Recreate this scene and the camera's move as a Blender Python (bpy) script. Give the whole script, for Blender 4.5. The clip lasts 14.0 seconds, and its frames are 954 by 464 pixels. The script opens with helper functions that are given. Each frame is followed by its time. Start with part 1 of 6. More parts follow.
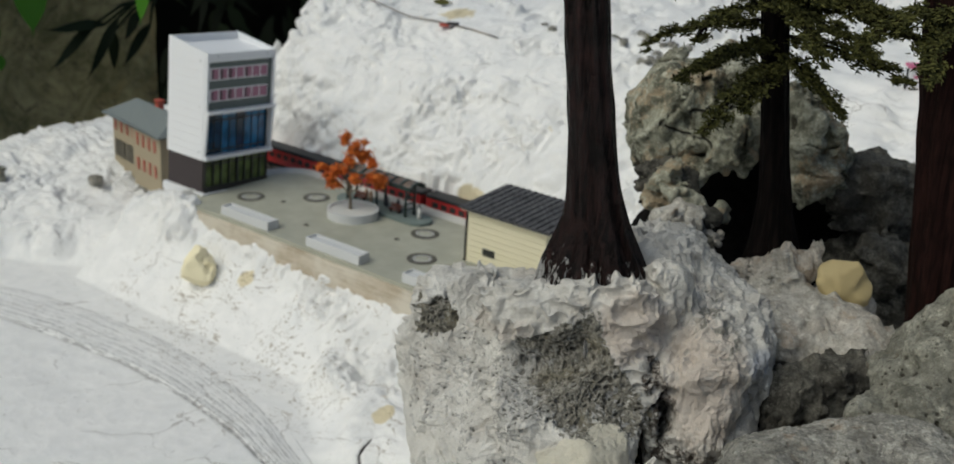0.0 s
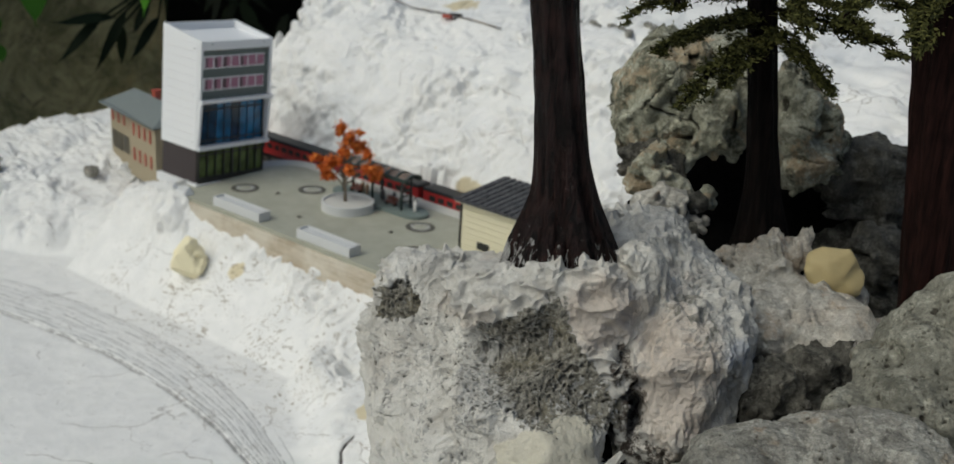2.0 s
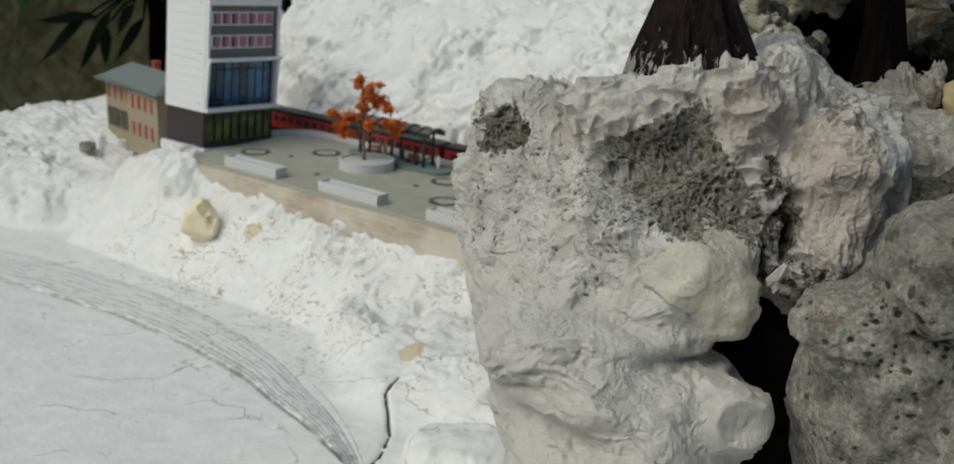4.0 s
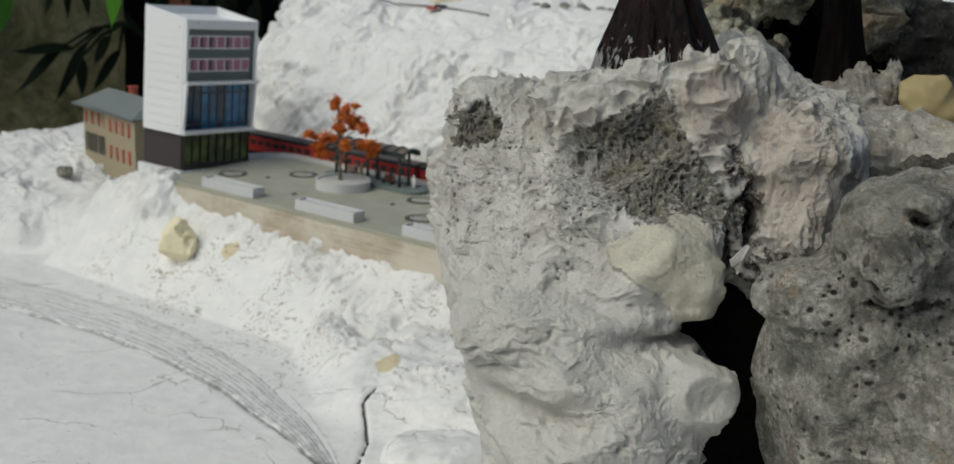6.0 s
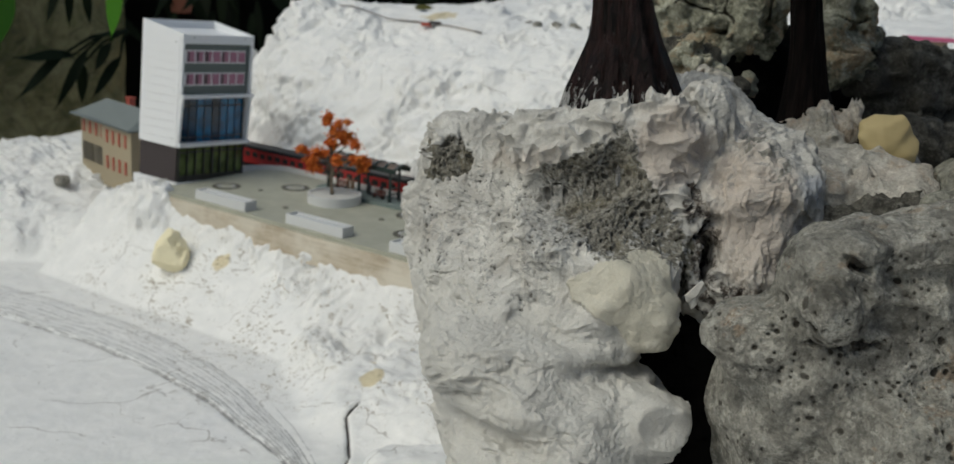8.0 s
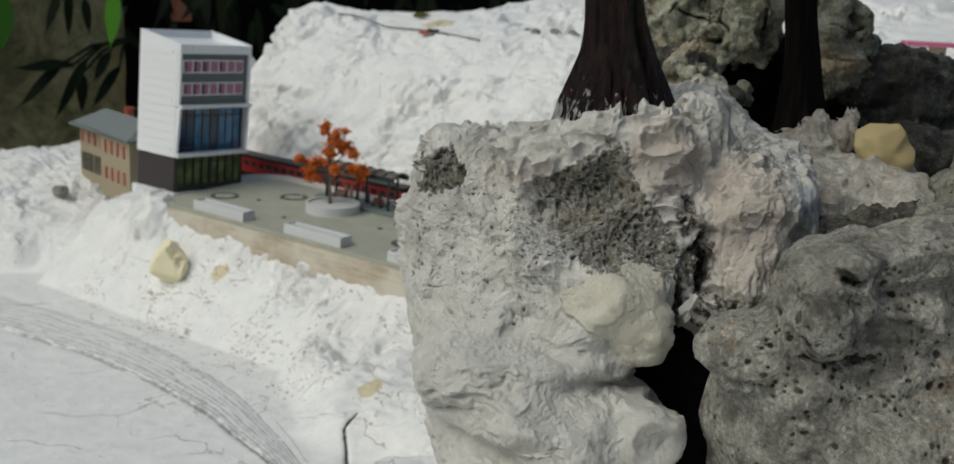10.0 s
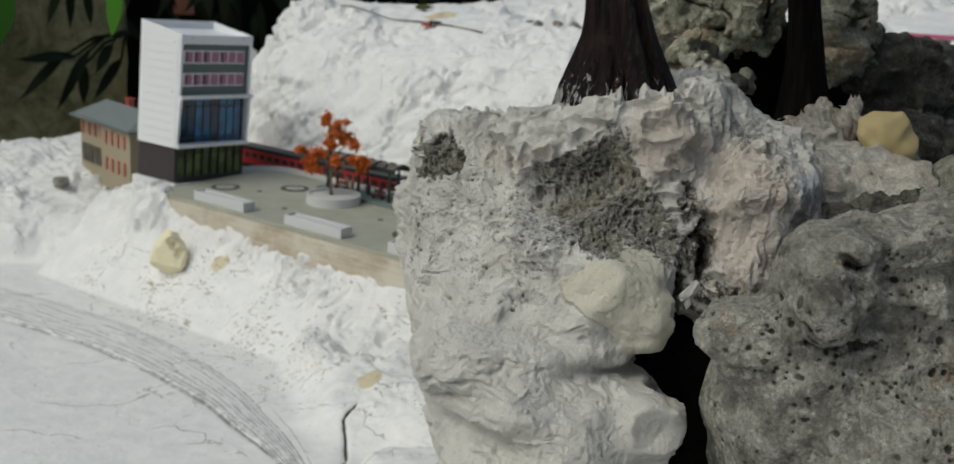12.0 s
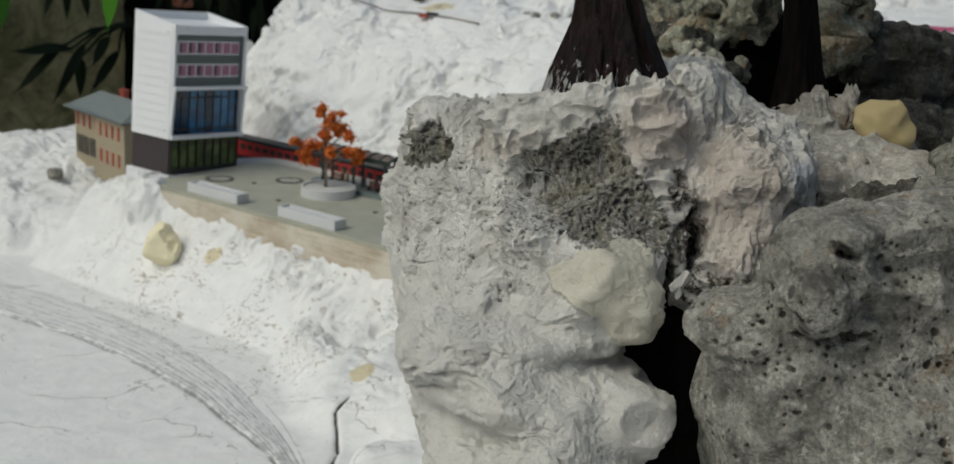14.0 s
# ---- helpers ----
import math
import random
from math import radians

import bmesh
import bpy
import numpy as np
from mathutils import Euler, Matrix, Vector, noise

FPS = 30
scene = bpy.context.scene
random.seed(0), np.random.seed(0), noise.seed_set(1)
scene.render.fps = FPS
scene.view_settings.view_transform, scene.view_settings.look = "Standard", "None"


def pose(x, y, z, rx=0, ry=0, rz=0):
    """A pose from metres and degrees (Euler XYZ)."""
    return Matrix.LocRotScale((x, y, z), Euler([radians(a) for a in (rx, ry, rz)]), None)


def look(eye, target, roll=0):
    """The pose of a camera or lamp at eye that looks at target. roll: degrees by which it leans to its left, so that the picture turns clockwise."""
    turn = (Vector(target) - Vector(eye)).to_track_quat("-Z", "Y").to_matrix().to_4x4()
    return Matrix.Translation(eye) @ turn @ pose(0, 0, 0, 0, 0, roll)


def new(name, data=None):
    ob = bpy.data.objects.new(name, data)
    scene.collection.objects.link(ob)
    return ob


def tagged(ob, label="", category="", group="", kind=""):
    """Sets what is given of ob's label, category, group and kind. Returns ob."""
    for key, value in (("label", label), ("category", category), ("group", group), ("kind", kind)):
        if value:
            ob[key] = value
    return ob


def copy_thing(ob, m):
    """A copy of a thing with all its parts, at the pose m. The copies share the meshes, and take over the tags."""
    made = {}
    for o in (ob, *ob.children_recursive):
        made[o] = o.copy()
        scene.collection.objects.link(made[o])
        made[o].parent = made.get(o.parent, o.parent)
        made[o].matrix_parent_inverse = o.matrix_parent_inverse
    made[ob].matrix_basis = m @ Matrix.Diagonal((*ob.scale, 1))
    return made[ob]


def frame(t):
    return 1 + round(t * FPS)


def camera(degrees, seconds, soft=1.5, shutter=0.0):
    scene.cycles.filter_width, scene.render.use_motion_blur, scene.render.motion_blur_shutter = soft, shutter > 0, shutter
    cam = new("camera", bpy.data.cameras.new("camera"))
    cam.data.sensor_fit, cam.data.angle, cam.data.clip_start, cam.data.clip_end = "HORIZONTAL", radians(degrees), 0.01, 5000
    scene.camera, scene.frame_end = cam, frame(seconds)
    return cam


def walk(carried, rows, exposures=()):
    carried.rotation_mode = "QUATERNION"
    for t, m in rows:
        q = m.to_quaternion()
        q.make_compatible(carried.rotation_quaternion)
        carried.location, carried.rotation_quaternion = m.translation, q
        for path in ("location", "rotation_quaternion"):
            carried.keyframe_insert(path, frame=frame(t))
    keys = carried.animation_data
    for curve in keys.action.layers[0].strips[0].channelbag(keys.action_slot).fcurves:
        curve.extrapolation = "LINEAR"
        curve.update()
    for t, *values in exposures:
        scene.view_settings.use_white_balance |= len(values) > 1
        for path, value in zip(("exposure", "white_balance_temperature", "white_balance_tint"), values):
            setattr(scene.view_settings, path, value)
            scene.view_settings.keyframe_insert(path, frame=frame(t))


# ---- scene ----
cam = camera(46.0, 14.0)
PATH = [
    (0.0, 0.75013, -0.61416, 0.34246, 69.853, -3.279, 38.294),
    (0.5, 0.74644, -0.60904, 0.33862, 70.082, -3.725, 39.333),
    (1.0, 0.74719, -0.59947, 0.33581, 70.034, -3.694, 39.446),
    (1.5, 0.74975, -0.58798, 0.33228, 69.996, -3.493, 39.533),
    (2.0, 0.75648, -0.58196, 0.32558, 70.051, -3.409, 39.678),
    (2.5, 0.74887, -0.58329, 0.31472, 70.536, -3.648, 39.059),
    (3.0, 0.72291, -0.58761, 0.27557, 71.106, -3.254, 38.413),
    (3.5, 0.70183, -0.58518, 0.24363, 71.833, -2.328, 37.643),
    (3.7, 0.70265, -0.59112, 0.23442, 72.357, -2.535, 37.528),
    (5.8, 0.71584, -0.60696, 0.21591, 74.701, -2.498, 36.334),
    (6.0, 0.71543, -0.60839, 0.21508, 75.010, -2.593, 36.165),
    (6.5, 0.71491, -0.60776, 0.21511, 75.284, -2.821, 36.132),
    (7.0, 0.71526, -0.60830, 0.21534, 75.501, -3.027, 36.148),
    (7.5, 0.71732, -0.60967, 0.21665, 75.197, -3.390, 36.375),
    (8.0, 0.73217, -0.61301, 0.22906, 75.229, -3.428, 36.464),
    (8.2, 0.73497, -0.61080, 0.23226, 75.189, -3.328, 36.530),
    (10.5, 0.73287, -0.60834, 0.23103, 75.493, -3.004, 36.508),
    (11.0, 0.73280, -0.60869, 0.22914, 75.378, -3.068, 36.562),
    (11.5, 0.73275, -0.60827, 0.22887, 75.294, -3.074, 36.609),
    (12.0, 0.73299, -0.60554, 0.22730, 75.268, -3.197, 36.713),
    (12.5, 0.73305, -0.60310, 0.22617, 75.198, -3.194, 36.780),
    (13.0, 0.73256, -0.60048, 0.22556, 75.162, -3.306, 36.836),
    (13.5, 0.73196, -0.59934, 0.22454, 75.069, -3.299, 36.790),
    (14.0, 0.73309, -0.59694, 0.22348, 75.026, -3.309, 36.834),
]
walk(cam, [(t, pose(x, y, z, rx, ry, rz)) for t, x, y, z, rx, ry, rz in PATH], [(0.0, -0.16, 6400.0, 4.0), (2.5, -0.17, 6400.0, 4.0), (3.5, -0.23, 6400.0, 4.0), (14.0, -0.24, 6400.0, 4.0)])

# a phone lens held close: near stone sharp, far things slightly soft
cam.data.dof.use_dof = True
cam.data.dof.focus_distance = 0.368
cam.data.dof.aperture_fstop = 28.0

# ---- light ----
world = bpy.data.worlds.new("sky")
scene.world = world
world.use_nodes = True
_wn = world.node_tree.nodes
_sky = _wn.new("ShaderNodeTexSky")
_sky.sky_type, _sky.sun_disc = "NISHITA", False
_sky.sun_elevation, _sky.sun_rotation = radians(47), radians(200)
_sky.air_density, _sky.dust_density, _sky.ozone_density = 1.0, 3.0, 1.0
world.node_tree.links.new(_sky.outputs[0], _wn["Background"].inputs[0])
_wn["Background"].inputs[1].default_value = 0.09

sun = new("sun", bpy.data.lights.new("sun", "SUN"))
sun.data.energy, sun.data.angle, sun.data.color = 1.65, radians(45), (1.0, 0.97, 0.88)
sun.matrix_world = look((-0.6, -2.2, 2.9), (0.2, -0.1, 0))


# ---- materials ----
class Nodes:
    """Short hand for building a node material."""

    def __init__(self, name, rough=0.7, metal=0.0):
        self.m = bpy.data.materials.new(name)
        self.m.use_nodes = True
        self.t = self.m.node_tree
        self.b = self.t.nodes["Principled BSDF"]
        self.b.inputs["Roughness"].default_value = rough
        self.b.inputs["Metallic"].default_value = metal
        self.co = self.t.nodes.new("ShaderNodeTexCoord").outputs["Object"]

    def put(self, sock, v):
        if isinstance(v, bpy.types.NodeSocket):
            self.t.links.new(v, sock)
        elif isinstance(v, (tuple, list)) and len(v) == 3 and sock.type == "RGBA":
            sock.default_value = (*v, 1)
        else:
            sock.default_value = v

    def math(self, op, a, b=0.0, clamp=False):
        n = self.t.nodes.new("ShaderNodeMath")
        n.operation, n.use_clamp = op, clamp
        self.put(n.inputs[0], a), self.put(n.inputs[1], b)
        return n.outputs[0]

    def noise(self, scale, detail=4.0, rough=0.6, dist=0.0, co=None):
        n = self.t.nodes.new("ShaderNodeTexNoise")
        self.put(n.inputs["Vector"], co or self.co)
        n.inputs["Scale"].default_value, n.inputs["Detail"].default_value = scale, detail
        n.inputs["Roughness"].default_value, n.inputs["Distortion"].default_value = rough, dist
        return n.outputs["Fac"]

    def cells(self, scale, feature="F1", co=None):
        n = self.t.nodes.new("ShaderNodeTexVoronoi")
        n.feature = feature
        self.put(n.inputs["Vector"], co or self.co)
        n.inputs["Scale"].default_value = scale
        return n.outputs["Distance"]

    def pits(self, scale, share, co=None):
        """Round pits in a random share of cells of uneven size."""
        n = self.t.nodes.new("ShaderNodeTexVoronoi")
        self.put(n.inputs["Vector"], co or self.co)
        n.inputs["Scale"].default_value = scale
        sep = self.t.nodes.new("ShaderNodeSeparateColor")
        self.put(sep.inputs[0], n.outputs["Color"])
        size = self.math("MULTIPLY", self.math("SUBTRACT", sep.outputs[0], 1 - share), 0.5 / share, True)
        return self.step(self.math("SUBTRACT", size, n.outputs["Distance"]), 0.0, 0.1)

    def scaled(self, s, rot=(0, 0, 0), loc=(0, 0, 0)):
        n = self.t.nodes.new("ShaderNodeMapping")
        self.put(n.inputs[0], self.co)
        n.inputs["Scale"].default_value, n.inputs["Rotation"].default_value = s, rot
        n.inputs["Location"].default_value = loc
        return n.outputs[0]

    def step(self, v, lo, hi):
        n = self.t.nodes.new("ShaderNodeMapRange")
        n.interpolation_type = "SMOOTHSTEP"
        self.put(n.inputs[0], v)
        n.inputs[1].default_value, n.inputs[2].default_value = lo, hi
        return n.outputs[0]

    def mix(self, f, a, b):
        n = self.t.nodes.new("ShaderNodeMix")
        n.data_type = "RGBA"
        self.put(n.inputs[0], f), self.put(n.inputs[6], a), self.put(n.inputs[7], b)
        return n.outputs[2]

    def near(self, centre, radii):
        """Distance from a place in object space, 1 at the given radii."""
        n = self.scaled(tuple(1 / r for r in radii), loc=tuple(-c / r for c, r in zip(centre, radii)))
        v = self.t.nodes.new("ShaderNodeVectorMath")
        v.operation = "LENGTH"
        self.put(v.inputs[0], n)
        return v.outputs["Value"]

    def bump(self, h, dist, strength=1.0):
        n = self.t.nodes.new("ShaderNodeBump")
        self.put(n.inputs["Height"], h)
        n.inputs["Distance"].default_value, n.inputs["Strength"].default_value = dist, strength
        old = self.b.inputs["Normal"]
        if old.is_linked:
            self.t.links.new(old.links[0].from_socket, n.inputs["Normal"])
        self.t.links.new(n.outputs[0], old)

    def colour(self, c):
        self.put(self.b.inputs["Base Color"], c)

    def rand(self):
        return self.t.nodes.new("ShaderNodeObjectInfo").outputs["Random"]


def plain(name, c, rough=0.5, metal=0.0, vary=0.12, scale=400.0, bump=0.0, gloss=0.5):
    """A painted or moulded surface with slight mottling and scuffs."""
    n = Nodes(name, rough, metal)
    n.b.inputs["Specular IOR Level"].default_value = gloss
    f = n.noise(scale, 4)
    g = n.noise(scale / 7, 3)
    lo, hi = tuple(x * (1 - vary) for x in c), tuple(min(1, x * (1 + vary)) for x in c)
    n.colour(n.mix(n.math("MULTIPLY_ADD", f, 0.5, False), n.mix(g, lo, hi), n.mix(g, hi, lo)))
    n.put(n.b.inputs["Roughness"], n.step(g, -0.6, 1.6) if rough < 0 else rough)
    if bump:
        n.bump(f, bump)
    return n.m


def plaster_material():
    n = Nodes("white_plaster", 0.75)
    big, mid, fine = n.noise(9, 3), n.noise(60, 5, 0.65, 0.4), n.noise(420, 5, 0.7)
    c = n.mix(n.step(mid, 0.35, 0.7), (0.75, 0.75, 0.735), (0.82, 0.815, 0.795))
    c = n.mix(n.math("MULTIPLY", n.step(big, 0.52, 0.72), 0.35), c, (0.72, 0.735, 0.75))
    # scattered grey smears and bare foam showing through
    c = n.mix(n.math("MULTIPLY", n.step(n.noise(26, 5, 0.7, 1.2), 0.63, 0.78), 0.3), c, (0.50, 0.50, 0.49))
    foam = n.step(n.noise(17, 4, 0.7), 0.715, 0.75)
    for centre, radii in (((0.149, 0.168, 0.014), (0.018, 0.02, 0.016)), ((0.235, 0.172, 0.02), (0.016, 0.02, 0.014)),
                          ((0.222, -0.061, -0.044), (0.005, 0.007, 0.01)), ((0.284, -0.094, -0.05), (0.010, 0.012, 0.012)),
                          ((0.056, -0.02, -0.04), (0.01, 0.012, 0.01)), ((-0.02, 0.34, 0.15), (0.03, 0.02, 0.03))):
        edge = n.math("ADD", n.near(centre, radii), n.math("MULTIPLY", n.noise(140, 4), 0.9))
        foam = n.math("MAXIMUM", foam, n.step(edge, 1.35, 1.15))
    c = n.mix(n.math("MULTIPLY", foam, 0.8), c, n.mix(fine, (0.50, 0.40, 0.20), (0.66, 0.58, 0.36)))
    grey = n.step(n.math("ADD", n.near((-0.09, 0.187, 0.02), (0.034, 0.03, 0.026)), n.math("MULTIPLY", n.noise(90, 5), 0.8)), 1.45, 1.1)
    c = n.mix(n.math("MULTIPLY", grey, 0.75), c, n.mix(fine, (0.30, 0.30, 0.30), (0.55, 0.55, 0.55)))
    # torn edges holding dirt
    nick = n.math("MULTIPLY", n.step(n.noise(1, 4, 0.7, 1.5, n.scaled((95, 150, 110))), 0.655, 0.69), n.step(n.noise(34, 3, co=n.scaled((1, 1, 1), loc=(5, 5, 1))), 0.42, 0.6))
    c = n.mix(n.math("MULTIPLY", nick, 0.6), c, (0.20, 0.18, 0.15))
    bank = n.step(n.near((0.20, -0.055, -0.05), (0.30, 0.075, 0.08)), 1.1, 0.8)
    tear = n.step(n.noise(1, 5, 0.7, 2.2, n.scaled((90, 160, 120), loc=(2, 3, 4))), 0.57, 0.60)
    tear = n.math("MULTIPLY", tear, n.step(n.noise(26, 4, 0.7, co=n.scaled((1, 1, 1), loc=(6, 1, 8))), 0.43, 0.52))
    c = n.mix(n.math("MULTIPLY", n.math("MULTIPLY", tear, bank), 0.75), c, n.mix(n.noise(50, 3), (0.13, 0.11, 0.08), (0.34, 0.27, 0.17)))
    # dark, broken lines along the grooves of the track bed
    sep = n.t.nodes.new("ShaderNodeVectorMath")
    sep.operation = "MULTIPLY"
    n.put(sep.inputs[0], n.co)
    sep.inputs[1].default_value = (1, 1, 0)

    def reach(cx, cy):
        v = n.t.nodes.new("ShaderNodeVectorMath")
        v.operation = "DISTANCE"
        n.put(v.inputs[0], sep.outputs[0])
        v.inputs[1].default_value = (cx, cy, 0)
        return v.outputs["Value"]

    di = n.math("SUBTRACT", reach(0.074, -0.793), 0.6495)
    do = n.math("SUBTRACT", 0.5255, reach(0.031, -0.62))
    wide = n.math("ADD", di, do)
    s = n.math("ADD", n.math("DIVIDE", di, n.math("MAXIMUM", wide, 0.001)), n.math("MULTIPLY", n.math("SUBTRACT", n.noise(28, 3), 0.5), 0.07))
    s = n.math("ADD", s, n.math("MULTIPLY", n.math("SUBTRACT", n.noise(190, 3), 0.5), 0.035))
    uneven = n.math("ADD", 0.35, n.math("MULTIPLY", n.step(n.noise(130, 4, 0.7), 0.35, 0.65), 0.75))
    onbed = n.math("MULTIPLY", n.math("GREATER_THAN", di, -0.012), n.math("MULTIPLY", n.math("GREATER_THAN", do, -0.006), n.math("GREATER_THAN", wide, 0.004)))
    for at, strong, fine_w, k in ((0.0, 0.9, 0.0017, 1), (0.035, 0.7, 0.0012, 10), (0.10, 0.75, 0.0013, 2), (0.16, 0.4, 0.0009, 11), (0.22, 0.8, 0.0012, 3), (0.31, 0.5, 0.0009, 12), (0.36, 0.6, 0.0010, 4), (0.46, 0.8, 0.0011, 5), (0.52, 0.4, 0.0008, 13), (0.58, 0.5, 0.0010, 6), (0.68, 0.8, 0.0011, 7), (0.74, 0.4, 0.0008, 14), (0.82, 0.5, 0.0010, 8), (0.95, 0.7, 0.0011, 9), (1.22, 0.4, 0.0010, 15)):
        off = n.math("MULTIPLY", n.math("ABSOLUTE", n.math("SUBTRACT", s, at)), wide)
        broken = n.step(n.noise(55, 3, 0.6, co=n.scaled((1, 1, 1), loc=(k, 2 * k, 0))), 0.36, 0.50)
        line = n.math("MULTIPLY", n.math("MULTIPLY", n.step(n.math("DIVIDE", off, uneven), fine_w, fine_w * 0.3), broken), n.math("MULTIPLY", onbed, strong))
        c = n.mix(n.math("MULTIPLY", line, 0.8), c, (0.11, 0.11, 0.11))
    band = n.math("MULTIPLY", n.math("MULTIPLY", n.step(di, 0.0, 0.004), n.step(do, 0.0, 0.01)), n.step(n.noise(30, 4, co=n.scaled((1, 1, 1), loc=(9, 4, 0))), 0.3, 0.7))
    c = n.mix(n.math("MULTIPLY", band, 0.25), c, (0.58, 0.58, 0.58))
    # hair cracks
    warped = n.t.nodes.new("ShaderNodeVectorMath")
    n.put(warped.inputs[0], n.co)
    jit = n.t.nodes.new("ShaderNodeTexNoise")
    n.put(jit.inputs["Vector"], n.co)
    jit.inputs["Scale"].default_value = 60
    sc = n.t.nodes.new("ShaderNodeVectorMath")
    sc.operation = "SCALE"
    n.put(sc.inputs[0], jit.outputs["Color"])
    sc.inputs["Scale"].default_value = 0.02
    n.put(warped.inputs[1], sc.outputs[0])
    crack = n.step(n.cells(16, "DISTANCE_TO_EDGE", warped.outputs[0]), 0.012, 0.003)
    crack = n.math("MULTIPLY", crack, n.step(n.noise(18, 3, 0.6, co=n.scaled((1, 1, 1), loc=(1, 8, 3))), 0.50, 0.60))
    c = n.mix(n.math("MULTIPLY", crack, 0.5), c, (0.16, 0.13, 0.10))
    # open crack coloured near-black for the shade down inside it
    gap = n.t.nodes.new("ShaderNodeAttribute")
    gap.attribute_name = "split"
    c = n.mix(n.step(gap.outputs["Fac"], 0.25, 0.7), c, (0.03, 0.026, 0.022))
    # specks of dirt
    c = n.mix(n.math("MULTIPLY", n.step(n.noise(230, 3, 0.6), 0.68, 0.74), 0.5), c, (0.24, 0.22, 0.2))
    n.colour(c)
    n.bump(mid, 0.002, 0.5)
    rise = n.t.nodes.new("ShaderNodeAttribute")
    rise.attribute_name = "torn"
    n.bump(n.math("MULTIPLY", n.noise(125, 6, 0.72, 1.2), rise.outputs["Fac"]), 0.0011, 0.9)
    n.bump(n.math("MULTIPLY", n.noise(1, 4, 0.7, 2.0, n.scaled((210, 300, 260))), rise.outputs["Fac"]), 0.0005, 0.9)
    n.bump(fine, 0.0006, 0.6)
    return n.m


def paste_material():
    """White modelling paste brushed over grey, porous tufa."""
    n = Nodes("paste_on_tufa", 0.6)

    def mask(key):
        a = n.t.nodes.new("ShaderNodeAttribute")
        a.attribute_name = key
        return a.outputs["Fac"]

    mid, fine, hair = n.noise(90, 6, 0.65, 0.5), n.noise(620, 5, 0.7), n.noise(1, 7, 0.72, 0.6, n.scaled((150, 150, 330)))
    paste = n.mix(n.step(mid, 0.35, 0.7), (0.50, 0.482, 0.440), (0.72, 0.705, 0.655))
    paste = n.mix(n.math("MULTIPLY", n.step(n.noise(38, 4, 0.65, co=n.scaled((1, 1, 1), loc=(3, 1, 2))), 0.55, 0.70), 0.45), paste, (0.42, 0.375, 0.32))
    paste = n.mix(n.math("MULTIPLY", mask("low"), 0.8), paste, n.mix(mid, (0.51, 0.497, 0.455), (0.71, 0.697, 0.645)))
    paste = n.mix(n.math("MULTIPLY", mask("warm"), 0.62), paste, n.mix(mid, (0.45, 0.365, 0.295), (0.62, 0.515, 0.43)))
    paste = n.mix(n.math("MULTIPLY", mask("cream"), 0.85), paste, n.mix(mid, (0.52, 0.485, 0.375), (0.68, 0.645, 0.525)))
    paste = n.mix(n.math("MULTIPLY", mask("cool"), 0.7), paste, n.mix(hair, (0.22, 0.25, 0.32), (0.46, 0.50, 0.57)))
    grit = n.step(n.noise(1700, 4, 0.75), 0.36, 0.64)
    paste = n.mix(n.math("MULTIPLY", grit, n.math("SUBTRACT", 0.30, n.math("MULTIPLY", n.math("ADD", mask("cream"), mask("low")), 0.14))), paste, (0.33, 0.315, 0.28))
    stone = n.mix(n.step(fine, 0.35, 0.68), (0.105, 0.098, 0.080), (0.30, 0.285, 0.24))
    stone = n.mix(n.math("MULTIPLY", n.step(n.noise(120, 5, 0.65), 0.48, 0.62), 0.55), stone, (0.17, 0.150, 0.095))
    stone = n.mix(n.math("MULTIPLY", n.step(n.noise(240, 6, 0.75), 0.54, 0.62), 0.5), stone, (0.42, 0.42, 0.40))
    stone = n.mix(n.math("MULTIPLY", n.step(mask("bare"), 0.85, 0.55), 0.75), stone, n.mix(fine, (0.20, 0.20, 0.19), (0.40, 0.405, 0.40)))
    bare = n.math("ADD", mask("bare"), n.math("MULTIPLY", n.math("SUBTRACT", n.noise(420, 5, 0.75), 0.5), 1.1))
    bare = n.math("MULTIPLY", n.step(bare, 0.25, 0.85), n.step(mask("bare"), 0.03, 0.2))
    c = n.mix(bare, paste, stone)
    # the seam's shade as colour, together with the burnt brown patch
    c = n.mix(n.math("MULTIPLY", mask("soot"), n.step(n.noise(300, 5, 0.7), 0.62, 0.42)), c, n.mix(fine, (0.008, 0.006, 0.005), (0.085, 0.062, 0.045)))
    # shade inside the pores put into the colour
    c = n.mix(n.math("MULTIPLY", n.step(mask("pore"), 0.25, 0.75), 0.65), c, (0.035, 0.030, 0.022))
    speck = n.math("MULTIPLY", n.step(n.noise(900, 3, 0.7), 0.64, 0.70), n.step(n.noise(70, 4, 0.7), 0.45, 0.6))
    c = n.mix(n.math("MULTIPLY", speck, 0.35), c, (0.20, 0.19, 0.16))
    n.colour(c)
    gloss = n.math("SUBTRACT", 0.62, n.math("MULTIPLY", mask("wet"), 0.46))
    n.put(n.b.inputs["Roughness"], n.math("ADD", gloss, n.math("MULTIPLY", bare, 0.3)))
    n.bump(hair, 0.0009, 0.8)
    n.bump(fine, 0.0008, 0.9)
    n.bump(n.noise(1500, 4, 0.7), 0.0003, 0.9)
    return n.m


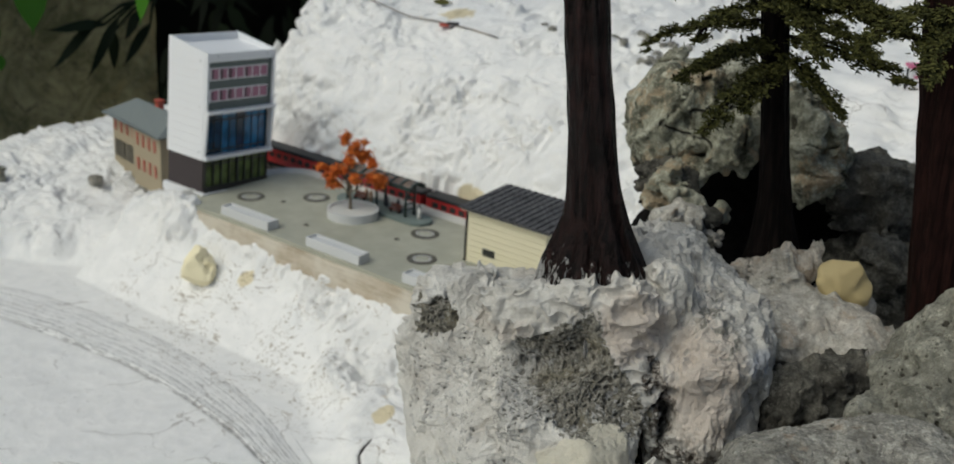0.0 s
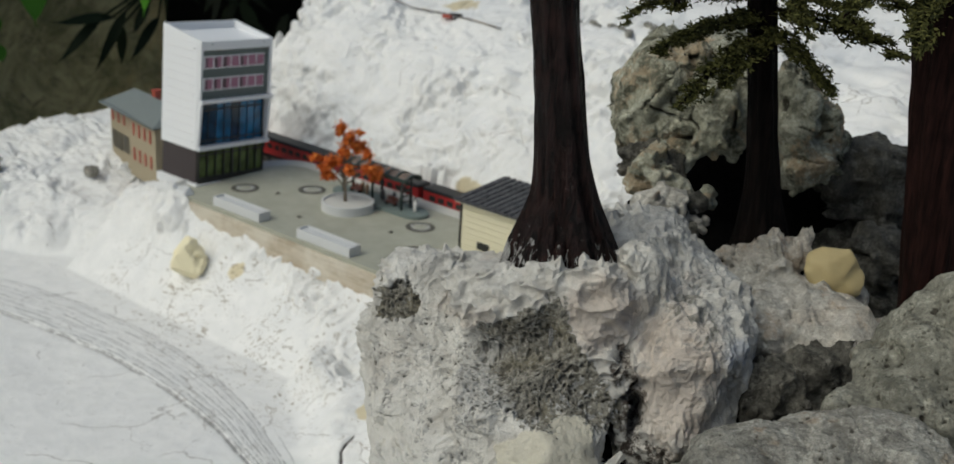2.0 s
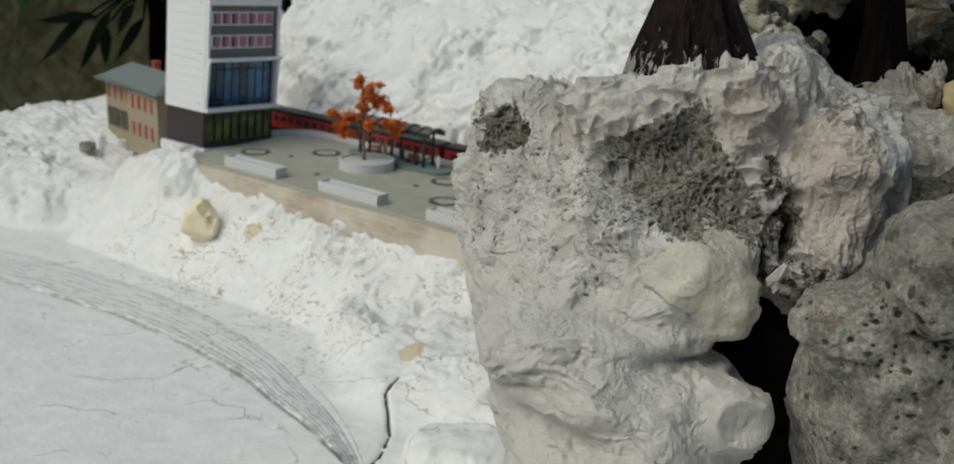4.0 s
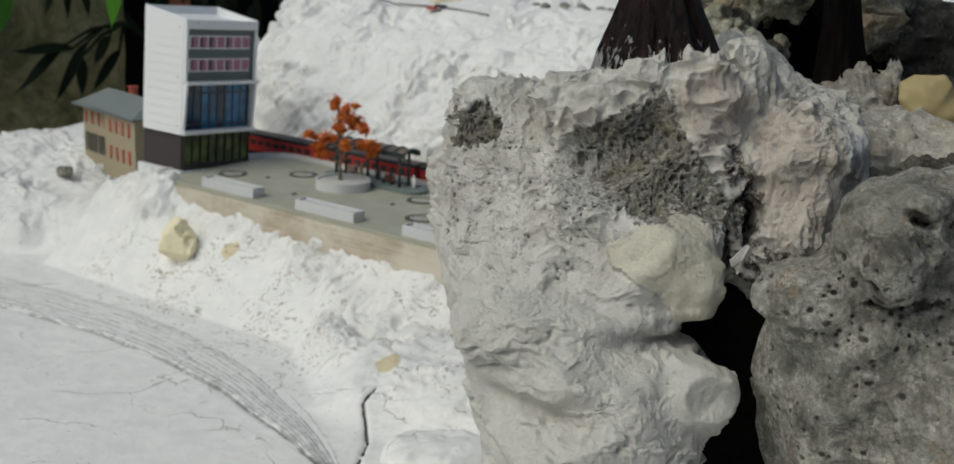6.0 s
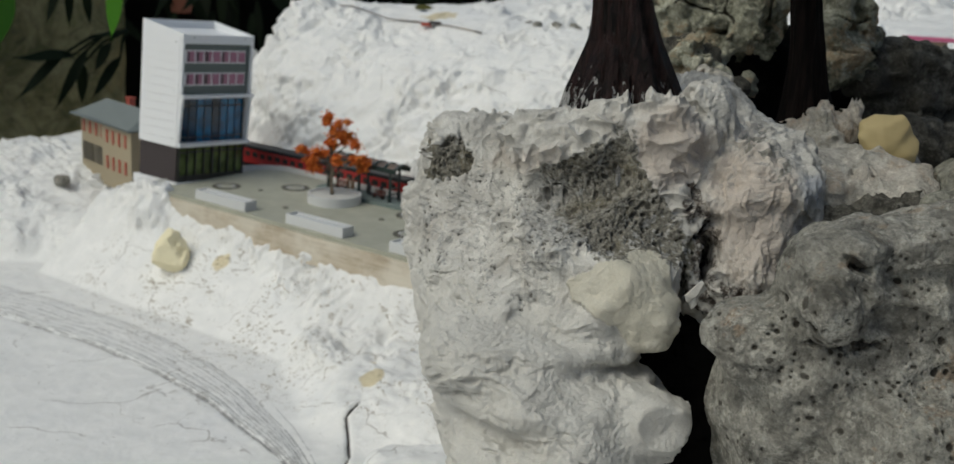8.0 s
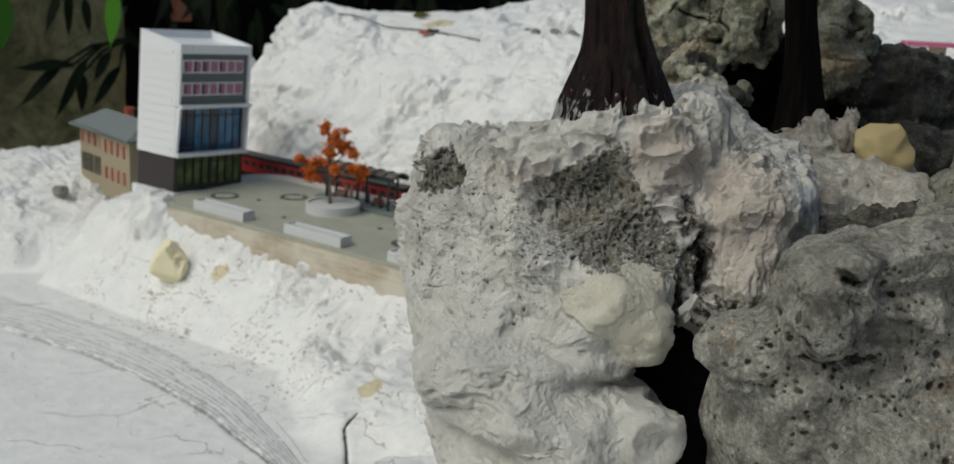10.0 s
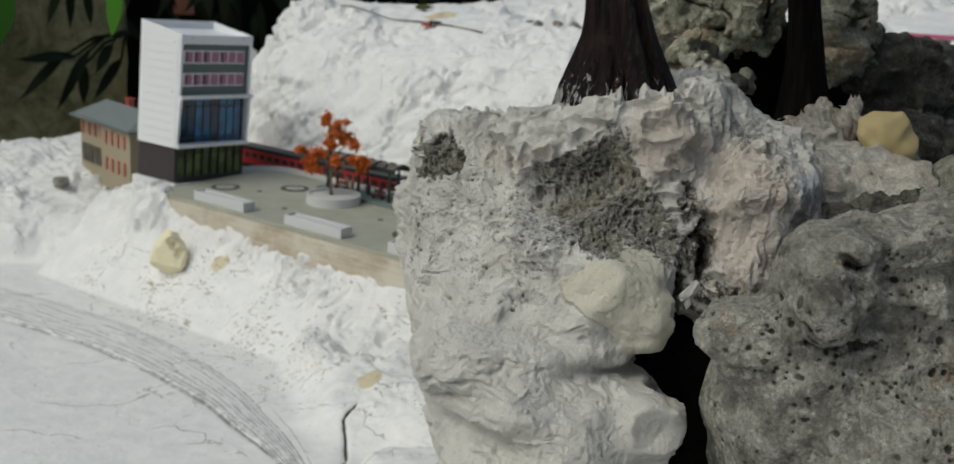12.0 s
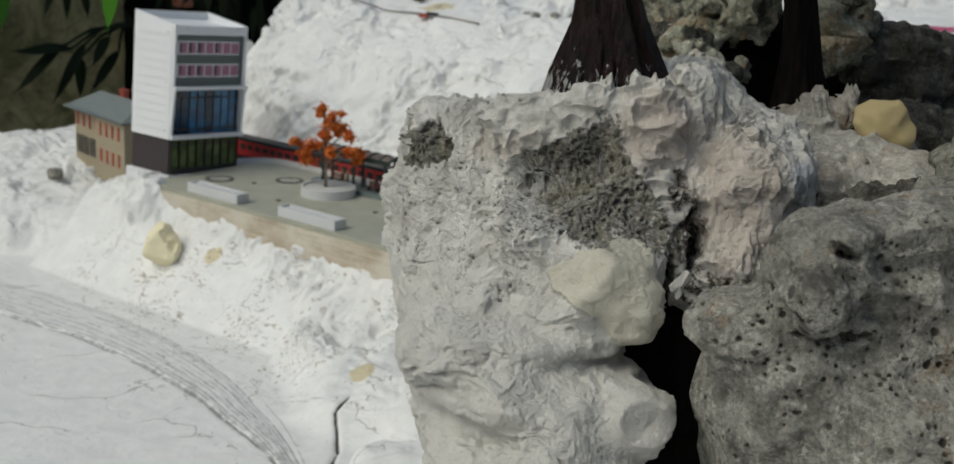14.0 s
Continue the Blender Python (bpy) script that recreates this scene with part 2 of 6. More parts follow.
def tufa_material(name, lo, hi, tint, pit=1.0, stain=(0.3, 0.2, 0.12), spread=0.58):
    """Grey, pitted stone."""
    n = Nodes(name, 0.92)
    n.b.inputs["Specular IOR Level"].default_value = 0.15
    big, mid, fine = n.noise(22, 6, 0.7, 0.4), n.noise(110, 6, 0.72, 0.4), n.noise(700, 4, 0.7)
    c = n.mix(n.step(mid, 0.34, 0.66), lo, hi)
    c = n.mix(n.step(big, 0.46, 0.62), c, tint)
    c = n.mix(n.math("MULTIPLY", n.step(n.noise(45, 6, 0.74, 0.4, co=n.scaled((1, 1, 1), loc=(4, 2, 9))), spread, spread + 0.08), 0.55), c, stain)
    c = n.mix(n.math("MULTIPLY", n.step(fine, 0.4, 0.7), 0.5), c, tuple(0.55 * x for x in lo))
    c = n.mix(n.math("MULTIPLY", n.step(n.noise(190, 6, 0.78), 0.53, 0.62), 0.55), c, tuple(min(1, 1.3 * x) for x in hi))
    masks = []
    for key in ("dirt", "pore"):
        a = n.t.nodes.new("ShaderNodeAttribute")
        a.attribute_name = key
        masks.append(a.outputs["Fac"])
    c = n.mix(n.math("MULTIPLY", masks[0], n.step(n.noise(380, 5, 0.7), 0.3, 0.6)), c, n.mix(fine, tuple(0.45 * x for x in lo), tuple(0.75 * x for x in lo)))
    # pores, crevices, cracks and pits get their inner shade as near-black colour
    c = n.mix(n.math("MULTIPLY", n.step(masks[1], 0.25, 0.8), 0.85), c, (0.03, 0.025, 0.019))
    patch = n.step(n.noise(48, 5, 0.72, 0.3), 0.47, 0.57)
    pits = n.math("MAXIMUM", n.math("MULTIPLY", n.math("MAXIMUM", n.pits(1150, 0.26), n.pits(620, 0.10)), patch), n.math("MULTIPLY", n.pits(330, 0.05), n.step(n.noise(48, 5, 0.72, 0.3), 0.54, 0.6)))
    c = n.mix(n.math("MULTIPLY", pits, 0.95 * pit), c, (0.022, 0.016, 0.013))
    n.colour(c)
    n.bump(mid, 0.004, 0.9)
    n.bump(n.noise(300, 5, 0.72, 0.5), 0.0014, 0.9)
    n.bump(fine, 0.0006, 0.9)
    n.bump(n.math("MULTIPLY", pits, -pit), 0.0010, 0.8)
    return n.m


def bark_material(name, lo, hi):
    n = Nodes(name, 0.7)
    n.b.inputs["Specular IOR Level"].default_value = 0.06
    fib = n.noise(1, 6, 0.65, 0.2, n.scaled((520, 520, 45)))
    big = n.noise(60, 4)
    c = n.mix(n.step(fib, 0.35, 0.7), lo, hi)
    c = n.mix(n.math("MULTIPLY", n.step(big, 0.5, 0.7), 0.5), c, tuple(0.4 * x for x in lo))
    n.colour(c)
    n.bump(fib, 0.0012, 0.9)
    return n.m


def pasted_bark():
    """Dark bark whose foot is smeared with white paste."""
    n = Nodes("pasted_bark", 0.45)
    n.b.inputs["Specular IOR Level"].default_value = 0.22
    n.b.inputs["Roughness"].default_value = 0.22
    fib = n.noise(1, 6, 0.65, 0.3, n.scaled((480, 480, 40)))
    c = n.mix(n.step(fib, 0.35, 0.72), (0.004, 0.003, 0.0026), (0.028, 0.013, 0.0115))
    c = n.mix(n.math("MULTIPLY", n.step(n.noise(70, 4), 0.45, 0.7), 0.5), c, (0.038, 0.017, 0.014))
    sep = n.t.nodes.new("ShaderNodeSeparateXYZ")
    n.put(sep.inputs[0], n.co)
    smear = n.math("ADD", n.math("MULTIPLY", sep.outputs[2], -30.0), n.math("MULTIPLY", n.noise(1, 5, 0.7, 0.4, n.scaled((420, 420, 70))), 2.4))
    c = n.mix(n.math("MULTIPLY", n.step(smear, 0.98, 1.10), 0.8), c, (0.54, 0.53, 0.51))
    n.colour(c)
    n.bump(n.noise(1, 5, 0.7, 0.8, n.scaled((170, 170, 70))), 0.005, 1.0)
    n.bump(n.noise(420, 5, 0.7, 0.6), 0.0014, 1.0)
    n.bump(fib, 0.0022, 1.0)
    return n.m


def leaf_material(name, lo, hi, rough=0.5):
    n = Nodes(name, rough)
    g = n.t.nodes.new("ShaderNodeNewGeometry").outputs["Random Per Island"]
    n.colour(n.mix(g, lo, hi))
    n.b.inputs["Specular IOR Level"].default_value = 0.1
    return n.m


def wood_material():
    n = Nodes("pale_wood", 0.7)
    grain = n.noise(1, 6, 0.7, 1.5, n.scaled((14, 60, 160)))
    c = n.mix(n.step(grain, 0.3, 0.72), (0.33, 0.27, 0.19), (0.56, 0.49, 0.38))
    c = n.mix(n.math("MULTIPLY", n.step(n.noise(22, 5, 0.65), 0.40, 0.62), 0.7), c, (0.64, 0.60, 0.51))
    n.colour(c)
    n.bump(grain, 0.0004)
    return n.m


def paving_material():
    n = Nodes("ribbed_paving", 0.6)
    w = n.t.nodes.new("ShaderNodeTexWave")
    w.bands_direction = "X"
    n.put(w.inputs["Vector"], n.co)
    w.inputs["Scale"].default_value, w.inputs["Distortion"].default_value = 90, 0.0
    dirt = n.noise(40, 5, 0.65)
    c = n.mix(n.step(dirt, 0.3, 0.75), (0.33, 0.33, 0.265), (0.41, 0.41, 0.335))
    c = n.mix(n.math("MULTIPLY", n.step(w.outputs["Fac"], 0.2, 0.0), 0.25), c, (0.17, 0.17, 0.14))
    c = n.mix(n.math("MULTIPLY", n.step(n.noise(300, 4), 0.6, 0.75), 0.2), c, (0.5, 0.49, 0.43))
    n.colour(c)
    n.bump(w.outputs["Fac"], 0.0002, 0.5)
    return n.m


def wall_material():
    n = Nodes("weathered_stucco", 0.9)
    big, mid, fine = n.noise(3.2, 6, 0.7, 0.5), n.noise(14, 8, 0.75, 0.8), n.noise(110, 6, 0.75)
    c = n.mix(n.step(mid, 0.40, 0.62), (0.175, 0.165, 0.068), (0.42, 0.375, 0.195))
    c = n.mix(n.math("MULTIPLY", n.step(big, 0.47, 0.60), 0.7), c, (0.41, 0.31, 0.125))
    c = n.mix(n.math("MULTIPLY", n.step(n.noise(6, 6, 0.72, 1.0, n.scaled((1, 1, 1), loc=(2, 9, 4))), 0.54, 0.64), 0.6), c, (0.27, 0.27, 0.11))
    c = n.mix(n.math("MULTIPLY", n.step(n.noise(26, 8, 0.78, 1.2), 0.56, 0.62), 0.7), c, (0.085, 0.07, 0.04))
    c = n.mix(n.math("MULTIPLY", n.step(fine, 0.52, 0.64), 0.5), c, (0.12, 0.10, 0.06))
    crack = n.step(n.cells(5, "DISTANCE_TO_EDGE", n.scaled((1, 1, 2.2), loc=(0.3, 0.1, 0.7))), 0.018, 0.006)
    crack = n.math("MULTIPLY", crack, n.step(n.noise(5, 3), 0.5, 0.56))
    c = n.mix(n.math("MULTIPLY", crack, 0.7), c, (0.04, 0.033, 0.02))
    n.colour(c)
    n.bump(mid, 0.022, 0.9)
    n.bump(n.noise(40, 6, 0.72, 0.8), 0.008, 0.9)
    n.bump(fine, 0.003, 0.9)
    n.bump(n.math("MULTIPLY", crack, -1.0), 0.01, 0.8)
    return n.m


def glassy(name, c, rough=0.08, vary=0.5, scale=60):
    n = Nodes(name, rough)
    n.colour(n.mix(n.step(n.noise(scale, 3), 0.35, 0.65), tuple(x * (1 - vary) for x in c), c))
    n.b.inputs["Specular IOR Level"].default_value = 0.5
    return n.m


PLASTER = plaster_material()
PASTE = paste_material()
GREY_TUFA = tufa_material("grey_tufa", (0.165, 0.158, 0.137), (0.47, 0.455, 0.40), (0.335, 0.325, 0.282), 0.3)
OLIVE_STONE = tufa_material("olive_stone", (0.20, 0.20, 0.145), (0.56, 0.555, 0.45), (0.40, 0.40, 0.31), 0.25, (0.46, 0.315, 0.185), 0.52)
LUMPY_TUFA = tufa_material("lumpy_tufa", (0.15, 0.147, 0.118), (0.42, 0.41, 0.34), (0.28, 0.272, 0.222), 0.5, (0.2, 0.14, 0.09))
DARK_STONE = tufa_material("dark_stone", (0.04, 0.038, 0.032), (0.19, 0.182, 0.155), (0.095, 0.090, 0.076), 0.6, (0.09, 0.068, 0.048))
DIRTY_PASTE = tufa_material("dirty_paste", (0.42, 0.395, 0.34), (0.64, 0.62, 0.56), (0.54, 0.49, 0.42), 0.2, (0.46, 0.35, 0.25), 0.54)
# near-black colour standing for the shade deep between the rocks
GAP_SHADE = plain("gap_shade", (0.007, 0.0065, 0.006), 0.95, vary=0.6, scale=300, bump=0.001, gloss=0.03)
YELLOW_STONE = plain("yellow_stone", (0.46, 0.37, 0.185), 0.7, vary=0.16, scale=140, bump=0.0004)
BARK = bark_material("dark_bark", (0.003, 0.0028, 0.0025), (0.012, 0.008, 0.007))
PASTED_BARK = pasted_bark()
RED_BARK = bark_material("red_bark", (0.007, 0.0035, 0.003), (0.026, 0.011, 0.009))
NEEDLES = leaf_material("needles", (0.012, 0.015, 0.005), (0.10, 0.10, 0.030), 0.7)
AUTUMN = leaf_material("autumn_leaves", (0.50, 0.085, 0.02), (0.78, 0.27, 0.06), 0.6)
TWIG = bark_material("grey_twig", (0.12, 0.10, 0.075), (0.28, 0.24, 0.19))
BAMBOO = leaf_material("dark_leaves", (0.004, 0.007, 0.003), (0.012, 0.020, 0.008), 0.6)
BRIGHT_LEAF = leaf_material("bright_leaves", (0.03, 0.10, 0.012), (0.08, 0.25, 0.018), 0.5)
DEEP_LEAF = leaf_material("deep_green_leaves", (0.012, 0.045, 0.006), (0.03, 0.10, 0.010), 0.5)
WHITE_PLASTIC = plain("white_plastic", (0.78, 0.79, 0.80), 0.4, vary=0.05)
GREY_PANEL = plain("grey_green_panel", (0.11, 0.135, 0.125), 0.6)
DARK_MAUVE = plain("dark_mauve", (0.07, 0.03, 0.045), 0.4, vary=0.3)
MAUVE = plain("mauve_curtain", (0.36, 0.15, 0.22), 0.5, vary=0.35, scale=260)
BLUE_GLASS = glassy("blue_glass", (0.012, 0.165, 0.36), 0.18, 0.55, 75)
DARK_BLUE = glassy("night_blue_glass", (0.008, 0.050, 0.105), 0.15, 0.6, 75)
GREEN_GLASS = glassy("green_glass", (0.12, 0.17, 0.05), 0.2, 0.55, 70)
DARK_FRAME = plain("dark_frame", (0.018, 0.02, 0.018), 0.5)
BROWN_BASE = plain("dark_brown_wall", (0.045, 0.035, 0.036), 0.6)
BEIGE_WALL = plain("beige_wall", (0.34, 0.29, 0.20), 0.8, bump=0.0003)
RED_PAINT = plain("red_paint", (0.38, 0.075, 0.05), 0.5)
SLATE = plain("grey_roof", (0.16, 0.185, 0.185), 0.7, bump=0.0003)
WOOD = wood_material()
PAVING = paving_material()
KERB = plain("pale_kerb", (0.55, 0.55, 0.52), 0.6, vary=0.08)
CONCRETE = plain("pale_concrete", (0.56, 0.57, 0.57), 0.6, vary=0.08)
GRATE = plain("dark_grate", (0.08, 0.075, 0.06), 0.7)
SHELTER_GREEN = plain("dark_green_metal", (0.02, 0.035, 0.03), 0.45)
ISLAND = plain("grey_green_island", (0.15, 0.19, 0.18), 0.7)
PANE = glassy("smoky_pane", (0.24, 0.18, 0.14), 0.2, 0.4, 120)
BENCH = plain("brown_bench", (0.14, 0.05, 0.035), 0.5)
CREAM = plain("cream_siding", (0.74, 0.69, 0.50), 0.65, vary=0.06)
ROOFING = bark_material("ribbed_grey_roofing", (0.05, 0.05, 0.055), (0.16, 0.16, 0.165))
CARRIAGE_RED = plain("carriage_red", (0.36, 0.025, 0.025), 0.35)
BLACK = plain("black_paint", (0.012, 0.012, 0.013), 0.5)
RAIL = plain("rail_metal", (0.30, 0.26, 0.22), 0.35, 0.9)
BALLAST = plain("ballast", (0.09, 0.08, 0.07), 0.9, vary=0.5, scale=900, bump=0.0006)
STUCCO = wall_material()
FOAM = plain("pale_foam", (0.80, 0.73, 0.50), 0.7, vary=0.12, scale=240, bump=0.0004)
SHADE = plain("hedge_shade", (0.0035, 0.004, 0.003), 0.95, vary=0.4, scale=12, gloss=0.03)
PINK = plain("pink_board", (0.55, 0.13, 0.24), 0.5)
TERRACOTTA = plain("terracotta", (0.30, 0.11, 0.07), 0.7)


# ---- building helpers ----
def vnoise(p, seed=0):
    """Smooth value noise in -1..1 at points p (n, 3)."""
    tab = np.random.RandomState(seed).rand(4096).astype(np.float32) * 2 - 1
    i = np.floor(p).astype(np.int64)
    f = (p - i).astype(np.float32)
    f = f * f * f * (f * (f * 6 - 15) + 10)
    out = np.zeros(len(p), np.float32)
    for dx in (0, 1):
        for dy in (0, 1):
            for dz in (0, 1):
                h = ((i[:, 0] + dx) * 73856093 ^ (i[:, 1] + dy) * 19349663 ^ (i[:, 2] + dz) * 83492791)
                h = (h ^ (h >> 13)) & 4095
                w = (f[:, 0] if dx else 1 - f[:, 0]) * (f[:, 1] if dy else 1 - f[:, 1]) * (f[:, 2] if dz else 1 - f[:, 2])
                out += tab[h] * w
    return out


def fbm(p, octaves=4, seed=0, gain=0.5):
    out, a = np.zeros(len(p), np.float32), 1.0
    for k in range(octaves):
        out += a * vnoise(p * 2.03 ** k + 17.3 * k, seed + k)
        a *= gain
    return out


def billow(p, octaves=3, seed=0, gain=0.5):
    out, a = np.zeros(len(p), np.float32), 1.0
    for k in range(octaves):
        out += a * (np.abs(vnoise(p * 2.1 ** k + 9.1 * k, seed + k)) * 2 - 0.7)
        a *= gain
    return out


def link(name, verts, faces, material, parent=None, label="", smooth=True):
    me = bpy.data.meshes.new(name)
    me.from_pydata(verts, [], faces)
    me.materials.append(material)
    if smooth:
        me.shade_smooth()
    ob = new(name, me)
    ob.parent = parent
    if label:
        ob["label"] = label
    return ob


def part(name, bm, material, parent=None, label="", smooth=False, bevel=0.0):
    """Links a bmesh as one mesh object."""
    if bevel:
        bmesh.ops.bevel(bm, geom=list(bm.edges), offset=bevel, segments=2, affect="EDGES", profile=0.6)
    me = bpy.data.meshes.new(name)
    bm.to_mesh(me)
    bm.free()
    me.materials.append(material)
    if smooth:
        me.shade_smooth()
    ob = new(name, me)
    ob.parent = parent
    if label:
        ob["label"] = label
    return ob


def empty(name, m):
    ob = new(name)
    ob.matrix_world = m
    ob.empty_display_size = 0.01
    return ob


def box(lo, hi, bm=None):
    bm = bm or bmesh.new()
    made = bmesh.ops.create_cube(bm, size=1)["verts"]
    for v in made:
        v.co = Vector((lo[k] + (v.co[k] + 0.5) * (hi[k] - lo[k]) for k in range(3)))
    return bm


def prism(outline, z0, z1, bm=None):
    """An upright prism over a closed outline of (x, y)."""
    bm = bm or bmesh.new()
    a = [bm.verts.new((x, y, z0)) for x, y in outline]
    b = [bm.verts.new((x, y, z1)) for x, y in outline]
    n = len(a)
    bm.faces.new(a[::-1]), bm.faces.new(b)
    for k in range(n):
        bm.faces.new((a[k], a[(k + 1) % n], b[(k + 1) % n], b[k]))
    return bm


def ring(cx, cy, r0, r1, z0, z1, n=40):
    """A flat ring with thickness (r0 inner, r1 outer)."""
    v, f = [], []
    for k in range(n):
        a = 2 * math.pi * k / n
        for r, z in ((r0, z0), (r1, z0), (r1, z1), (r0, z1)):
            v.append((cx + r * math.cos(a), cy + r * math.sin(a), z))
    for k in range(n):
        i, j = 4 * k, 4 * ((k + 1) % n)
        for q in range(4):
            f.append((i + q, j + q, j + (q + 1) % 4, i + (q + 1) % 4))
    return v, f


def tube(points, radii, sides=8, rough=0.0, seed=0):
    """A tapered tube along points, closed at both ends; rough: uneven bark in metres."""
    P = [Vector(p) for p in points]
    rnd = random.Random(seed)
    v, f = [], []
    for k, p in enumerate(P):
        d = (P[min(k + 1, len(P) - 1)] - P[max(k - 1, 0)]).normalized()
        x = d.orthogonal().normalized() if k == 0 else (x - d * x.dot(d)).normalized()
        y = d.cross(x)
        for s in range(sides):
            a = 2 * math.pi * s / sides
            r = radii[k] + rough * (rnd.random() - 0.5)
            v.append(p + (x * math.cos(a) + y * math.sin(a)) * r)
    for k in range(len(P) - 1):
        for s in range(sides):
            a, b = k * sides + s, k * sides + (s + 1) % sides
            f.append((a, b, b + sides, a + sides))
    f.append(tuple(range(sides))[::-1])
    f.append(tuple(range((len(P) - 1) * sides, len(P) * sides)))
    return v, f


def joined(pieces):
    v, f = [], []
    for pv, pf in pieces:
        o = len(v)
        v += [tuple(q) for q in pv]
        f += [tuple(i + o for i in face) for face in pf]
    return v, f


def surface(field, lo, h):
    """The zero surface of a sampled field as vertices and quads (naive surface nets)."""
    s = field < 0
    nx, ny, nz = (k - 1 for k in field.shape)
    cnt = np.zeros((nx, ny, nz), np.int8)
    for c in range(8):
        dx, dy, dz = c & 1, c >> 1 & 1, c >> 2 & 1
        cnt += s[dx:dx + nx, dy:dy + ny, dz:dz + nz]
    act = (cnt > 0) & (cnt < 8)
    ix = np.argwhere(act)
    idx = np.full(act.shape, -1, np.int64)
    idx[act] = np.arange(len(ix))
    acc, num = np.zeros((len(ix), 3)), np.zeros(len(ix))
    for ax in range(3):
        for a in (0, 1):
            for b in (0, 1):
                o = np.zeros(3, int)
                o[(ax + 1) % 3], o[(ax + 2) % 3] = a, b
                e = o.copy()
                e[ax] = 1
                p, q = ix + o, ix + e
                fp, fq = field[p[:, 0], p[:, 1], p[:, 2]], field[q[:, 0], q[:, 1], q[:, 2]]
                cr = (fp < 0) != (fq < 0)
                t = np.where(cr, fp / np.where(cr, fp - fq, 1), 0)
                pos = np.tile(o.astype(float), (len(ix), 1))
                pos[:, ax] = t
                acc += pos * cr[:, None]
                num += cr
    verts = np.array(lo) + h * (ix + acc / num[:, None])
    quads = []
    for ax in range(3):
        b, c = (ax + 1) % 3, (ax + 2) % 3
        sl0, sl1 = [slice(1, -1)] * 3, [slice(1, -1)] * 3
        sl0[ax], sl1[ax] = slice(0, -1), slice(1, None)
        s0, s1 = s[tuple(sl0)], s[tuple(sl1)]
        for want, turn in ((s0 & ~s1, 1), (~s0 & s1, -1)):
            w = np.argwhere(want)
            w[:, b] += 1
            w[:, c] += 1
            g = []
            for db, dc in ((-1, -1), (0, -1), (0, 0), (-1, 0)):
                r = w.copy()
                r[:, b] += db
                r[:, c] += dc
                g.append(idx[r[:, 0], r[:, 1], r[:, 2]])
            g = np.stack(g, 1)
            quads.append(g if turn == 1 else g[:, ::-1])
    return verts, np.concatenate(quads)


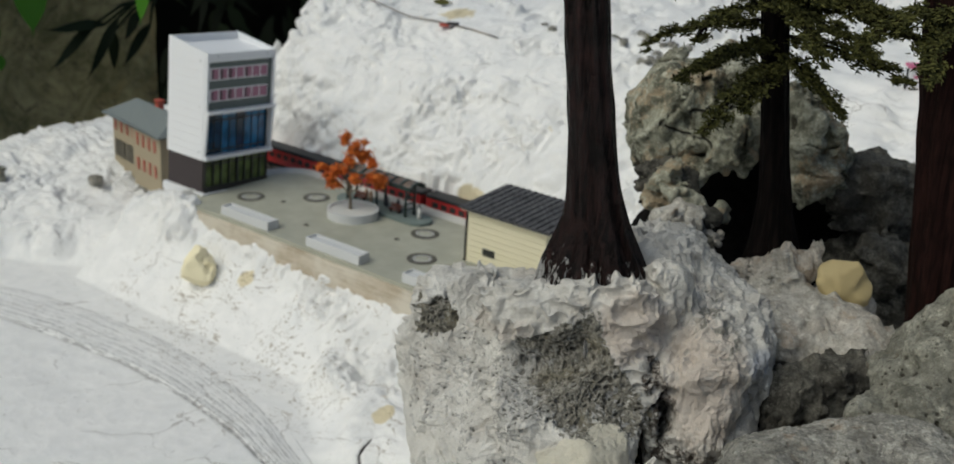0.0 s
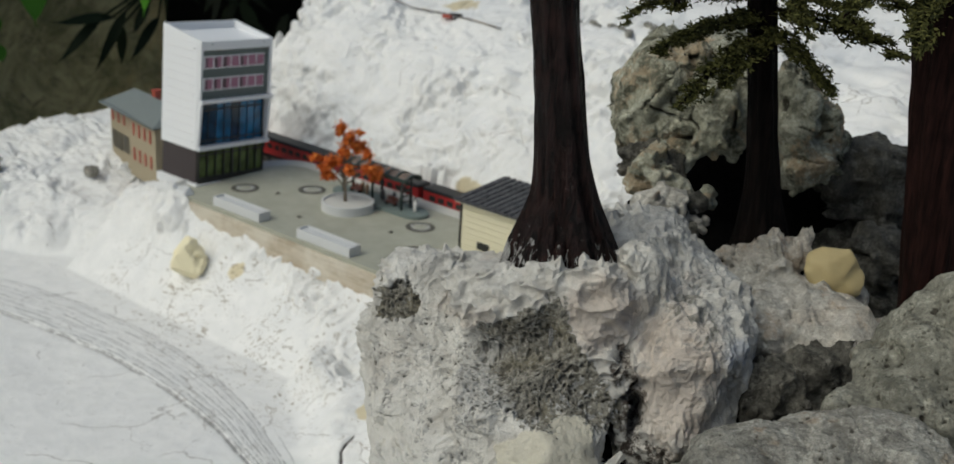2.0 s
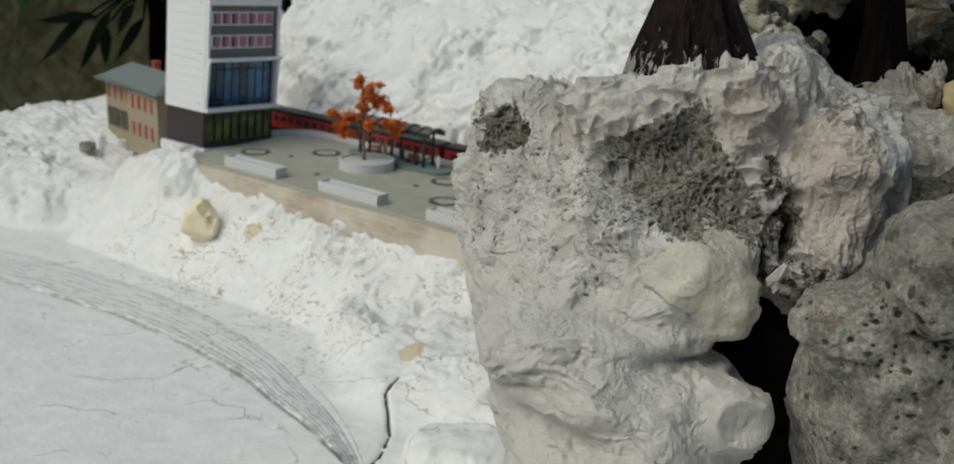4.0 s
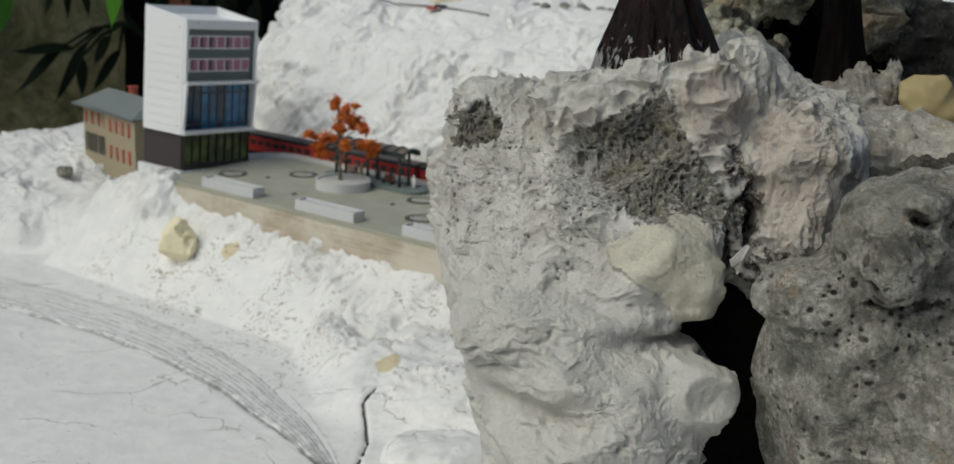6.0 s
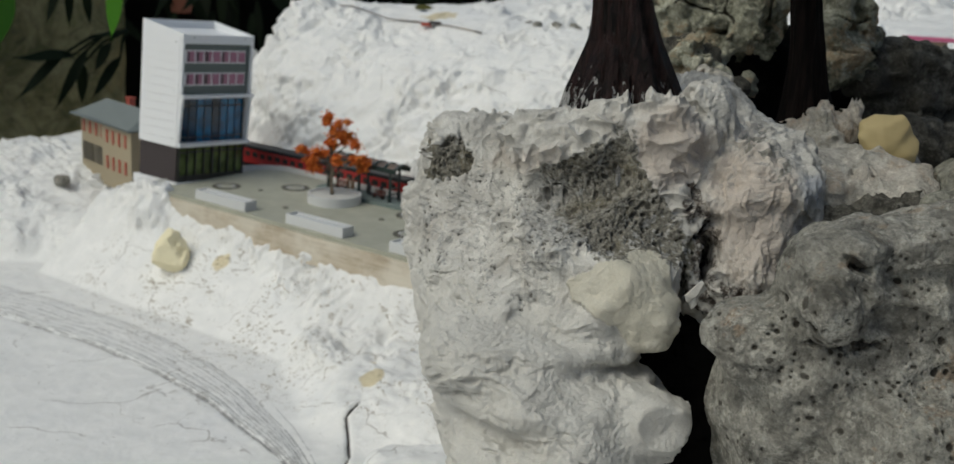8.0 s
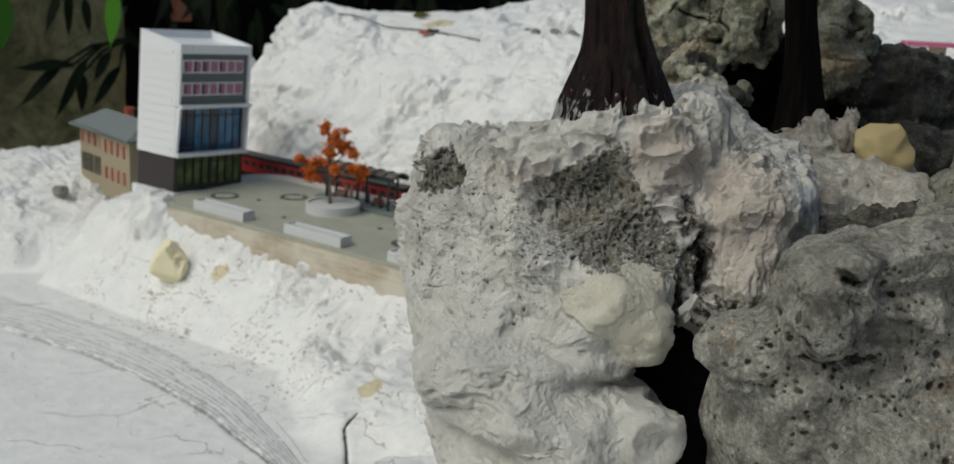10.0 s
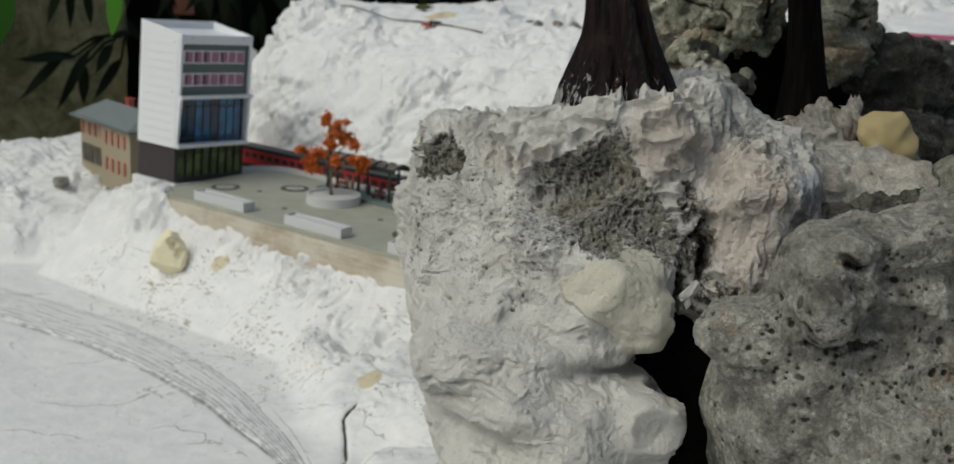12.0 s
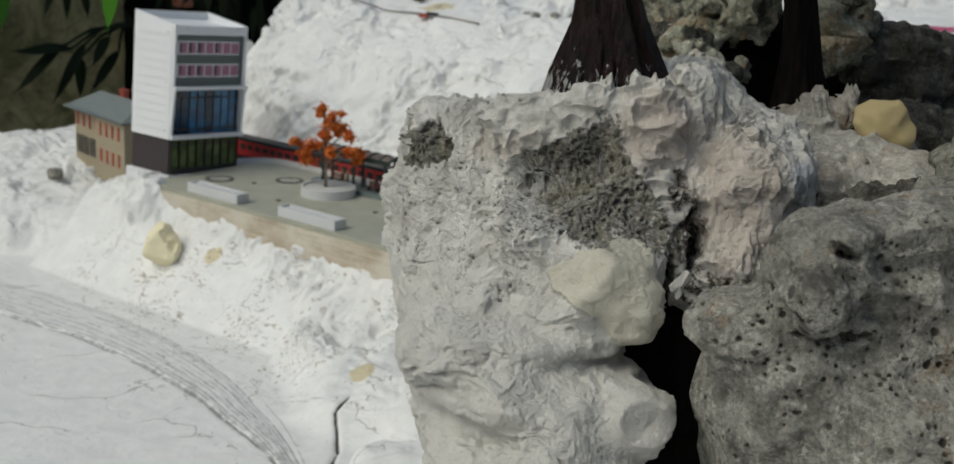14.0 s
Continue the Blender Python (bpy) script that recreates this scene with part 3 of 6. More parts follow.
def sculpt(name, lumps, cuts, lo, hi, h, detail, material, m, power=2.6, blend=0.008, facets=0, parent=None, label="", finish=None):
    """A stone sculpted from blended lumps (centre, radii), less the cuts, roughened by detail: (size, depth, kind, seed)."""
    n = [int((b - a) / h) + 2 for a, b in zip(lo, hi)]
    ax = [np.float32(a + h * np.arange(k)) for a, k in zip(lo, n)]
    X, Y, Z = np.meshgrid(*ax, indexing="ij", sparse=True)

    def lump(c, r, p, tilt=0):
        ct, st = np.float32(math.cos(radians(tilt))), np.float32(math.sin(radians(tilt)))
        A, B, C = ((X - c[0]) * ct + (Z - c[2]) * st) / r[0], (Y - c[1]) / r[1], ((Z - c[2]) * ct - (X - c[0]) * st) / r[2]
        g = np.abs(A) ** p + np.abs(B) ** p + np.abs(C) ** p
        g = g ** (1 / p)
        rnd = random.Random(int(1e4 * abs(c[0] + 2 * c[1] + 3 * c[2])) + 5)
        for _ in range(facets if p > 2 else 0):
            w = Vector((rnd.gauss(0, 1), rnd.gauss(0, 1), rnd.gauss(0, 1))).normalized()
            g = np.maximum(g, (A * w.x + B * w.y + C * w.z) / (0.72 + 0.2 * rnd.random()))
        return (g - 1) * (sum(r) / 3 * 0.5 + min(r) * 0.5)

    d = None
    for c, r, *tilt in lumps:
        e = lump(c, r, power, *tilt).astype(np.float32)
        if d is None:
            d = e
        else:
            k = np.clip(0.5 + 0.5 * (d - e) / blend, 0, 1)
            d = d + (e - d) * k - blend * k * (1 - k)
    band = np.abs(d) < 0.022
    ii = np.argwhere(band)
    p = np.stack([ax[k][ii[:, k]] for k in range(3)], 1)
    add = np.zeros(len(p), np.float32)
    warp = np.stack([vnoise(p / 0.03 + 50 * k, 90 + k) for k in range(3)], 1) * 0.006
    for size, depth, kind, seed in detail:
        q = (p + warp) / size
        if kind == "strata":
            q = q * np.array([0.45, 0.45, 1.8], np.float32)
        if kind == "drape":
            q = q * np.array([1.8, 1.8, 0.35], np.float32)
        add += depth * (billow(q, 3, seed) if kind == "billow" else -billow(q, 3, seed) if kind == "ridge" else fbm(q, 3, seed))
    d[band] += add
    for c, r, *tilt in cuts:
        e = lump(c, r, 2.0, *tilt).astype(np.float32)
        bb = np.argwhere(np.abs(e) < 0.01)
        if len(bb):
            q = np.stack([ax[k][bb[:, k]] for k in range(3)], 1)
            e[tuple(bb.T)] += 0.003 * fbm(q / 0.008, 3, 77)
        d = np.maximum(d, -e)
    d[0], d[-1], d[:, 0], d[:, -1], d[:, :, 0], d[:, :, -1] = 1, 1, 1, 1, 1, 1
    v, f = surface(d, lo, h)
    lab = np.arange(len(v))
    while True:
        old = lab.copy()
        np.minimum.at(lab, f, np.repeat(lab[f].min(1)[:, None], 4, 1))
        lab = lab[lab]
        if (lab == old).all():
            break
    main = np.bincount(lab).argmax()
    keep = lab == main
    f = (np.cumsum(keep) - 1)[f[keep[f[:, 0]]]]
    v = v[keep]
    masks = {}
    if finish:
        v, f, masks = finish(v, f)
    ob = link(name, v.tolist(), f if isinstance(f, list) else f.tolist(), material, parent, label)
    for key, values in masks.items():
        ob.data.attributes.new(key, "FLOAT", "POINT").data.foreach_set("value", np.ascontiguousarray(values, np.float32))
    ob.matrix_basis = m
    return ob


def point_normals(v, f):
    n = np.cross(v[f[:, 2]] - v[f[:, 0]], v[f[:, 3]] - v[f[:, 1]])
    out = np.stack([np.bincount(f.ravel(), np.repeat(n[:, k], 4), len(v)) for k in range(3)], 1)
    return out / np.maximum(np.linalg.norm(out, axis=1), 1e-12)[:, None]


def halve(v, f, rest):
    """Splits every quad of f in four and evens the new surface; points shared with rest stay where they are."""
    e = np.sort(np.stack([f, np.roll(f, -1, 1)], 2).reshape(-1, 2), 1)
    key, first, inv, num = np.unique(e[:, 0] * len(v) + e[:, 1], return_index=True, return_inverse=True, return_counts=True)
    e = e[first]
    o, q = len(v), len(v) + len(e)
    m = o + inv.reshape(-1, 4)
    c = q + np.arange(len(f))
    fixed = np.zeros(q + len(f), bool)
    fixed[e[num == 1].ravel()] = True
    fixed[o:q] = num == 1
    fixed[rest.ravel()] = True
    v = np.concatenate([v, v[e].mean(1), v[f].mean(1)])
    f = np.concatenate([np.stack(t, 1) for t in ((f[:, 0], m[:, 0], c, m[:, 3]), (m[:, 0], f[:, 1], m[:, 1], c), (c, m[:, 1], f[:, 2], m[:, 2]), (m[:, 3], c, m[:, 2], f[:, 3]))])
    a, b = f.ravel(), np.roll(f, -1, 1).ravel()
    cnt = np.maximum(np.bincount(a, minlength=len(v)) + np.bincount(b, minlength=len(v)), 1)
    for _ in range(2):
        avg = np.stack([np.bincount(a, v[b, k], len(v)) + np.bincount(b, v[a, k], len(v)) for k in range(3)], 1) / cnt[:, None]
        v = np.where(fixed[:, None], v, 0.5 * v + 0.5 * avg)
    return v, f, fixed


def worked(relief, low, times=2, side=(-0.05, -0.93, 0.35), turn=-0.25):
    """A finish for sculpt(): the open side above low is meshed finer and given its relief and masks."""
    def finish(v, f):
        n = point_normals(v, f)[f].mean(1)
        near = (n @ np.array(side) > turn) & (v[f][:, :, 2].mean(1) > low)
        g, rest = f[near], f[~near]
        for _ in range(times):
            v, g, fixed = halve(v, g, rest)
        n = point_normals(v, g)
        d, masks = relief(v.astype(np.float32))
        v = v + n * np.where(fixed, 0, d)[:, None]
        return v, np.concatenate([g, rest]), masks
    return finish


def outline_depth(x, y, pts):
    """How far inside a closed outline points lie (negative: outside)."""
    best, inside = np.full(len(x), 1e9, np.float32), np.zeros(len(x), bool)
    for (ax, ay), (bx, by) in zip(pts, pts[1:] + pts[:1]):
        t = np.clip(((x - ax) * (bx - ax) + (y - ay) * (by - ay)) / ((bx - ax) ** 2 + (by - ay) ** 2), 0, 1)
        best = np.minimum(best, (x - ax - t * (bx - ax)) ** 2 + (y - ay - t * (by - ay)) ** 2)
        if ay != by:
            inside ^= ((ay > y) != (by > y)) & (x < ax + (y - ay) * (bx - ax) / (by - ay))
    return np.sqrt(best) * np.where(inside, 1, -1)


def pores(p, size, share, seed):
    """0..1: round pores of uneven width, at most half a cell wide, in a share of the cells."""
    tab = np.random.RandomState(seed).rand(4096, 4).astype(np.float32)
    q = p / size
    i0 = np.floor(q).astype(np.int64)
    out = np.zeros(len(p), np.float32)
    for dx in (-1, 0, 1):
        for dy in (-1, 0, 1):
            for dz in (-1, 0, 1):
                i = i0 + np.array([dx, dy, dz])
                h = (i[:, 0] * 73856093 ^ i[:, 1] * 19349663 ^ i[:, 2] * 83492791)
                t = tab[(h ^ (h >> 13)) & 4095]
                r = np.where(t[:, 3] < share, 0.22 + 0.33 * t[:, 3] / share, 1e-3)
                d = np.sqrt((((q - i - t[:, :3])) ** 2).sum(1)) / r
                out = np.maximum(out, np.clip(1.25 - d, 0, 0.5) * 2)
    return out


def ramp(e0, e1, x):
    t = np.clip((x - e0) / (e1 - e0), 0, 1)
    return t * t * (3 - 2 * t)


# ---- ground ----
def graded(spans):
    out = [spans[0][0]]
    for a, b, step in spans:
        out += list(np.linspace(a, b, max(1, int(round((b - a) / step))) + 1)[1:])
    return np.array(out)


def road_place(x, y):
    """0 at the inner groove of the track bed, 1 at its outer edge."""
    di = np.hypot(x - 0.074, y + 0.793) - 0.6495
    do = 0.5255 - np.hypot(x - 0.031, y + 0.62)
    return di, do


CRACK = ((0.290, -0.112), (0.292, -0.126), (0.303, -0.136), (0.317, -0.150), (0.329, -0.172), (0.336, -0.200))


def ground_height(x, y):
    p = np.stack([x, y, np.zeros_like(x)], 1)
    # rough bank between the road and the platform
    edge = np.hypot(x - 0.005, y + 0.389) - 0.381 + 0.012 * fbm(p / 0.05, 3, 3)
    bank = ramp(-0.022, 0.010, edge)
    far = ramp(0.0, 0.05, edge)
    low = 1 - ramp(-0.08, -0.15, y) * ramp(0.24, 0.33, x)
    bank, far = bank * low, far * low
    lift = np.interp(x, [-0.6, -0.3, -0.1, 0.1, 0.3, 0.5, 0.9], [-0.045, -0.03, -0.045, -0.05, -0.047, -0.04, -0.04])
    z = -0.079 + 0.022 * bank + (lift + 0.057) * far
    z += 0.012 * ramp(-0.16, -0.24, x) * ramp(-0.03, 0.09, y)
    shore = np.interp(y, [-0.07, -0.04, -0.016, -0.006, 0.0], [-0.08, -0.056, -0.036, -0.0215, -0.0165])
    z = np.where((y > -0.08) & (x > -0.13) & (x < 0.36), np.maximum(z, shore), z)
    z += 0.007 * np.exp(-((x + 0.01) / 0.05) ** 2 - ((y + 0.006) / 0.022) ** 2)
    z += 0.024 * np.exp(-((x + 0.052) / 0.026) ** 2 - ((y + 0.010) / 0.016) ** 2)
    z += 0.016 * np.exp(-((x + 0.085) / 0.03) ** 2 - ((y - 0.008) / 0.014) ** 2)
    # hill behind the track
    yy = y + 0.018 * fbm(p / 0.13, 2, 11)
    hill = np.interp(yy, [0.14, 0.152, 0.162, 0.175, 0.2, 0.225, 0.26, 0.3, 0.36, 0.6, 1.0, 2.0],
                     [-0.03, -0.008, 0.012, 0.034, 0.060, 0.088, 0.118, 0.138, 0.150, 0.175, 0.22, 0.3])
    hill = np.where(y < 0.166, np.minimum(hill, -0.03), hill)
    side = ramp(-0.245, -0.195, x + 0.02 * fbm(p / 0.06, 3, 21))
    hill = hill * side + (-0.05) * (1 - side) - 0.25 * ramp(0.35, 0.6, y) * ramp(-0.02, -0.2, x)
    z = np.where(y > 0.13, np.where(side < 0.5, np.maximum(hill, z), hill), z)
    z += -0.35 * ramp(-0.42, -0.62, x)
    rim = np.hypot(x - 0.009, y + 0.528) - 0.486 + 0.006 * fbm(p / 0.02, 3, 5)
    rough = np.maximum(bank * ramp(-0.5, -0.2, y) * ramp(-0.004, 0.010, rim), ramp(0.15, 0.18, y) * side)
    # trowelled, torn plaster: broad swells, folds and sharp gouges
    p = np.stack([x, y, 1.0 * z], 1)
    w = np.stack([fbm(p / 0.03, 2, 31), fbm(p / 0.03 + 7, 2, 32), np.zeros_like(x)], 1) * 0.012
    q = p + w
    hilly = ramp(0.15, 0.18, y)
    swell = fbm(q / 0.05, 2, 41)
    fold = vnoise(q / 0.02, 44) * vnoise(q / 0.033, 45)
    gouge = ramp(0.18, 0.5, fbm(q * np.array([1.0, 1.6, 1.0]) / 0.017, 3, 46))
    nick = ramp(0.25, 0.6, fbm(q * np.array([1.5, 1.0, 1.0]) / 0.007, 2, 48))
    fine = vnoise(q / 0.009, 57) * vnoise(q / 0.014, 58)
    r = 0.005 * swell + (0.007 - 0.002 * hilly) * fold + (0.004 + 0.002 * hilly) * fine - 0.0036 * gouge - 0.0028 * nick + 0.0014 * fbm(q / 0.005, 2, 47)
    calm = 0.25 + 1.0 * ramp(-0.35, 0.45, fbm(p / 0.055, 2, 66))
    r = r * rough * calm + rough * 0.003 * fbm(q / 0.03, 3, 68)
    z0 = z.copy()
    flat = 1 - rough
    p = np.stack([x, y, np.zeros_like(x)], 1)
    z += flat * (0.0010 * fbm(p / 0.06, 3, 51) + 0.00015 * fbm(p / 0.01, 2, 55))
    # grooves of the track bed
    di, do = road_place(x, y)
    s = di / np.maximum(di + do, 1e-3)
    wob = 0.05 * fbm(p / 0.03, 2, 61)
    on = (do > -0.02) & (di > -0.02) & (flat > 0.3)
    for k, (at, depth) in enumerate(((0.0, 0.0014), (0.11, 0.0004), (0.22, 0.0006), (0.36, 0.0003), (0.46, 0.0005), (0.58, 0.0003), (0.68, 0.0005), (0.95, 0.0004))):
        g = np.exp(-((s + wob * 0.35 + 0.012 * vnoise(p / 0.006, 80 + k) - at) * np.maximum(di + do, 1e-3) / 0.0010) ** 2)
        z -= on * depth * g * (0.6 + 0.4 * vnoise(p / 0.02, 70 + k))
    z += on * 0.0015 * ramp(0.0, 0.003, di) * ramp(0.0, 0.01, do)
    # an open crack near the plaster block
    split = np.zeros_like(x)
    for (ax, ay), (bx, by) in zip(CRACK, CRACK[1:]):
        t = np.clip(((x - ax) * (bx - ax) + (y - ay) * (by - ay)) / ((bx - ax) ** 2 + (by - ay) ** 2), 0, 1)
        d = np.hypot(x - ax - t * (bx - ax), y - ay - t * (by - ay)) + 0.0006 * vnoise(p / 0.004, 99)
        split = np.maximum(split, np.exp(-(d / 0.0008) ** 2))
    z -= 0.003 * split
    return z0, z, r, rough, split


gx = graded([(-3.0, -0.6, 0.2), (-0.6, -0.3, 0.006), (-0.3, 0.4, 0.0014), (0.4, 0.8, 0.006), (0.8, 3.0, 0.15)])
gy = graded([(-3.0, -0.6, 0.2), (-0.6, -0.25, 0.006), (-0.25, 0.34, 0.0014), (0.34, 0.7, 0.004), (0.7, 3.2, 0.15)])
GX, GY = np.meshgrid(gx, gy, indexing="ij")
gz0, gz, gr, torn, split = ground_height(GX.ravel(), GY.ravel())
sx, sy = np.gradient(gz0.reshape(GX.shape), gx, gy)
sx, sy = np.clip(sx, -2, 2).ravel(), np.clip(sy, -2, 2).ravel()
sn = gr / np.sqrt(1 + sx ** 2 + sy ** 2)
nx, ny = len(gx), len(gy)
gi = np.arange(nx * ny).reshape(nx, ny)
gq = np.stack([gi[:-1, :-1], gi[1:, :-1], gi[1:, 1:], gi[:-1, 1:]], -1).reshape(-1, 4)
ground = link("ground", np.stack([GX.ravel() - sn * sx, GY.ravel() - sn * sy, gz + sn], 1).tolist(), gq.tolist(), PLASTER)
ground.data.attributes.new("torn", "FLOAT", "POINT").data.foreach_set("value", torn.astype(np.float32))
ground.data.attributes.new("split", "FLOAT", "POINT").data.foreach_set("value", split.astype(np.float32))
tagged(ground, "rough white plaster landscape with a smooth grooved track bed", "ground", kind="structure")


# ---- garden wall and dark planting behind ----
def slab(name, lo, hi, step, depth, material, axis):
    """A thick wall with an uneven face."""
    bm = box(lo, hi)
    bmesh.ops.subdivide_edges(bm, edges=bm.edges[:], cuts=60, use_grid_fill=True)
    P = np.array([v.co[:] for v in bm.verts])
    d = depth * fbm(P / step, 4, 5)
    for v, k in zip(bm.verts, d):
        v.co[axis] += k
    return part(name, bm, material, smooth=True)


wall = slab("wall_garden", (-0.95, -2.2, -0.6), (-0.78, 0.500, 0.45), 0.25, 0.03, STUCCO, 0)
tagged(wall, "weathered ochre-grey stucco garden wall, cracked and stained", "wall", kind="structure")
# backing slab whose near-black colour is the planting's inner shade
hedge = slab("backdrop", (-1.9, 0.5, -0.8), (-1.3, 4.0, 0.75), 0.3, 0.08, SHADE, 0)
# unseen slab, added only to hold back light from the right
side_block = slab("wall_planting", (1.5, -3.0, -0.8), (1.7, 3.0, 0.5), 0.3, 0.08, SHADE, 0)
tagged(side_block, "unseen dark slab added beside the layout to cut light from the side", "hedge", kind="structure")
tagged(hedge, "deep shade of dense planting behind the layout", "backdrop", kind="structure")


def leaf(base, tip, width, droop, sides=8):
    """A long pointed leaf with a folded midrib, as vertices and faces."""
    a, b = Vector(base), Vector(tip)
    d = b - a
    side = d.cross(Vector((0.5, -0.7, 0.4))).normalized()
    v, f = [], []
    for k in range(sides + 1):
        t = k / sides
        w = width * (math.sin(math.pi * min(1, t * 1.05 + 0.04) ** 0.8) ** 0.9 if t < 0.97 else 0.02)
        c = a + d * t + Vector((0, 0, -droop * math.sin(math.pi * t * 0.5) ** 2 + droop * t))
        v += [c - side * w, c + Vector((0, 0, -0.15 * w)), c + side * w]
    for k in range(sides):
        i = 3 * k
        f += [(i, i + 1, i + 4, i + 3), (i + 1, i + 2, i + 5, i + 4)]
    return v, f


# ---- plants before the wall ----
def bamboo_spray(base, tips, width, seed):
    top = empty("bamboo_spray", pose(*base))
    o = Vector(base)
    for k, (mid, tip) in enumerate(tips):
        m, t = Vector(mid) - o, Vector(tip) - o
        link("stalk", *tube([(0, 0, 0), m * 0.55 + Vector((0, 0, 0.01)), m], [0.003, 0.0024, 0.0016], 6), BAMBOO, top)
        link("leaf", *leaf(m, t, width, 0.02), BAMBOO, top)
    return tagged(top, "dark drooping bamboo leaves before the garden wall", "plant", "bamboo sprays")


bamboo_spray((-0.70, 0.455, 0.060), (((-0.70, 0.345, 0.030), (-0.70, 0.2658, -0.031)), ((-0.70, 0.385, 0.034), (-0.70, 0.326, -0.052)), ((-0.71, 0.384, 0.012), (-0.71, 0.3805, -0.048)),
                                     ((-0.70, 0.362, 0.0275), (-0.70, 0.262, 0.030)), ((-0.70, 0.442, 0.020), (-0.70, 0.3876, -0.040)), ((-0.70, 0.425, 0.042), (-0.70, 0.394, 0.0))), 0.0085, 1)
bamboo_spray((-0.70, 0.40, 0.22), (((-0.70, 0.360, 0.130), (-0.70, 0.356, 0.066)), ((-0.70, 0.345, 0.130), (-0.70, 0.318, 0.072)), ((-0.70, 0.385, 0.120), (-0.70, 0.392, 0.070))), 0.007, 2)


def broad_leaf(base, tip, width, material):
    top = link("broad_leaf", *leaf((0, 0, 0), Vector(tip) - Vector(base), width, 0.004, 10), material)
    top.matrix_world = pose(*base)
    return tagged(top, "bright green pointed leaf hanging over the layout", "leaf", "green leaves")


broad_leaf((-0.50, 0.126, 0.150), (-0.50, 0.128, 0.066), 0.022, DEEP_LEAF)
broad_leaf((-0.42, 0.232, 0.150), (-0.42, 0.224, 0.082), 0.010, BRIGHT_LEAF)
for y, z in ((0.080, 0.062), (0.072, 0.046), (0.083, 0.028)):
    broad_leaf((-0.50, y - 0.004, z + 0.022), (-0.50, y, z), 0.0085, DEEP_LEAF)
shoot = link("terracotta_post", *tube([(-1.1, 0.885, 0.045), (-1.1, 0.885, 0.3), (-1.1, 0.885, 0.9)], [0.02, 0.02, 0.02], 16), TERRACOTTA)
tagged(shoot, "dull terracotta post among dark planting", "post")
rndp = random.Random(8)
fronds = []
for _ in range(520):
    b = Vector((-1.2 + 0.35 * rndp.random(), 0.56 + 1.3 * rndp.random(), -0.3 + 1.1 * rndp.random()))
    fronds.append(leaf(b, b + Vector((0.05 * rndp.random(), rndp.gauss(0, 0.06), -0.05 - 0.09 * rndp.random())), 0.008 + 0.006 * rndp.random(), 0.01, 5))
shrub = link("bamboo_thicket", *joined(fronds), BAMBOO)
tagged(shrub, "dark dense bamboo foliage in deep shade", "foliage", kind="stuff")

# ---- platform ----
PX0, PX1, PY0, PY1 = -0.061, 0.335, -0.004, 0.140


def platform_outline(grow=0.0, r=0.034):
    """The platform's edge with a rounded back corner at the tower's end."""
    x0, x1, y0, y1 = PX0 - grow, PX1, PY0, PY1 + grow
    r += grow
    pts = [(x0, y0), (x1, y0), (x1, y1)]
    for k in range(11):
        a = math.pi / 2 * (1 + k / 10)
        pts.append((x0 + r + r * math.cos(a), y1 - r + r * math.sin(a)))
    return pts


platform = empty("station_platform", pose(0, 0, 0))
tagged(platform, "khaki ribbed station forecourt with pale stepped kerb on a wooden board", "platform", kind="structure")
part("board", prism([(PX0 + 0.02, PY0 - 0.002), (PX1, PY0 - 0.002), (PX1, PY1), (PX0 + 0.02, PY1)], -0.026, -0.0035), WOOD, platform, "pale wooden board with brown grain")
part("paving", prism(platform_outline(-0.004), -0.0035, 0.0), PAVING, platform)


def kerb_step(inner, outer, z0, z1):
    a, b = platform_outline(inner)[2:], platform_outline(outer)[2:]
    a, b = a + [(PX0 - inner, PY0)], b + [(PX0 - outer, PY0)]
    v = [(x, y, z) for (x, y) in a for z in (z0, z1)] + [(x, y, z) for (x, y) in b for z in (z0, z1)]
    n, f = len(a), []
    for k in range(n - 1):
        i, j, o = 2 * k, 2 * k + 2, 2 * n
        f += [(i, i + 1, j + 1, j), (o + i, o + j, o + j + 1, o + i + 1), (i + 1, o + i + 1, o + j + 1, j + 1)]
    e = 2 * n - 2
    f += [(0, 2 * n, 2 * n + 1, 1), (e, e + 1, 2 * n + e + 1, 2 * n + e)]
    return v, f


for k in range(3):
    v, f = kerb_step(-0.004 + 0.0035 * k, -0.0005 + 0.0035 * k, -0.0035, 0.0008 + 0.0009 * k)
    link("kerb_step", v, f, KERB, platform, smooth=False)


def planter_box():
    top = empty("planter_box", pose(0, 0, 0))
    L, W, H, T = 0.061, 0.0125, 0.008, 0.0011
    bm = box((0, 0, 0), (L, T, H))
    box((0, W - T, 0), (L, W, H), bm)
    box((0, T, 0), (T, W - T, H), bm)
    box((L - T, T, 0), (L, W - T, H), bm)
    part("wall", bm, CONCRETE, top)
    part("bottom", box((T, T, 0), (L - T, W - T, H - 0.0016)), CONCRETE, top)
    return tagged(top, "long pale grey concrete trough on the forecourt", "planter", "troughs")


trough = planter_box()
trough.matrix_world = pose(0.0, -0.001, 0.0)
for x in (0.108, 0.216):
    copy_thing(trough, pose(x, -0.001, 0.0))


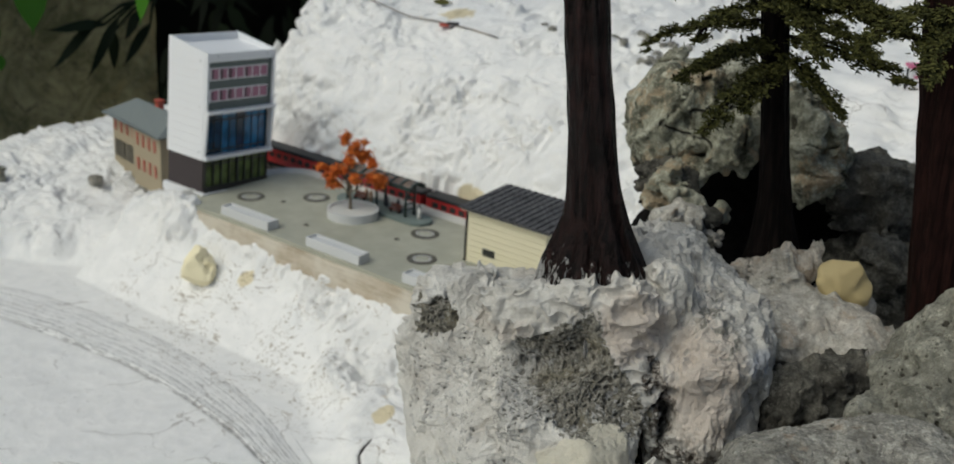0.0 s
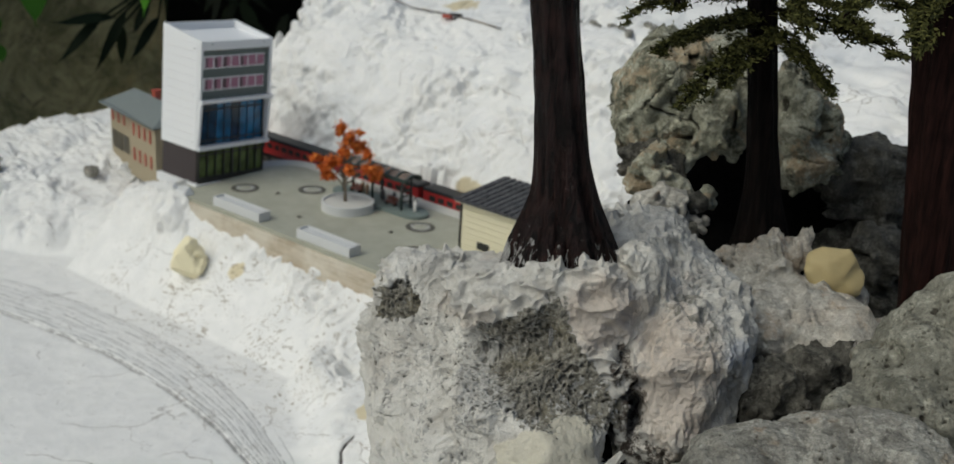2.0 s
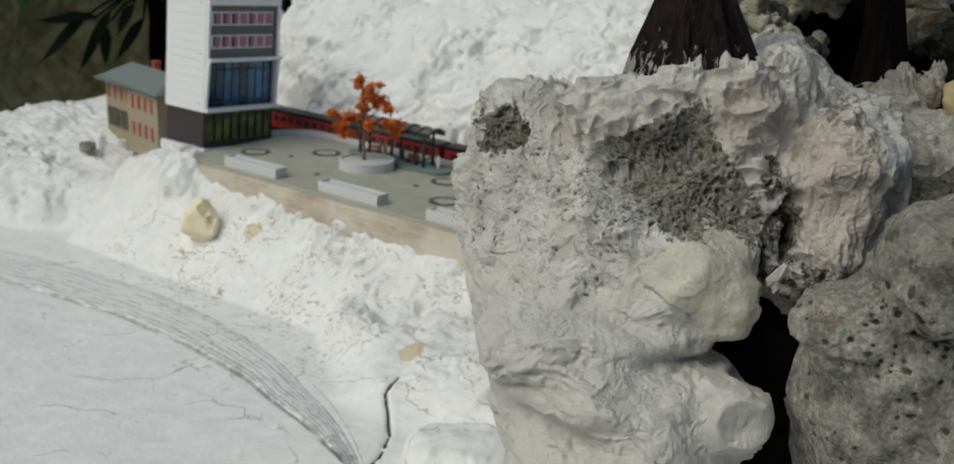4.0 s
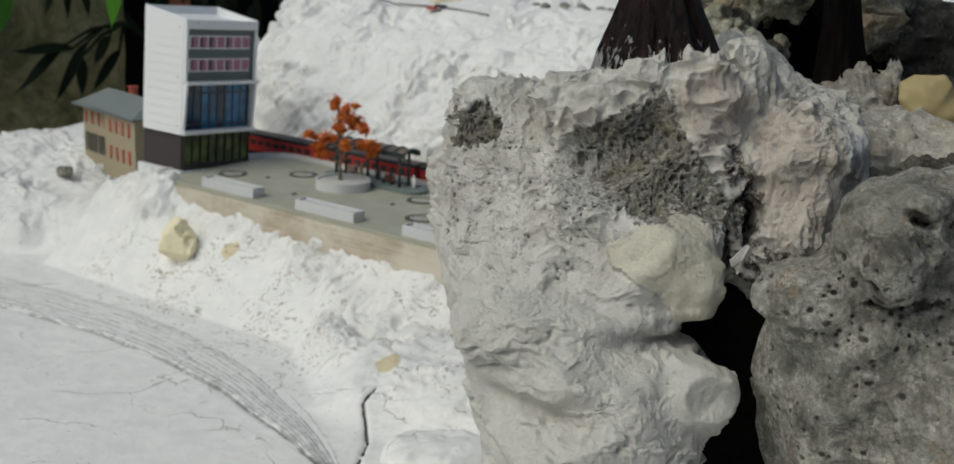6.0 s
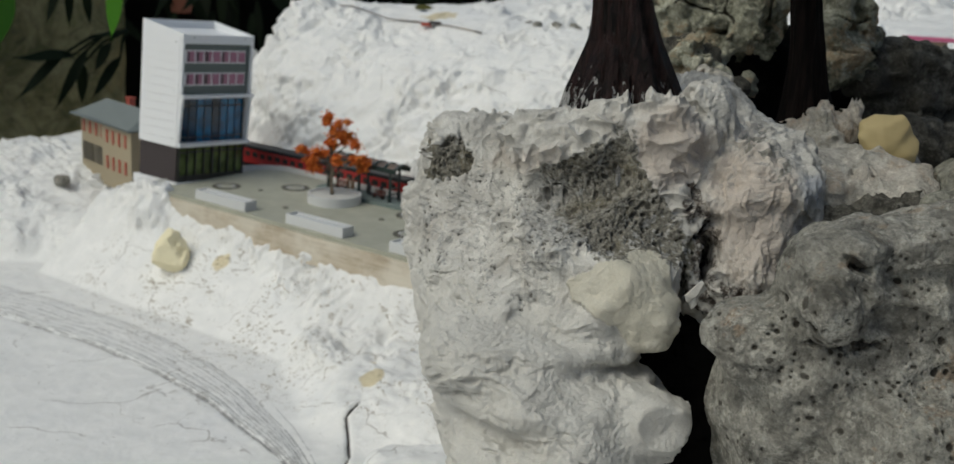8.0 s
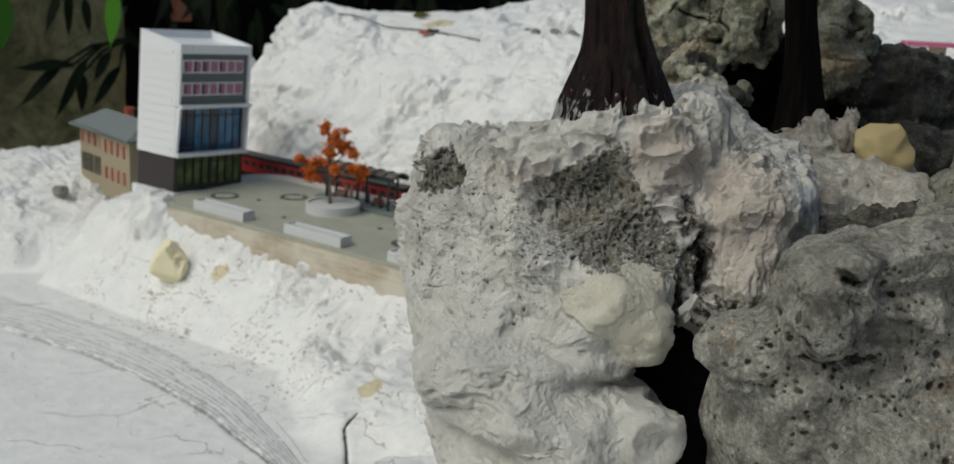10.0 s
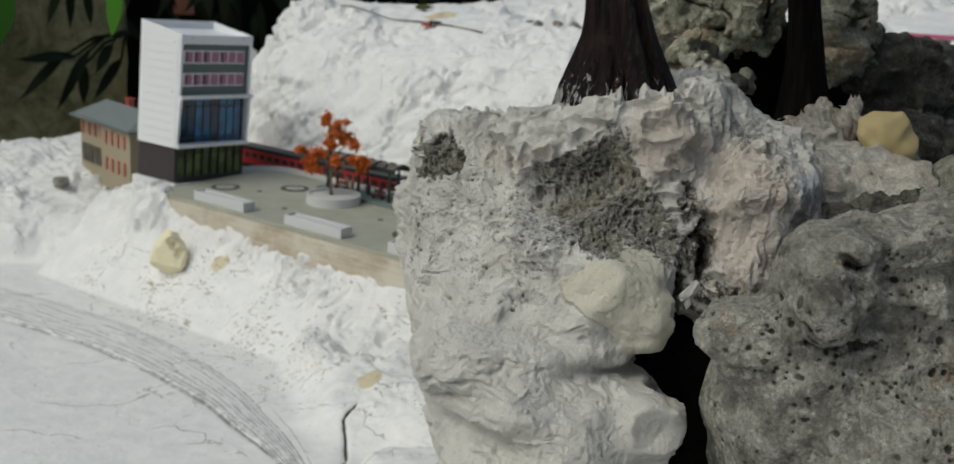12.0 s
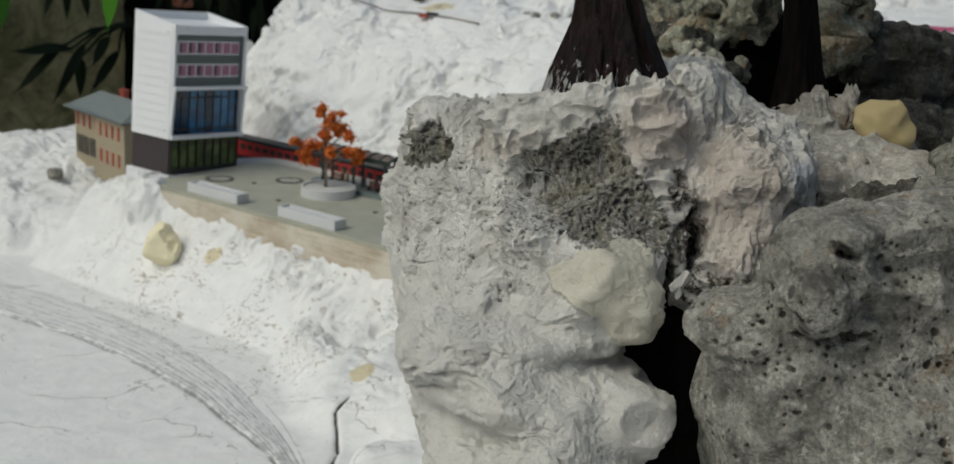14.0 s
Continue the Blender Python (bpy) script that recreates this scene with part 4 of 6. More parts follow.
def tree_grate():
    top = empty("tree_grate", pose(0, 0, 0))
    v, f = ring(0, 0, 0.0066, 0.0126, -0.001, 0.0004)
    link("outer_ring", v, f, GRATE, top, smooth=False)
    teeth = []
    for k in range(24):
        a = 2 * math.pi * k / 24
        c, s = math.cos(a), math.sin(a)
        q = [(c * r - s * w, s * r + c * w, z) for z in (0.0003, 0.0006) for r, w in ((0.0062, -0.0003), (0.0086, -0.0003), (0.0086, 0.0003), (0.0062, 0.0003))]
        teeth.append((q, [(0, 3, 2, 1), (4, 5, 6, 7), (0, 1, 5, 4), (1, 2, 6, 5), (2, 3, 7, 6), (3, 0, 4, 7)]))
    link("spokes", *joined(teeth), CONCRETE, top, smooth=False)
    v, f = ring(0, 0, 0.0001, 0.0064, -0.001, 0.0003)
    link("centre", v, f, PAVING, top, smooth=False)
    return tagged(top, "round dark tree grate with a pale centre, set in the paving", "grate", "tree grates")


grate = tree_grate()
grate.matrix_world = pose(-0.019, 0.050, 0.0)
for x, y in ((0.024, 0.093), (0.158, 0.094), (0.195, 0.047)):
    copy_thing(grate, pose(x, y, 0.0))

drain = part("drain_cover", prism([(0.0022 * math.cos(a), 0.0022 * math.sin(a)) for a in (k * math.pi / 4 for k in range(8))], -0.001, 0.0006), GRATE)
tagged(drain, "small dark drain cover in the paving", "drain", "drain covers")
drain.matrix_world = pose(0.012, 0.062, 0)
for x, y in ((0.072, 0.034), (0.150, 0.066)):
    copy_thing(drain, pose(x, y, 0))

# round planter with the autumn tree
planter = empty("round_planter", pose(0.083, 0.081, 0))
tagged(planter, "low round pale concrete planter round the autumn tree", "planter")
v, f = ring(0, 0, 0.0212, 0.0232, 0, 0.0078, 64)
link("rim", v, f, CONCRETE, planter, smooth=False)
v, f = ring(0, 0, 0.0001, 0.0213, 0, 0.0062, 64)
link("fill", v, f, KERB, planter, smooth=False)


def leaf_cloud(centres, size, n, seed, flat=0.7):
    """Many small folded leaves in uneven clumps."""
    rnd = random.Random(seed)
    pieces = []
    for (c, r) in centres:
        for _ in range(n):
            d = Vector((rnd.gauss(0, 1), rnd.gauss(0, 1), rnd.gauss(0, 1))).normalized() * abs(rnd.gauss(0, 0.62))
            p = Vector(c) + Vector((d.x * r, d.y * r, d.z * r * flat))
            a = Vector((rnd.gauss(0, 1), rnd.gauss(0, 1), rnd.gauss(0, 0.6))).normalized()
            b = a.orthogonal().normalized()
            b.rotate(Matrix.Rotation(rnd.random() * 6.28, 3, a))
            s = size * (0.6 + 0.8 * rnd.random())
            n2 = a.cross(b) * s * 0.25
            pieces.append(([p - a * s, p - b * s * 0.45 + n2, p + a * s, p + b * s * 0.45 + n2], [(0, 1, 2), (0, 2, 3)]))
    return joined(pieces)


autumn = empty("autumn_tree", pose(0.0795, 0.0815, 0.006))
tagged(autumn, "small model tree with orange autumn leaves and a grey trunk", "tree")
limbs = [((0, 0, 0), (0.0, -0.0008, 0.014), (-0.001, 0, 0.03), (-0.003, 0, 0.048), (-0.004, 0, 0.064))]
CORE = (((-0.003, 0, 0.066), 0.0065), ((0.006, 0.002, 0.060), 0.006), ((-0.002, 0, 0.055), 0.0075), ((0.010, 0.004, 0.050), 0.0075), ((0.018, 0.006, 0.047), 0.006),
        ((0.0, -0.003, 0.047), 0.006), ((-0.014, -0.008, 0.037), 0.0075), ((-0.022, -0.012, 0.036), 0.0055), ((-0.008, -0.002, 0.035), 0.006), ((0.016, 0.008, 0.035), 0.008),
        ((0.023, 0.012, 0.031), 0.006), ((-0.018, -0.004, 0.026), 0.0055), ((-0.010, -0.01, 0.028), 0.005), ((0.012, -0.006, 0.030), 0.005))
crnd = random.Random(12)
CROWN = []
for c, r in CORE:
    for _ in range(3):
        CROWN.append((tuple(q + crnd.gauss(0, 0.5 * r) for q in c), r * (0.45 + 0.5 * crnd.random())))
pieces = [tube(limbs[0], [0.0017, 0.0013, 0.0011, 0.0009, 0.0005], 8, 0.0003, 1)]
for k, (c, r) in enumerate(CORE):
    z = max(0.012, c[2] - 0.016)
    root = (-0.0045 * z / 0.064, -0.0004, z)
    mid = tuple((a + b) / 2 + (0, 0, 0.002)[i] for i, (a, b) in enumerate(zip(root, c)))
    pieces.append(tube((root, mid, c), [0.0007, 0.0005, 0.0002], 6, 0.0001, k))
link("trunk", *joined(pieces), TWIG, autumn)
link("crown", *leaf_cloud(CROWN, 0.0018, 190, 4), AUTUMN, autumn, "orange autumn leaves", smooth=False)

# ---- white tower ----
tower = empty("tower_block", pose(-0.0509, 0.0215, 0.006, -3.37, 0.43, 0.83))
tagged(tower, "white model tower block with mauve, blue and green glazing", "building")
D, W, H, HW = 0.0523, 0.0787, 0.1266, 0.0276
part("base_wall", box((-D, 0, -0.006), (-0.003, W, HW)), BROWN_BASE, tower, "dark brown ground floor wall")
part("plinth", box((-D - 0.003, -0.004, -0.012), (0.002, W + 0.004, -0.0045)), WHITE_PLASTIC, tower)


def side_wall(y0, y1):
    """A white side wall whose front edge leans in along the glazed storey."""
    pr = [(-D, HW), (0.0005, HW), (0.0035, 0.071), (0.002, 0.0715), (0.002, H), (-D, H + 0.0084)]
    bm = bmesh.new()
    a, b = [bm.verts.new((x, y0, z)) for x, z in pr], [bm.verts.new((x, y1, z)) for x, z in pr]
    bm.faces.new(a), bm.faces.new(b[::-1])
    for k in range(len(pr)):
        j = (k + 1) % len(pr)
        bm.faces.new((a[j], a[k], b[k], b[j]))
    return bm


part("side_wall", side_wall(-0.0018, 0.0006), WHITE_PLASTIC, tower)
part("side_wall", side_wall(W - 0.0006, W + 0.0018), WHITE_PLASTIC, tower)
for k in range(13):
    z = HW + 0.006 + 0.0075 * k
    seam = part("cladding_board", box((-D + 0.0006, -0.0023, z - 0.0066), (-0.0012, -0.0019, z)), WHITE_PLASTIC, tower)
part("back_wall", box((-D, 0.0006, HW), (-D + 0.002, W - 0.0006, H + 0.0080)), WHITE_PLASTIC, tower)
roof_bm = box((-D + 0.002, 0.0006, H - 0.006), (-0.0005, W - 0.0006, H - 0.0045))
for v in roof_bm.verts:
    v.co.z += 0.0062 * (-v.co.x / D)
part("roof", roof_bm, WHITE_PLASTIC, tower)
part("roof_beam", box((-0.0005, 0.0006, H - 0.0085), (0.002, W - 0.0006, H - 0.0005)), WHITE_PLASTIC, tower, bevel=0.0003)
part("front_panel", box((-0.004, 0.0006, 0.0735), (-0.0005, W - 0.0006, H - 0.0085)), GREY_PANEL, tower, "grey-green front panel")
part("ledge", box((-0.004, -0.0018, 0.0705), (0.0055, W + 0.003, 0.0735)), WHITE_PLASTIC, tower, bevel=0.0003)
part("sill", box((-0.004, -0.0018, HW - 0.0005), (0.0035, W + 0.0018, HW + 0.003)), WHITE_PLASTIC, tower, bevel=0.0003)
for z0 in (0.0815, 0.1012):
    row = part("window_band", box((-0.0005, 0.003, z0), (0.0002, W - 0.006, z0 + 0.0115)), WHITE_PLASTIC, tower, "white-framed row of mauve windows")
    w0 = (W - 0.009 - 0.0006) / 7
    for k in range(7):
        y = 0.0036 + w0 * k
        pane = part("pane", box((0.0001, y + 0.0009, z0 + 0.0010), (0.0005, y + w0 - 0.0007, z0 + 0.0105)), MAUVE, row)
        if k in (0, 1, 2, 4):
            part("curtain_gap", box((0.0004, y + 0.0011, z0 + 0.0012), (0.0007, y + 0.0011 + w0 * (0.22 + 0.10 * (k % 3)), z0 + 0.0103)), DARK_MAUVE, row, "dark gap between curtains")
# blue curtain wall
part("glazing_back", box((-0.0066, 0.0006, HW + 0.003), (-0.0045, W - 0.0006, 0.0705)), DARK_FRAME, tower)
pw = (W - 0.006) / 8
for k in range(8):
    y = 0.0031 + k * pw
    for z0, z1 in ((HW + 0.0078, 0.0625), (0.0633, 0.0703), (HW + 0.003, HW + 0.007)):
        part("blue_pane", box((-0.0042, y + 0.0006, z0), (-0.0032, y + pw - 0.0006, z1)), DARK_BLUE if k in (0, 1, 4) else BLUE_GLASS, tower, "dark blue glass pane")
for k in range(9):
    y = 0.0025 + k * pw
    part("mullion", box((-0.0045, y, HW + 0.003), (-0.0026, y + 0.0007, 0.0705)), DARK_FRAME, tower)
for z in (0.0625, HW + 0.007):
    part("transom", box((-0.0045, 0.001, z), (-0.0018, W - 0.001, z + 0.0008)), DARK_FRAME, tower)
# green shopfront
gw = (W - 0.0028) / 8
for k in range(8):
    y = 0.0004 + k * gw
    for z0, z1 in ((0.001, HW - 0.0064), (HW - 0.0050, HW - 0.0006)):
        part("green_pane", box((-0.0029, y + 0.0012, z0), (-0.0016, y + gw - 0.0002, z1)), GREEN_GLASS, tower, "olive green glass pane")
for k in range(9):
    y = 0.0004 + k * (W - 0.0028) / 8
    part("mullion", box((-0.0012, y, -0.004), (0.0, y + 0.0011 + 0.001 * (k == 4), HW - 0.0005)), DARK_FRAME, tower)
part("transom", box((-0.0012, 0.0, HW - 0.0062), (-0.0002, W - 0.001, HW - 0.0052)), DARK_FRAME, tower)
part("transom", box((-0.0012, 0.0, -0.005), (-0.0002, W - 0.001, 0.001)), DARK_FRAME, tower)
for y, z in ((0.010, H - 0.0035), (W - 0.010, H - 0.0035)):
    part("pin", box((0.0019, y, z), (0.0024, y + 0.0009, z + 0.0009)), GREY_PANEL, tower)
for z in (H - 0.008, 0.076, HW + 0.006):
    part("pin", box((-0.007, -0.0026, z), (-0.0062, -0.0021, z + 0.0009)), GREY_PANEL, tower)

# ---- beige house ----
house = empty("beige_house", pose(-0.196, 0.050, -0.018, 0, 0, -10))
tagged(house, "beige model house with red windows and grey hipped roof", "building")


def gable_box(x0, x1, y0, y1, z1):
    return box((x0, y0, -0.012), (x1, y1, z1))


part("wing", gable_box(-0.004, 0.056, 0.0, 0.05, 0.051), BEIGE_WALL, house)
part("wing", gable_box(-0.062, -0.004, 0.006, 0.05, 0.051), BEIGE_WALL, house)
bm = bmesh.new()
rv = [bm.verts.new(p) for p in ((-0.067, 0.0, 0.051), (-0.008, 0.0, 0.051), (-0.008, -0.005, 0.051), (0.061, -0.005, 0.051), (0.061, 0.055, 0.051), (-0.067, 0.055, 0.051), (-0.045, 0.026, 0.066), (0.04, 0.026, 0.066))]
for fc in ((0, 1, 2, 3, 7, 6), (3, 4, 7), (4, 5, 6, 7), (5, 0, 6), (5, 4, 3, 2, 1, 0)):
    bm.faces.new([rv[i] for i in fc])
part("roof", bm, SLATE, house)
part("eaves", box((-0.066, -0.0045, 0.0495), (0.060, 0.054, 0.0512)), SLATE, house)
chimney = part("chimney", box((-0.004, 0.026, 0.055), (0.003, 0.032, 0.0715)), RED_PAINT, house, "red brick chimney")
part("chimney_cap", box((-0.005, 0.025, 0.0716), (0.004, 0.033, 0.073)), RED_PAINT, chimney)
for k in range(4):
    for z in (0.032, 0.006):
        win = part("window", box((0.005 + 0.0125 * k, -0.0008, z), (0.0095 + 0.0125 * k, 0.0002, z + 0.0125)), RED_PAINT, house, "red window shutters")
        part("frame", box((0.0070 + 0.0125 * k, -0.0011, z), (0.0075 + 0.0125 * k, -0.0006, z + 0.0125)), BEIGE_WALL, win)
    win = part("window", box((-0.058 + 0.0135 * k, 0.0052, 0.032), (-0.0535 + 0.0135 * k, 0.0062, 0.0445)), RED_PAINT, house, "red window shutters")
    part("frame", box((-0.0560 + 0.0135 * k, 0.0049, 0.032), (-0.0555 + 0.0135 * k, 0.0054, 0.0445)), BEIGE_WALL, win)
for k in range(2):
    part("shop_window", box((-0.058 + 0.027 * k, 0.0052, 0.004), (-0.035 + 0.027 * k, 0.0062, 0.022)), DARK_FRAME, house, "dark shop window")
    for q in range(3):
        part("glazing_bar", box((-0.0525 + 0.027 * k + 0.0065 * q, 0.0048, 0.004), (-0.0515 + 0.027 * k + 0.0065 * q, 0.0054, 0.022)), BEIGE_WALL, house)

# ---- tram shelter ----
island = part("shelter_island", prism([(0.049 - 0.0125 * math.sin(a), 0.1125 + 0.0125 * math.cos(a)) for a in (math.pi * k / 12 for k in range(13))] +
                                      [(0.134 + 0.0125 * math.sin(a), 0.1125 - 0.0125 * math.cos(a)) for a in (math.pi * k / 12 for k in range(13))], 0.0, 0.0032), ISLAND, bevel=0.0004)
tagged(island, "grey-green raised island under the waiting shelter", "platform")
shelter = empty("waiting_shelter", pose(0, 0, 0.0032))
tagged(shelter, "dark green waiting shelter with arched smoky-glazed roof", "shelter")
SX0, SX1 = 0.044, 0.131
for x in (0.0505, 0.0870, 0.1225):
    for y in (0.1075, 0.1195):
        v, f = tube([(x, y, 0), (x, y, 0.013), (x, y, 0.0275)], [0.0014, 0.0012, 0.0012], 8)
        link("post", v, f, SHELTER_GREEN, shelter)
for z in (0.006, 0.011, 0.016, 0.021):
    part("rung", box((0.1220, 0.1078, z), (0.1230, 0.1192, z + 0.0009)), SHELTER_GREEN, shelter)


def arch(x0, x1, r, z, thick, y0=0.1035, y1=0.1235, n=12):
    v, f = [], []
    for x in (x0, x1):
        for k in range(n + 1):
            t = k / n
            y = y0 + (y1 - y0) * t
            zz = z + r * math.sin(math.pi * t)
            v += [(x, y, zz), (x, y, zz + thick)]
    m = 2 * (n + 1)
    for k in range(n):
        i = 2 * k
        f += [(i, i + 2, m + i + 2, m + i), (i + 1, m + i + 1, m + i + 3, i + 3), (i, i + 1, i + 3, i + 2), (m + i, m + i + 2, m + i + 3, m + i + 1)]
    f += [(0, m, m + 1, 1), (m - 2, m - 1, 2 * m - 1, 2 * m - 2)]
    return v, f


part("edge_beam", box((SX0, 0.1030, 0.0262), (SX1, 0.1046, 0.0300)), SHELTER_GREEN, shelter)
part("edge_beam", box((SX0, 0.1226, 0.0262), (SX1, 0.1240, 0.0300)), SHELTER_GREEN, shelter)
for k in range(8):
    x = SX0 + k * (SX1 - SX0 - 0.0018) / 7
    link("roof_rib", *arch(x, x + 0.0026, 0.0036, 0.0285, 0.0014), SHELTER_GREEN, shelter, smooth=False)
for k in range(7):
    x = SX0 + 0.0018 + k * (SX1 - SX0 - 0.0018) / 7
    link("roof_pane", *arch(x, x + (SX1 - SX0 - 0.0018) / 7 - 0.0018, 0.0033, 0.0286, 0.0006), PANE, shelter, "smoky translucent roof pane", smooth=False)


def bench():
    top = empty("bench", pose(0, 0, 0))
    for k in range(3):
        part("seat_slat", box((0, 0.0013 * k, 0.0030), (0.0125, 0.0013 * k + 0.0010, 0.0036)), BENCH, top)
        part("back_slat", box((0, 0.0042, 0.0040 + 0.0013 * k), (0.0125, 0.0047, 0.0050 + 0.0013 * k)), BENCH, top)
    for x in (0.001, 0.0108):
        part("leg", box((x, 0.0002, 0), (x + 0.0007, 0.0046, 0.0030)), DARK_FRAME, top)
    return tagged(top, "dark red-brown slatted bench under the shelter", "bench", "benches")


b1 = bench()
b1.matrix_world = pose(0.0545, 0.1105, 0.0032)
copy_thing(b1, pose(0.101, 0.1085, 0.0032))


def figurine(height, material):
    """A plain pawn-like model figure."""
    prof = [(0.0, 0.0), (0.17, 0.0), (0.15, 0.3), (0.17, 0.5), (0.20, 0.72), (0.12, 0.80), (0.06, 0.83), (0.09, 0.90), (0.08, 0.97), (0.0, 1.0)]
    v, f, n = [], [], 10
    for r, z in prof:
        for k in range(n):
            a = 2 * math.pi * k / n
            v.append((r * height * math.cos(a), 0.7 * r * height * math.sin(a), z * height))
    for j in range(len(prof) - 1):
        for k in range(n):
            f.append((j * n + k, j * n + (k + 1) % n, (j + 1) * n + (k + 1) % n, (j + 1) * n + k))
    return link("figurine", v, f, material)


FIG_WHITE = plain("figure_white", (0.7, 0.69, 0.66), 0.5)
FIG_DARK = plain("figure_dark", (0.05, 0.05, 0.06), 0.5)
FIG_TAN = plain("figure_tan", (0.3, 0.2, 0.13), 0.5)
for mat, word, spots in ((FIG_WHITE, "white", ((0.1335, 0.1135),)), (FIG_DARK, "dark", ((0.0915, 0.1165), (0.1045, 0.1175), (0.129, 0.1185))), (FIG_TAN, "tan", ((0.064, 0.1185), (0.071, 0.117)))):
    for x, y in spots:
        fg = figurine(0.0112, mat)
        fg.matrix_world = pose(x, y, 0.0032)
        tagged(fg, f"tiny plain {word} model figure on the island", "figurine", "model figures")

# ---- cream kiosk ----
kiosk = empty("cream_kiosk", pose(0.2215, 0.071, 0.0))
tagged(kiosk, "cream boarded kiosk with dark ribbed lean-to roof", "building")
part("body", box((0.001, 0.001, 0), (0.079, 0.054, 0.0445)), CREAM, kiosk)
for k in range(9):
    z = 0.0005 + 0.0049 * k
    b = part("siding_board", box((0.0012, -0.0004, z), (0.079, 0.0012, z + 0.0045)), CREAM, kiosk)
    part("siding_board", box((-0.0004, 0.0002, z), (0.0012, 0.054, z + 0.0045)), CREAM, kiosk)
part("downpipe", box((-0.0009, -0.0012, 0), (0.0006, 0.0003, 0.045)), DARK_FRAME, kiosk, "dark corner pipe")
part("fascia", box((-0.004, -0.004, 0.0445), (0.083, 0.058, 0.0458)), CREAM, kiosk)
part("window", box((0.018, -0.0009, 0.010), (0.030, -0.0002, 0.016)), DARK_FRAME, kiosk)
roofbm = []
for k in range(28):
    x0 = -0.0055 + k * 0.09 / 28
    q = [(x0, -0.0055, 0.0458), (x0 + 0.0027, -0.0055, 0.0458), (x0 + 0.0027, 0.060, 0.0505), (x0, 0.060, 0.0505)]
    up = 0.0018 + 0.0007 * (k % 2)
    vv = q + [(a, b, c + up) for a, b, c in q]
    roofbm.append((vv, [(3, 2, 1, 0), (4, 5, 6, 7), (0, 1, 5, 4), (1, 2, 6, 5), (2, 3, 7, 6), (3, 0, 4, 7)]))
for vv, ff in roofbm:
    link("roof_strip", vv, ff, ROOFING, kiosk, smooth=False)

# ---- track and train ----
track = empty("railway_track", pose(0, 0, 0))
tagged(track, "model railway track in a dark cutting behind the platform", "track", kind="structure")
TY = 0.1535
part("ballast", box((-0.34, TY - 0.010, -0.030), (0.62, TY + 0.010, -0.0105)), BALLAST, track)
for dy in (-0.0045, 0.0045):
    part("rail", box((-0.34, TY + dy - 0.0005, -0.0095), (0.62, TY + dy + 0.0005, -0.0075)), RAIL, track)
sl = bpy.data.meshes.new("sleeper")
bm = box((-0.0012, -0.0085, 0), (0.0012, 0.0085, 0.0012))
bm.to_mesh(sl)
bm.free()
sl.materials.append(DARK_FRAME)
for k in range(110):
    s = new("sleeper", sl)
    s.location = (-0.33 + 0.0086 * k, TY, -0.0106)
    s.parent = track


def carriage(L):
    top = empty("railway_carriage", pose(0, 0, 0))
    part("body", box((0, -0.0080, 0.004), (L, 0.0080, 0.0185)), CARRIAGE_RED, top, bevel=0.0006)
    part("roof", box((-0.0005, -0.0085, 0.0183), (L + 0.0005, 0.0085, 0.0218)), BLACK, top, "black roof", bevel=0.0012)
    part("underframe", box((0.002, -0.0065, 0.0015), (L - 0.002, 0.0065, 0.0042)), BLACK, top)
    part("end_gangway", box((-0.004, -0.004, 0.003), (0.0, 0.004, 0.017)), BLACK, top)
    for x in (0.012, L - 0.012):
        bogie = part("bogie", box((x - 0.008, -0.0058, 0.0), (x + 0.008, 0.0058, 0.0025)), BLACK, top)
        for dx in (-0.005, 0.005):
            for y in (-0.0052, 0.0046):
                w = [(x + dx + 0.0026 * math.cos(a), y, 0.0004 + 0.0026 + 0.0026 * math.sin(a) - 0.003) for a in (k * math.pi / 5 for k in range(10))]
                vv = w + [(a, b + 0.0006, c) for a, b, c in w]
                link("wheel", vv, [tuple(range(10)), tuple(range(19, 9, -1))] + [(k, (k + 1) % 10, 10 + (k + 1) % 10, 10 + k) for k in range(10)], BLACK, bogie, smooth=False)
    for k in range(int((L - 0.014) / 0.0105)):
        x = 0.008 + 0.0105 * k
        part("window", box((x, -0.0084, 0.0108), (x + 0.0068, -0.0079, 0.0158)), DARK_FRAME, top, "dark carriage window")
    return tagged(top, "dark red passenger carriage with black roof on the track", "carriage", "train carriages")


car = carriage(0.110)
car.matrix_world = pose(-0.118, TY, -0.0070)
for k in (-1, 1, 2):
    copy_thing(car, pose(-0.118 + 0.116 * k, TY, -0.0070))

# ---- rocks ----
ROCKS = pose(0.56, -0.28, 0, 0, 0, 36.5)
HOLLOW = [(-31, 152), (-18, 160), (-2, 166), (2, 154), (15, 140), (25, 126), (23, 117), (12, 124), (5, 129), (-7, 127), (-22, 130), (-38, 126), (-39, 136)]
GREY_TOP = [(-15, 159), (-8, 166), (0, 169), (0, 162)]
CORNER = [(-74, 140), (-73, 151), (-63, 157), (-55, 149), (-57, 145), (-62, 143), (-68, 139)]
CREAM_FLAP = [(-23, 120), (-9, 128), (5, 131), (12, 124), (13, 117), (14, 99), (6, 96), (0, 98), (-7, 107), (-21, 114)]


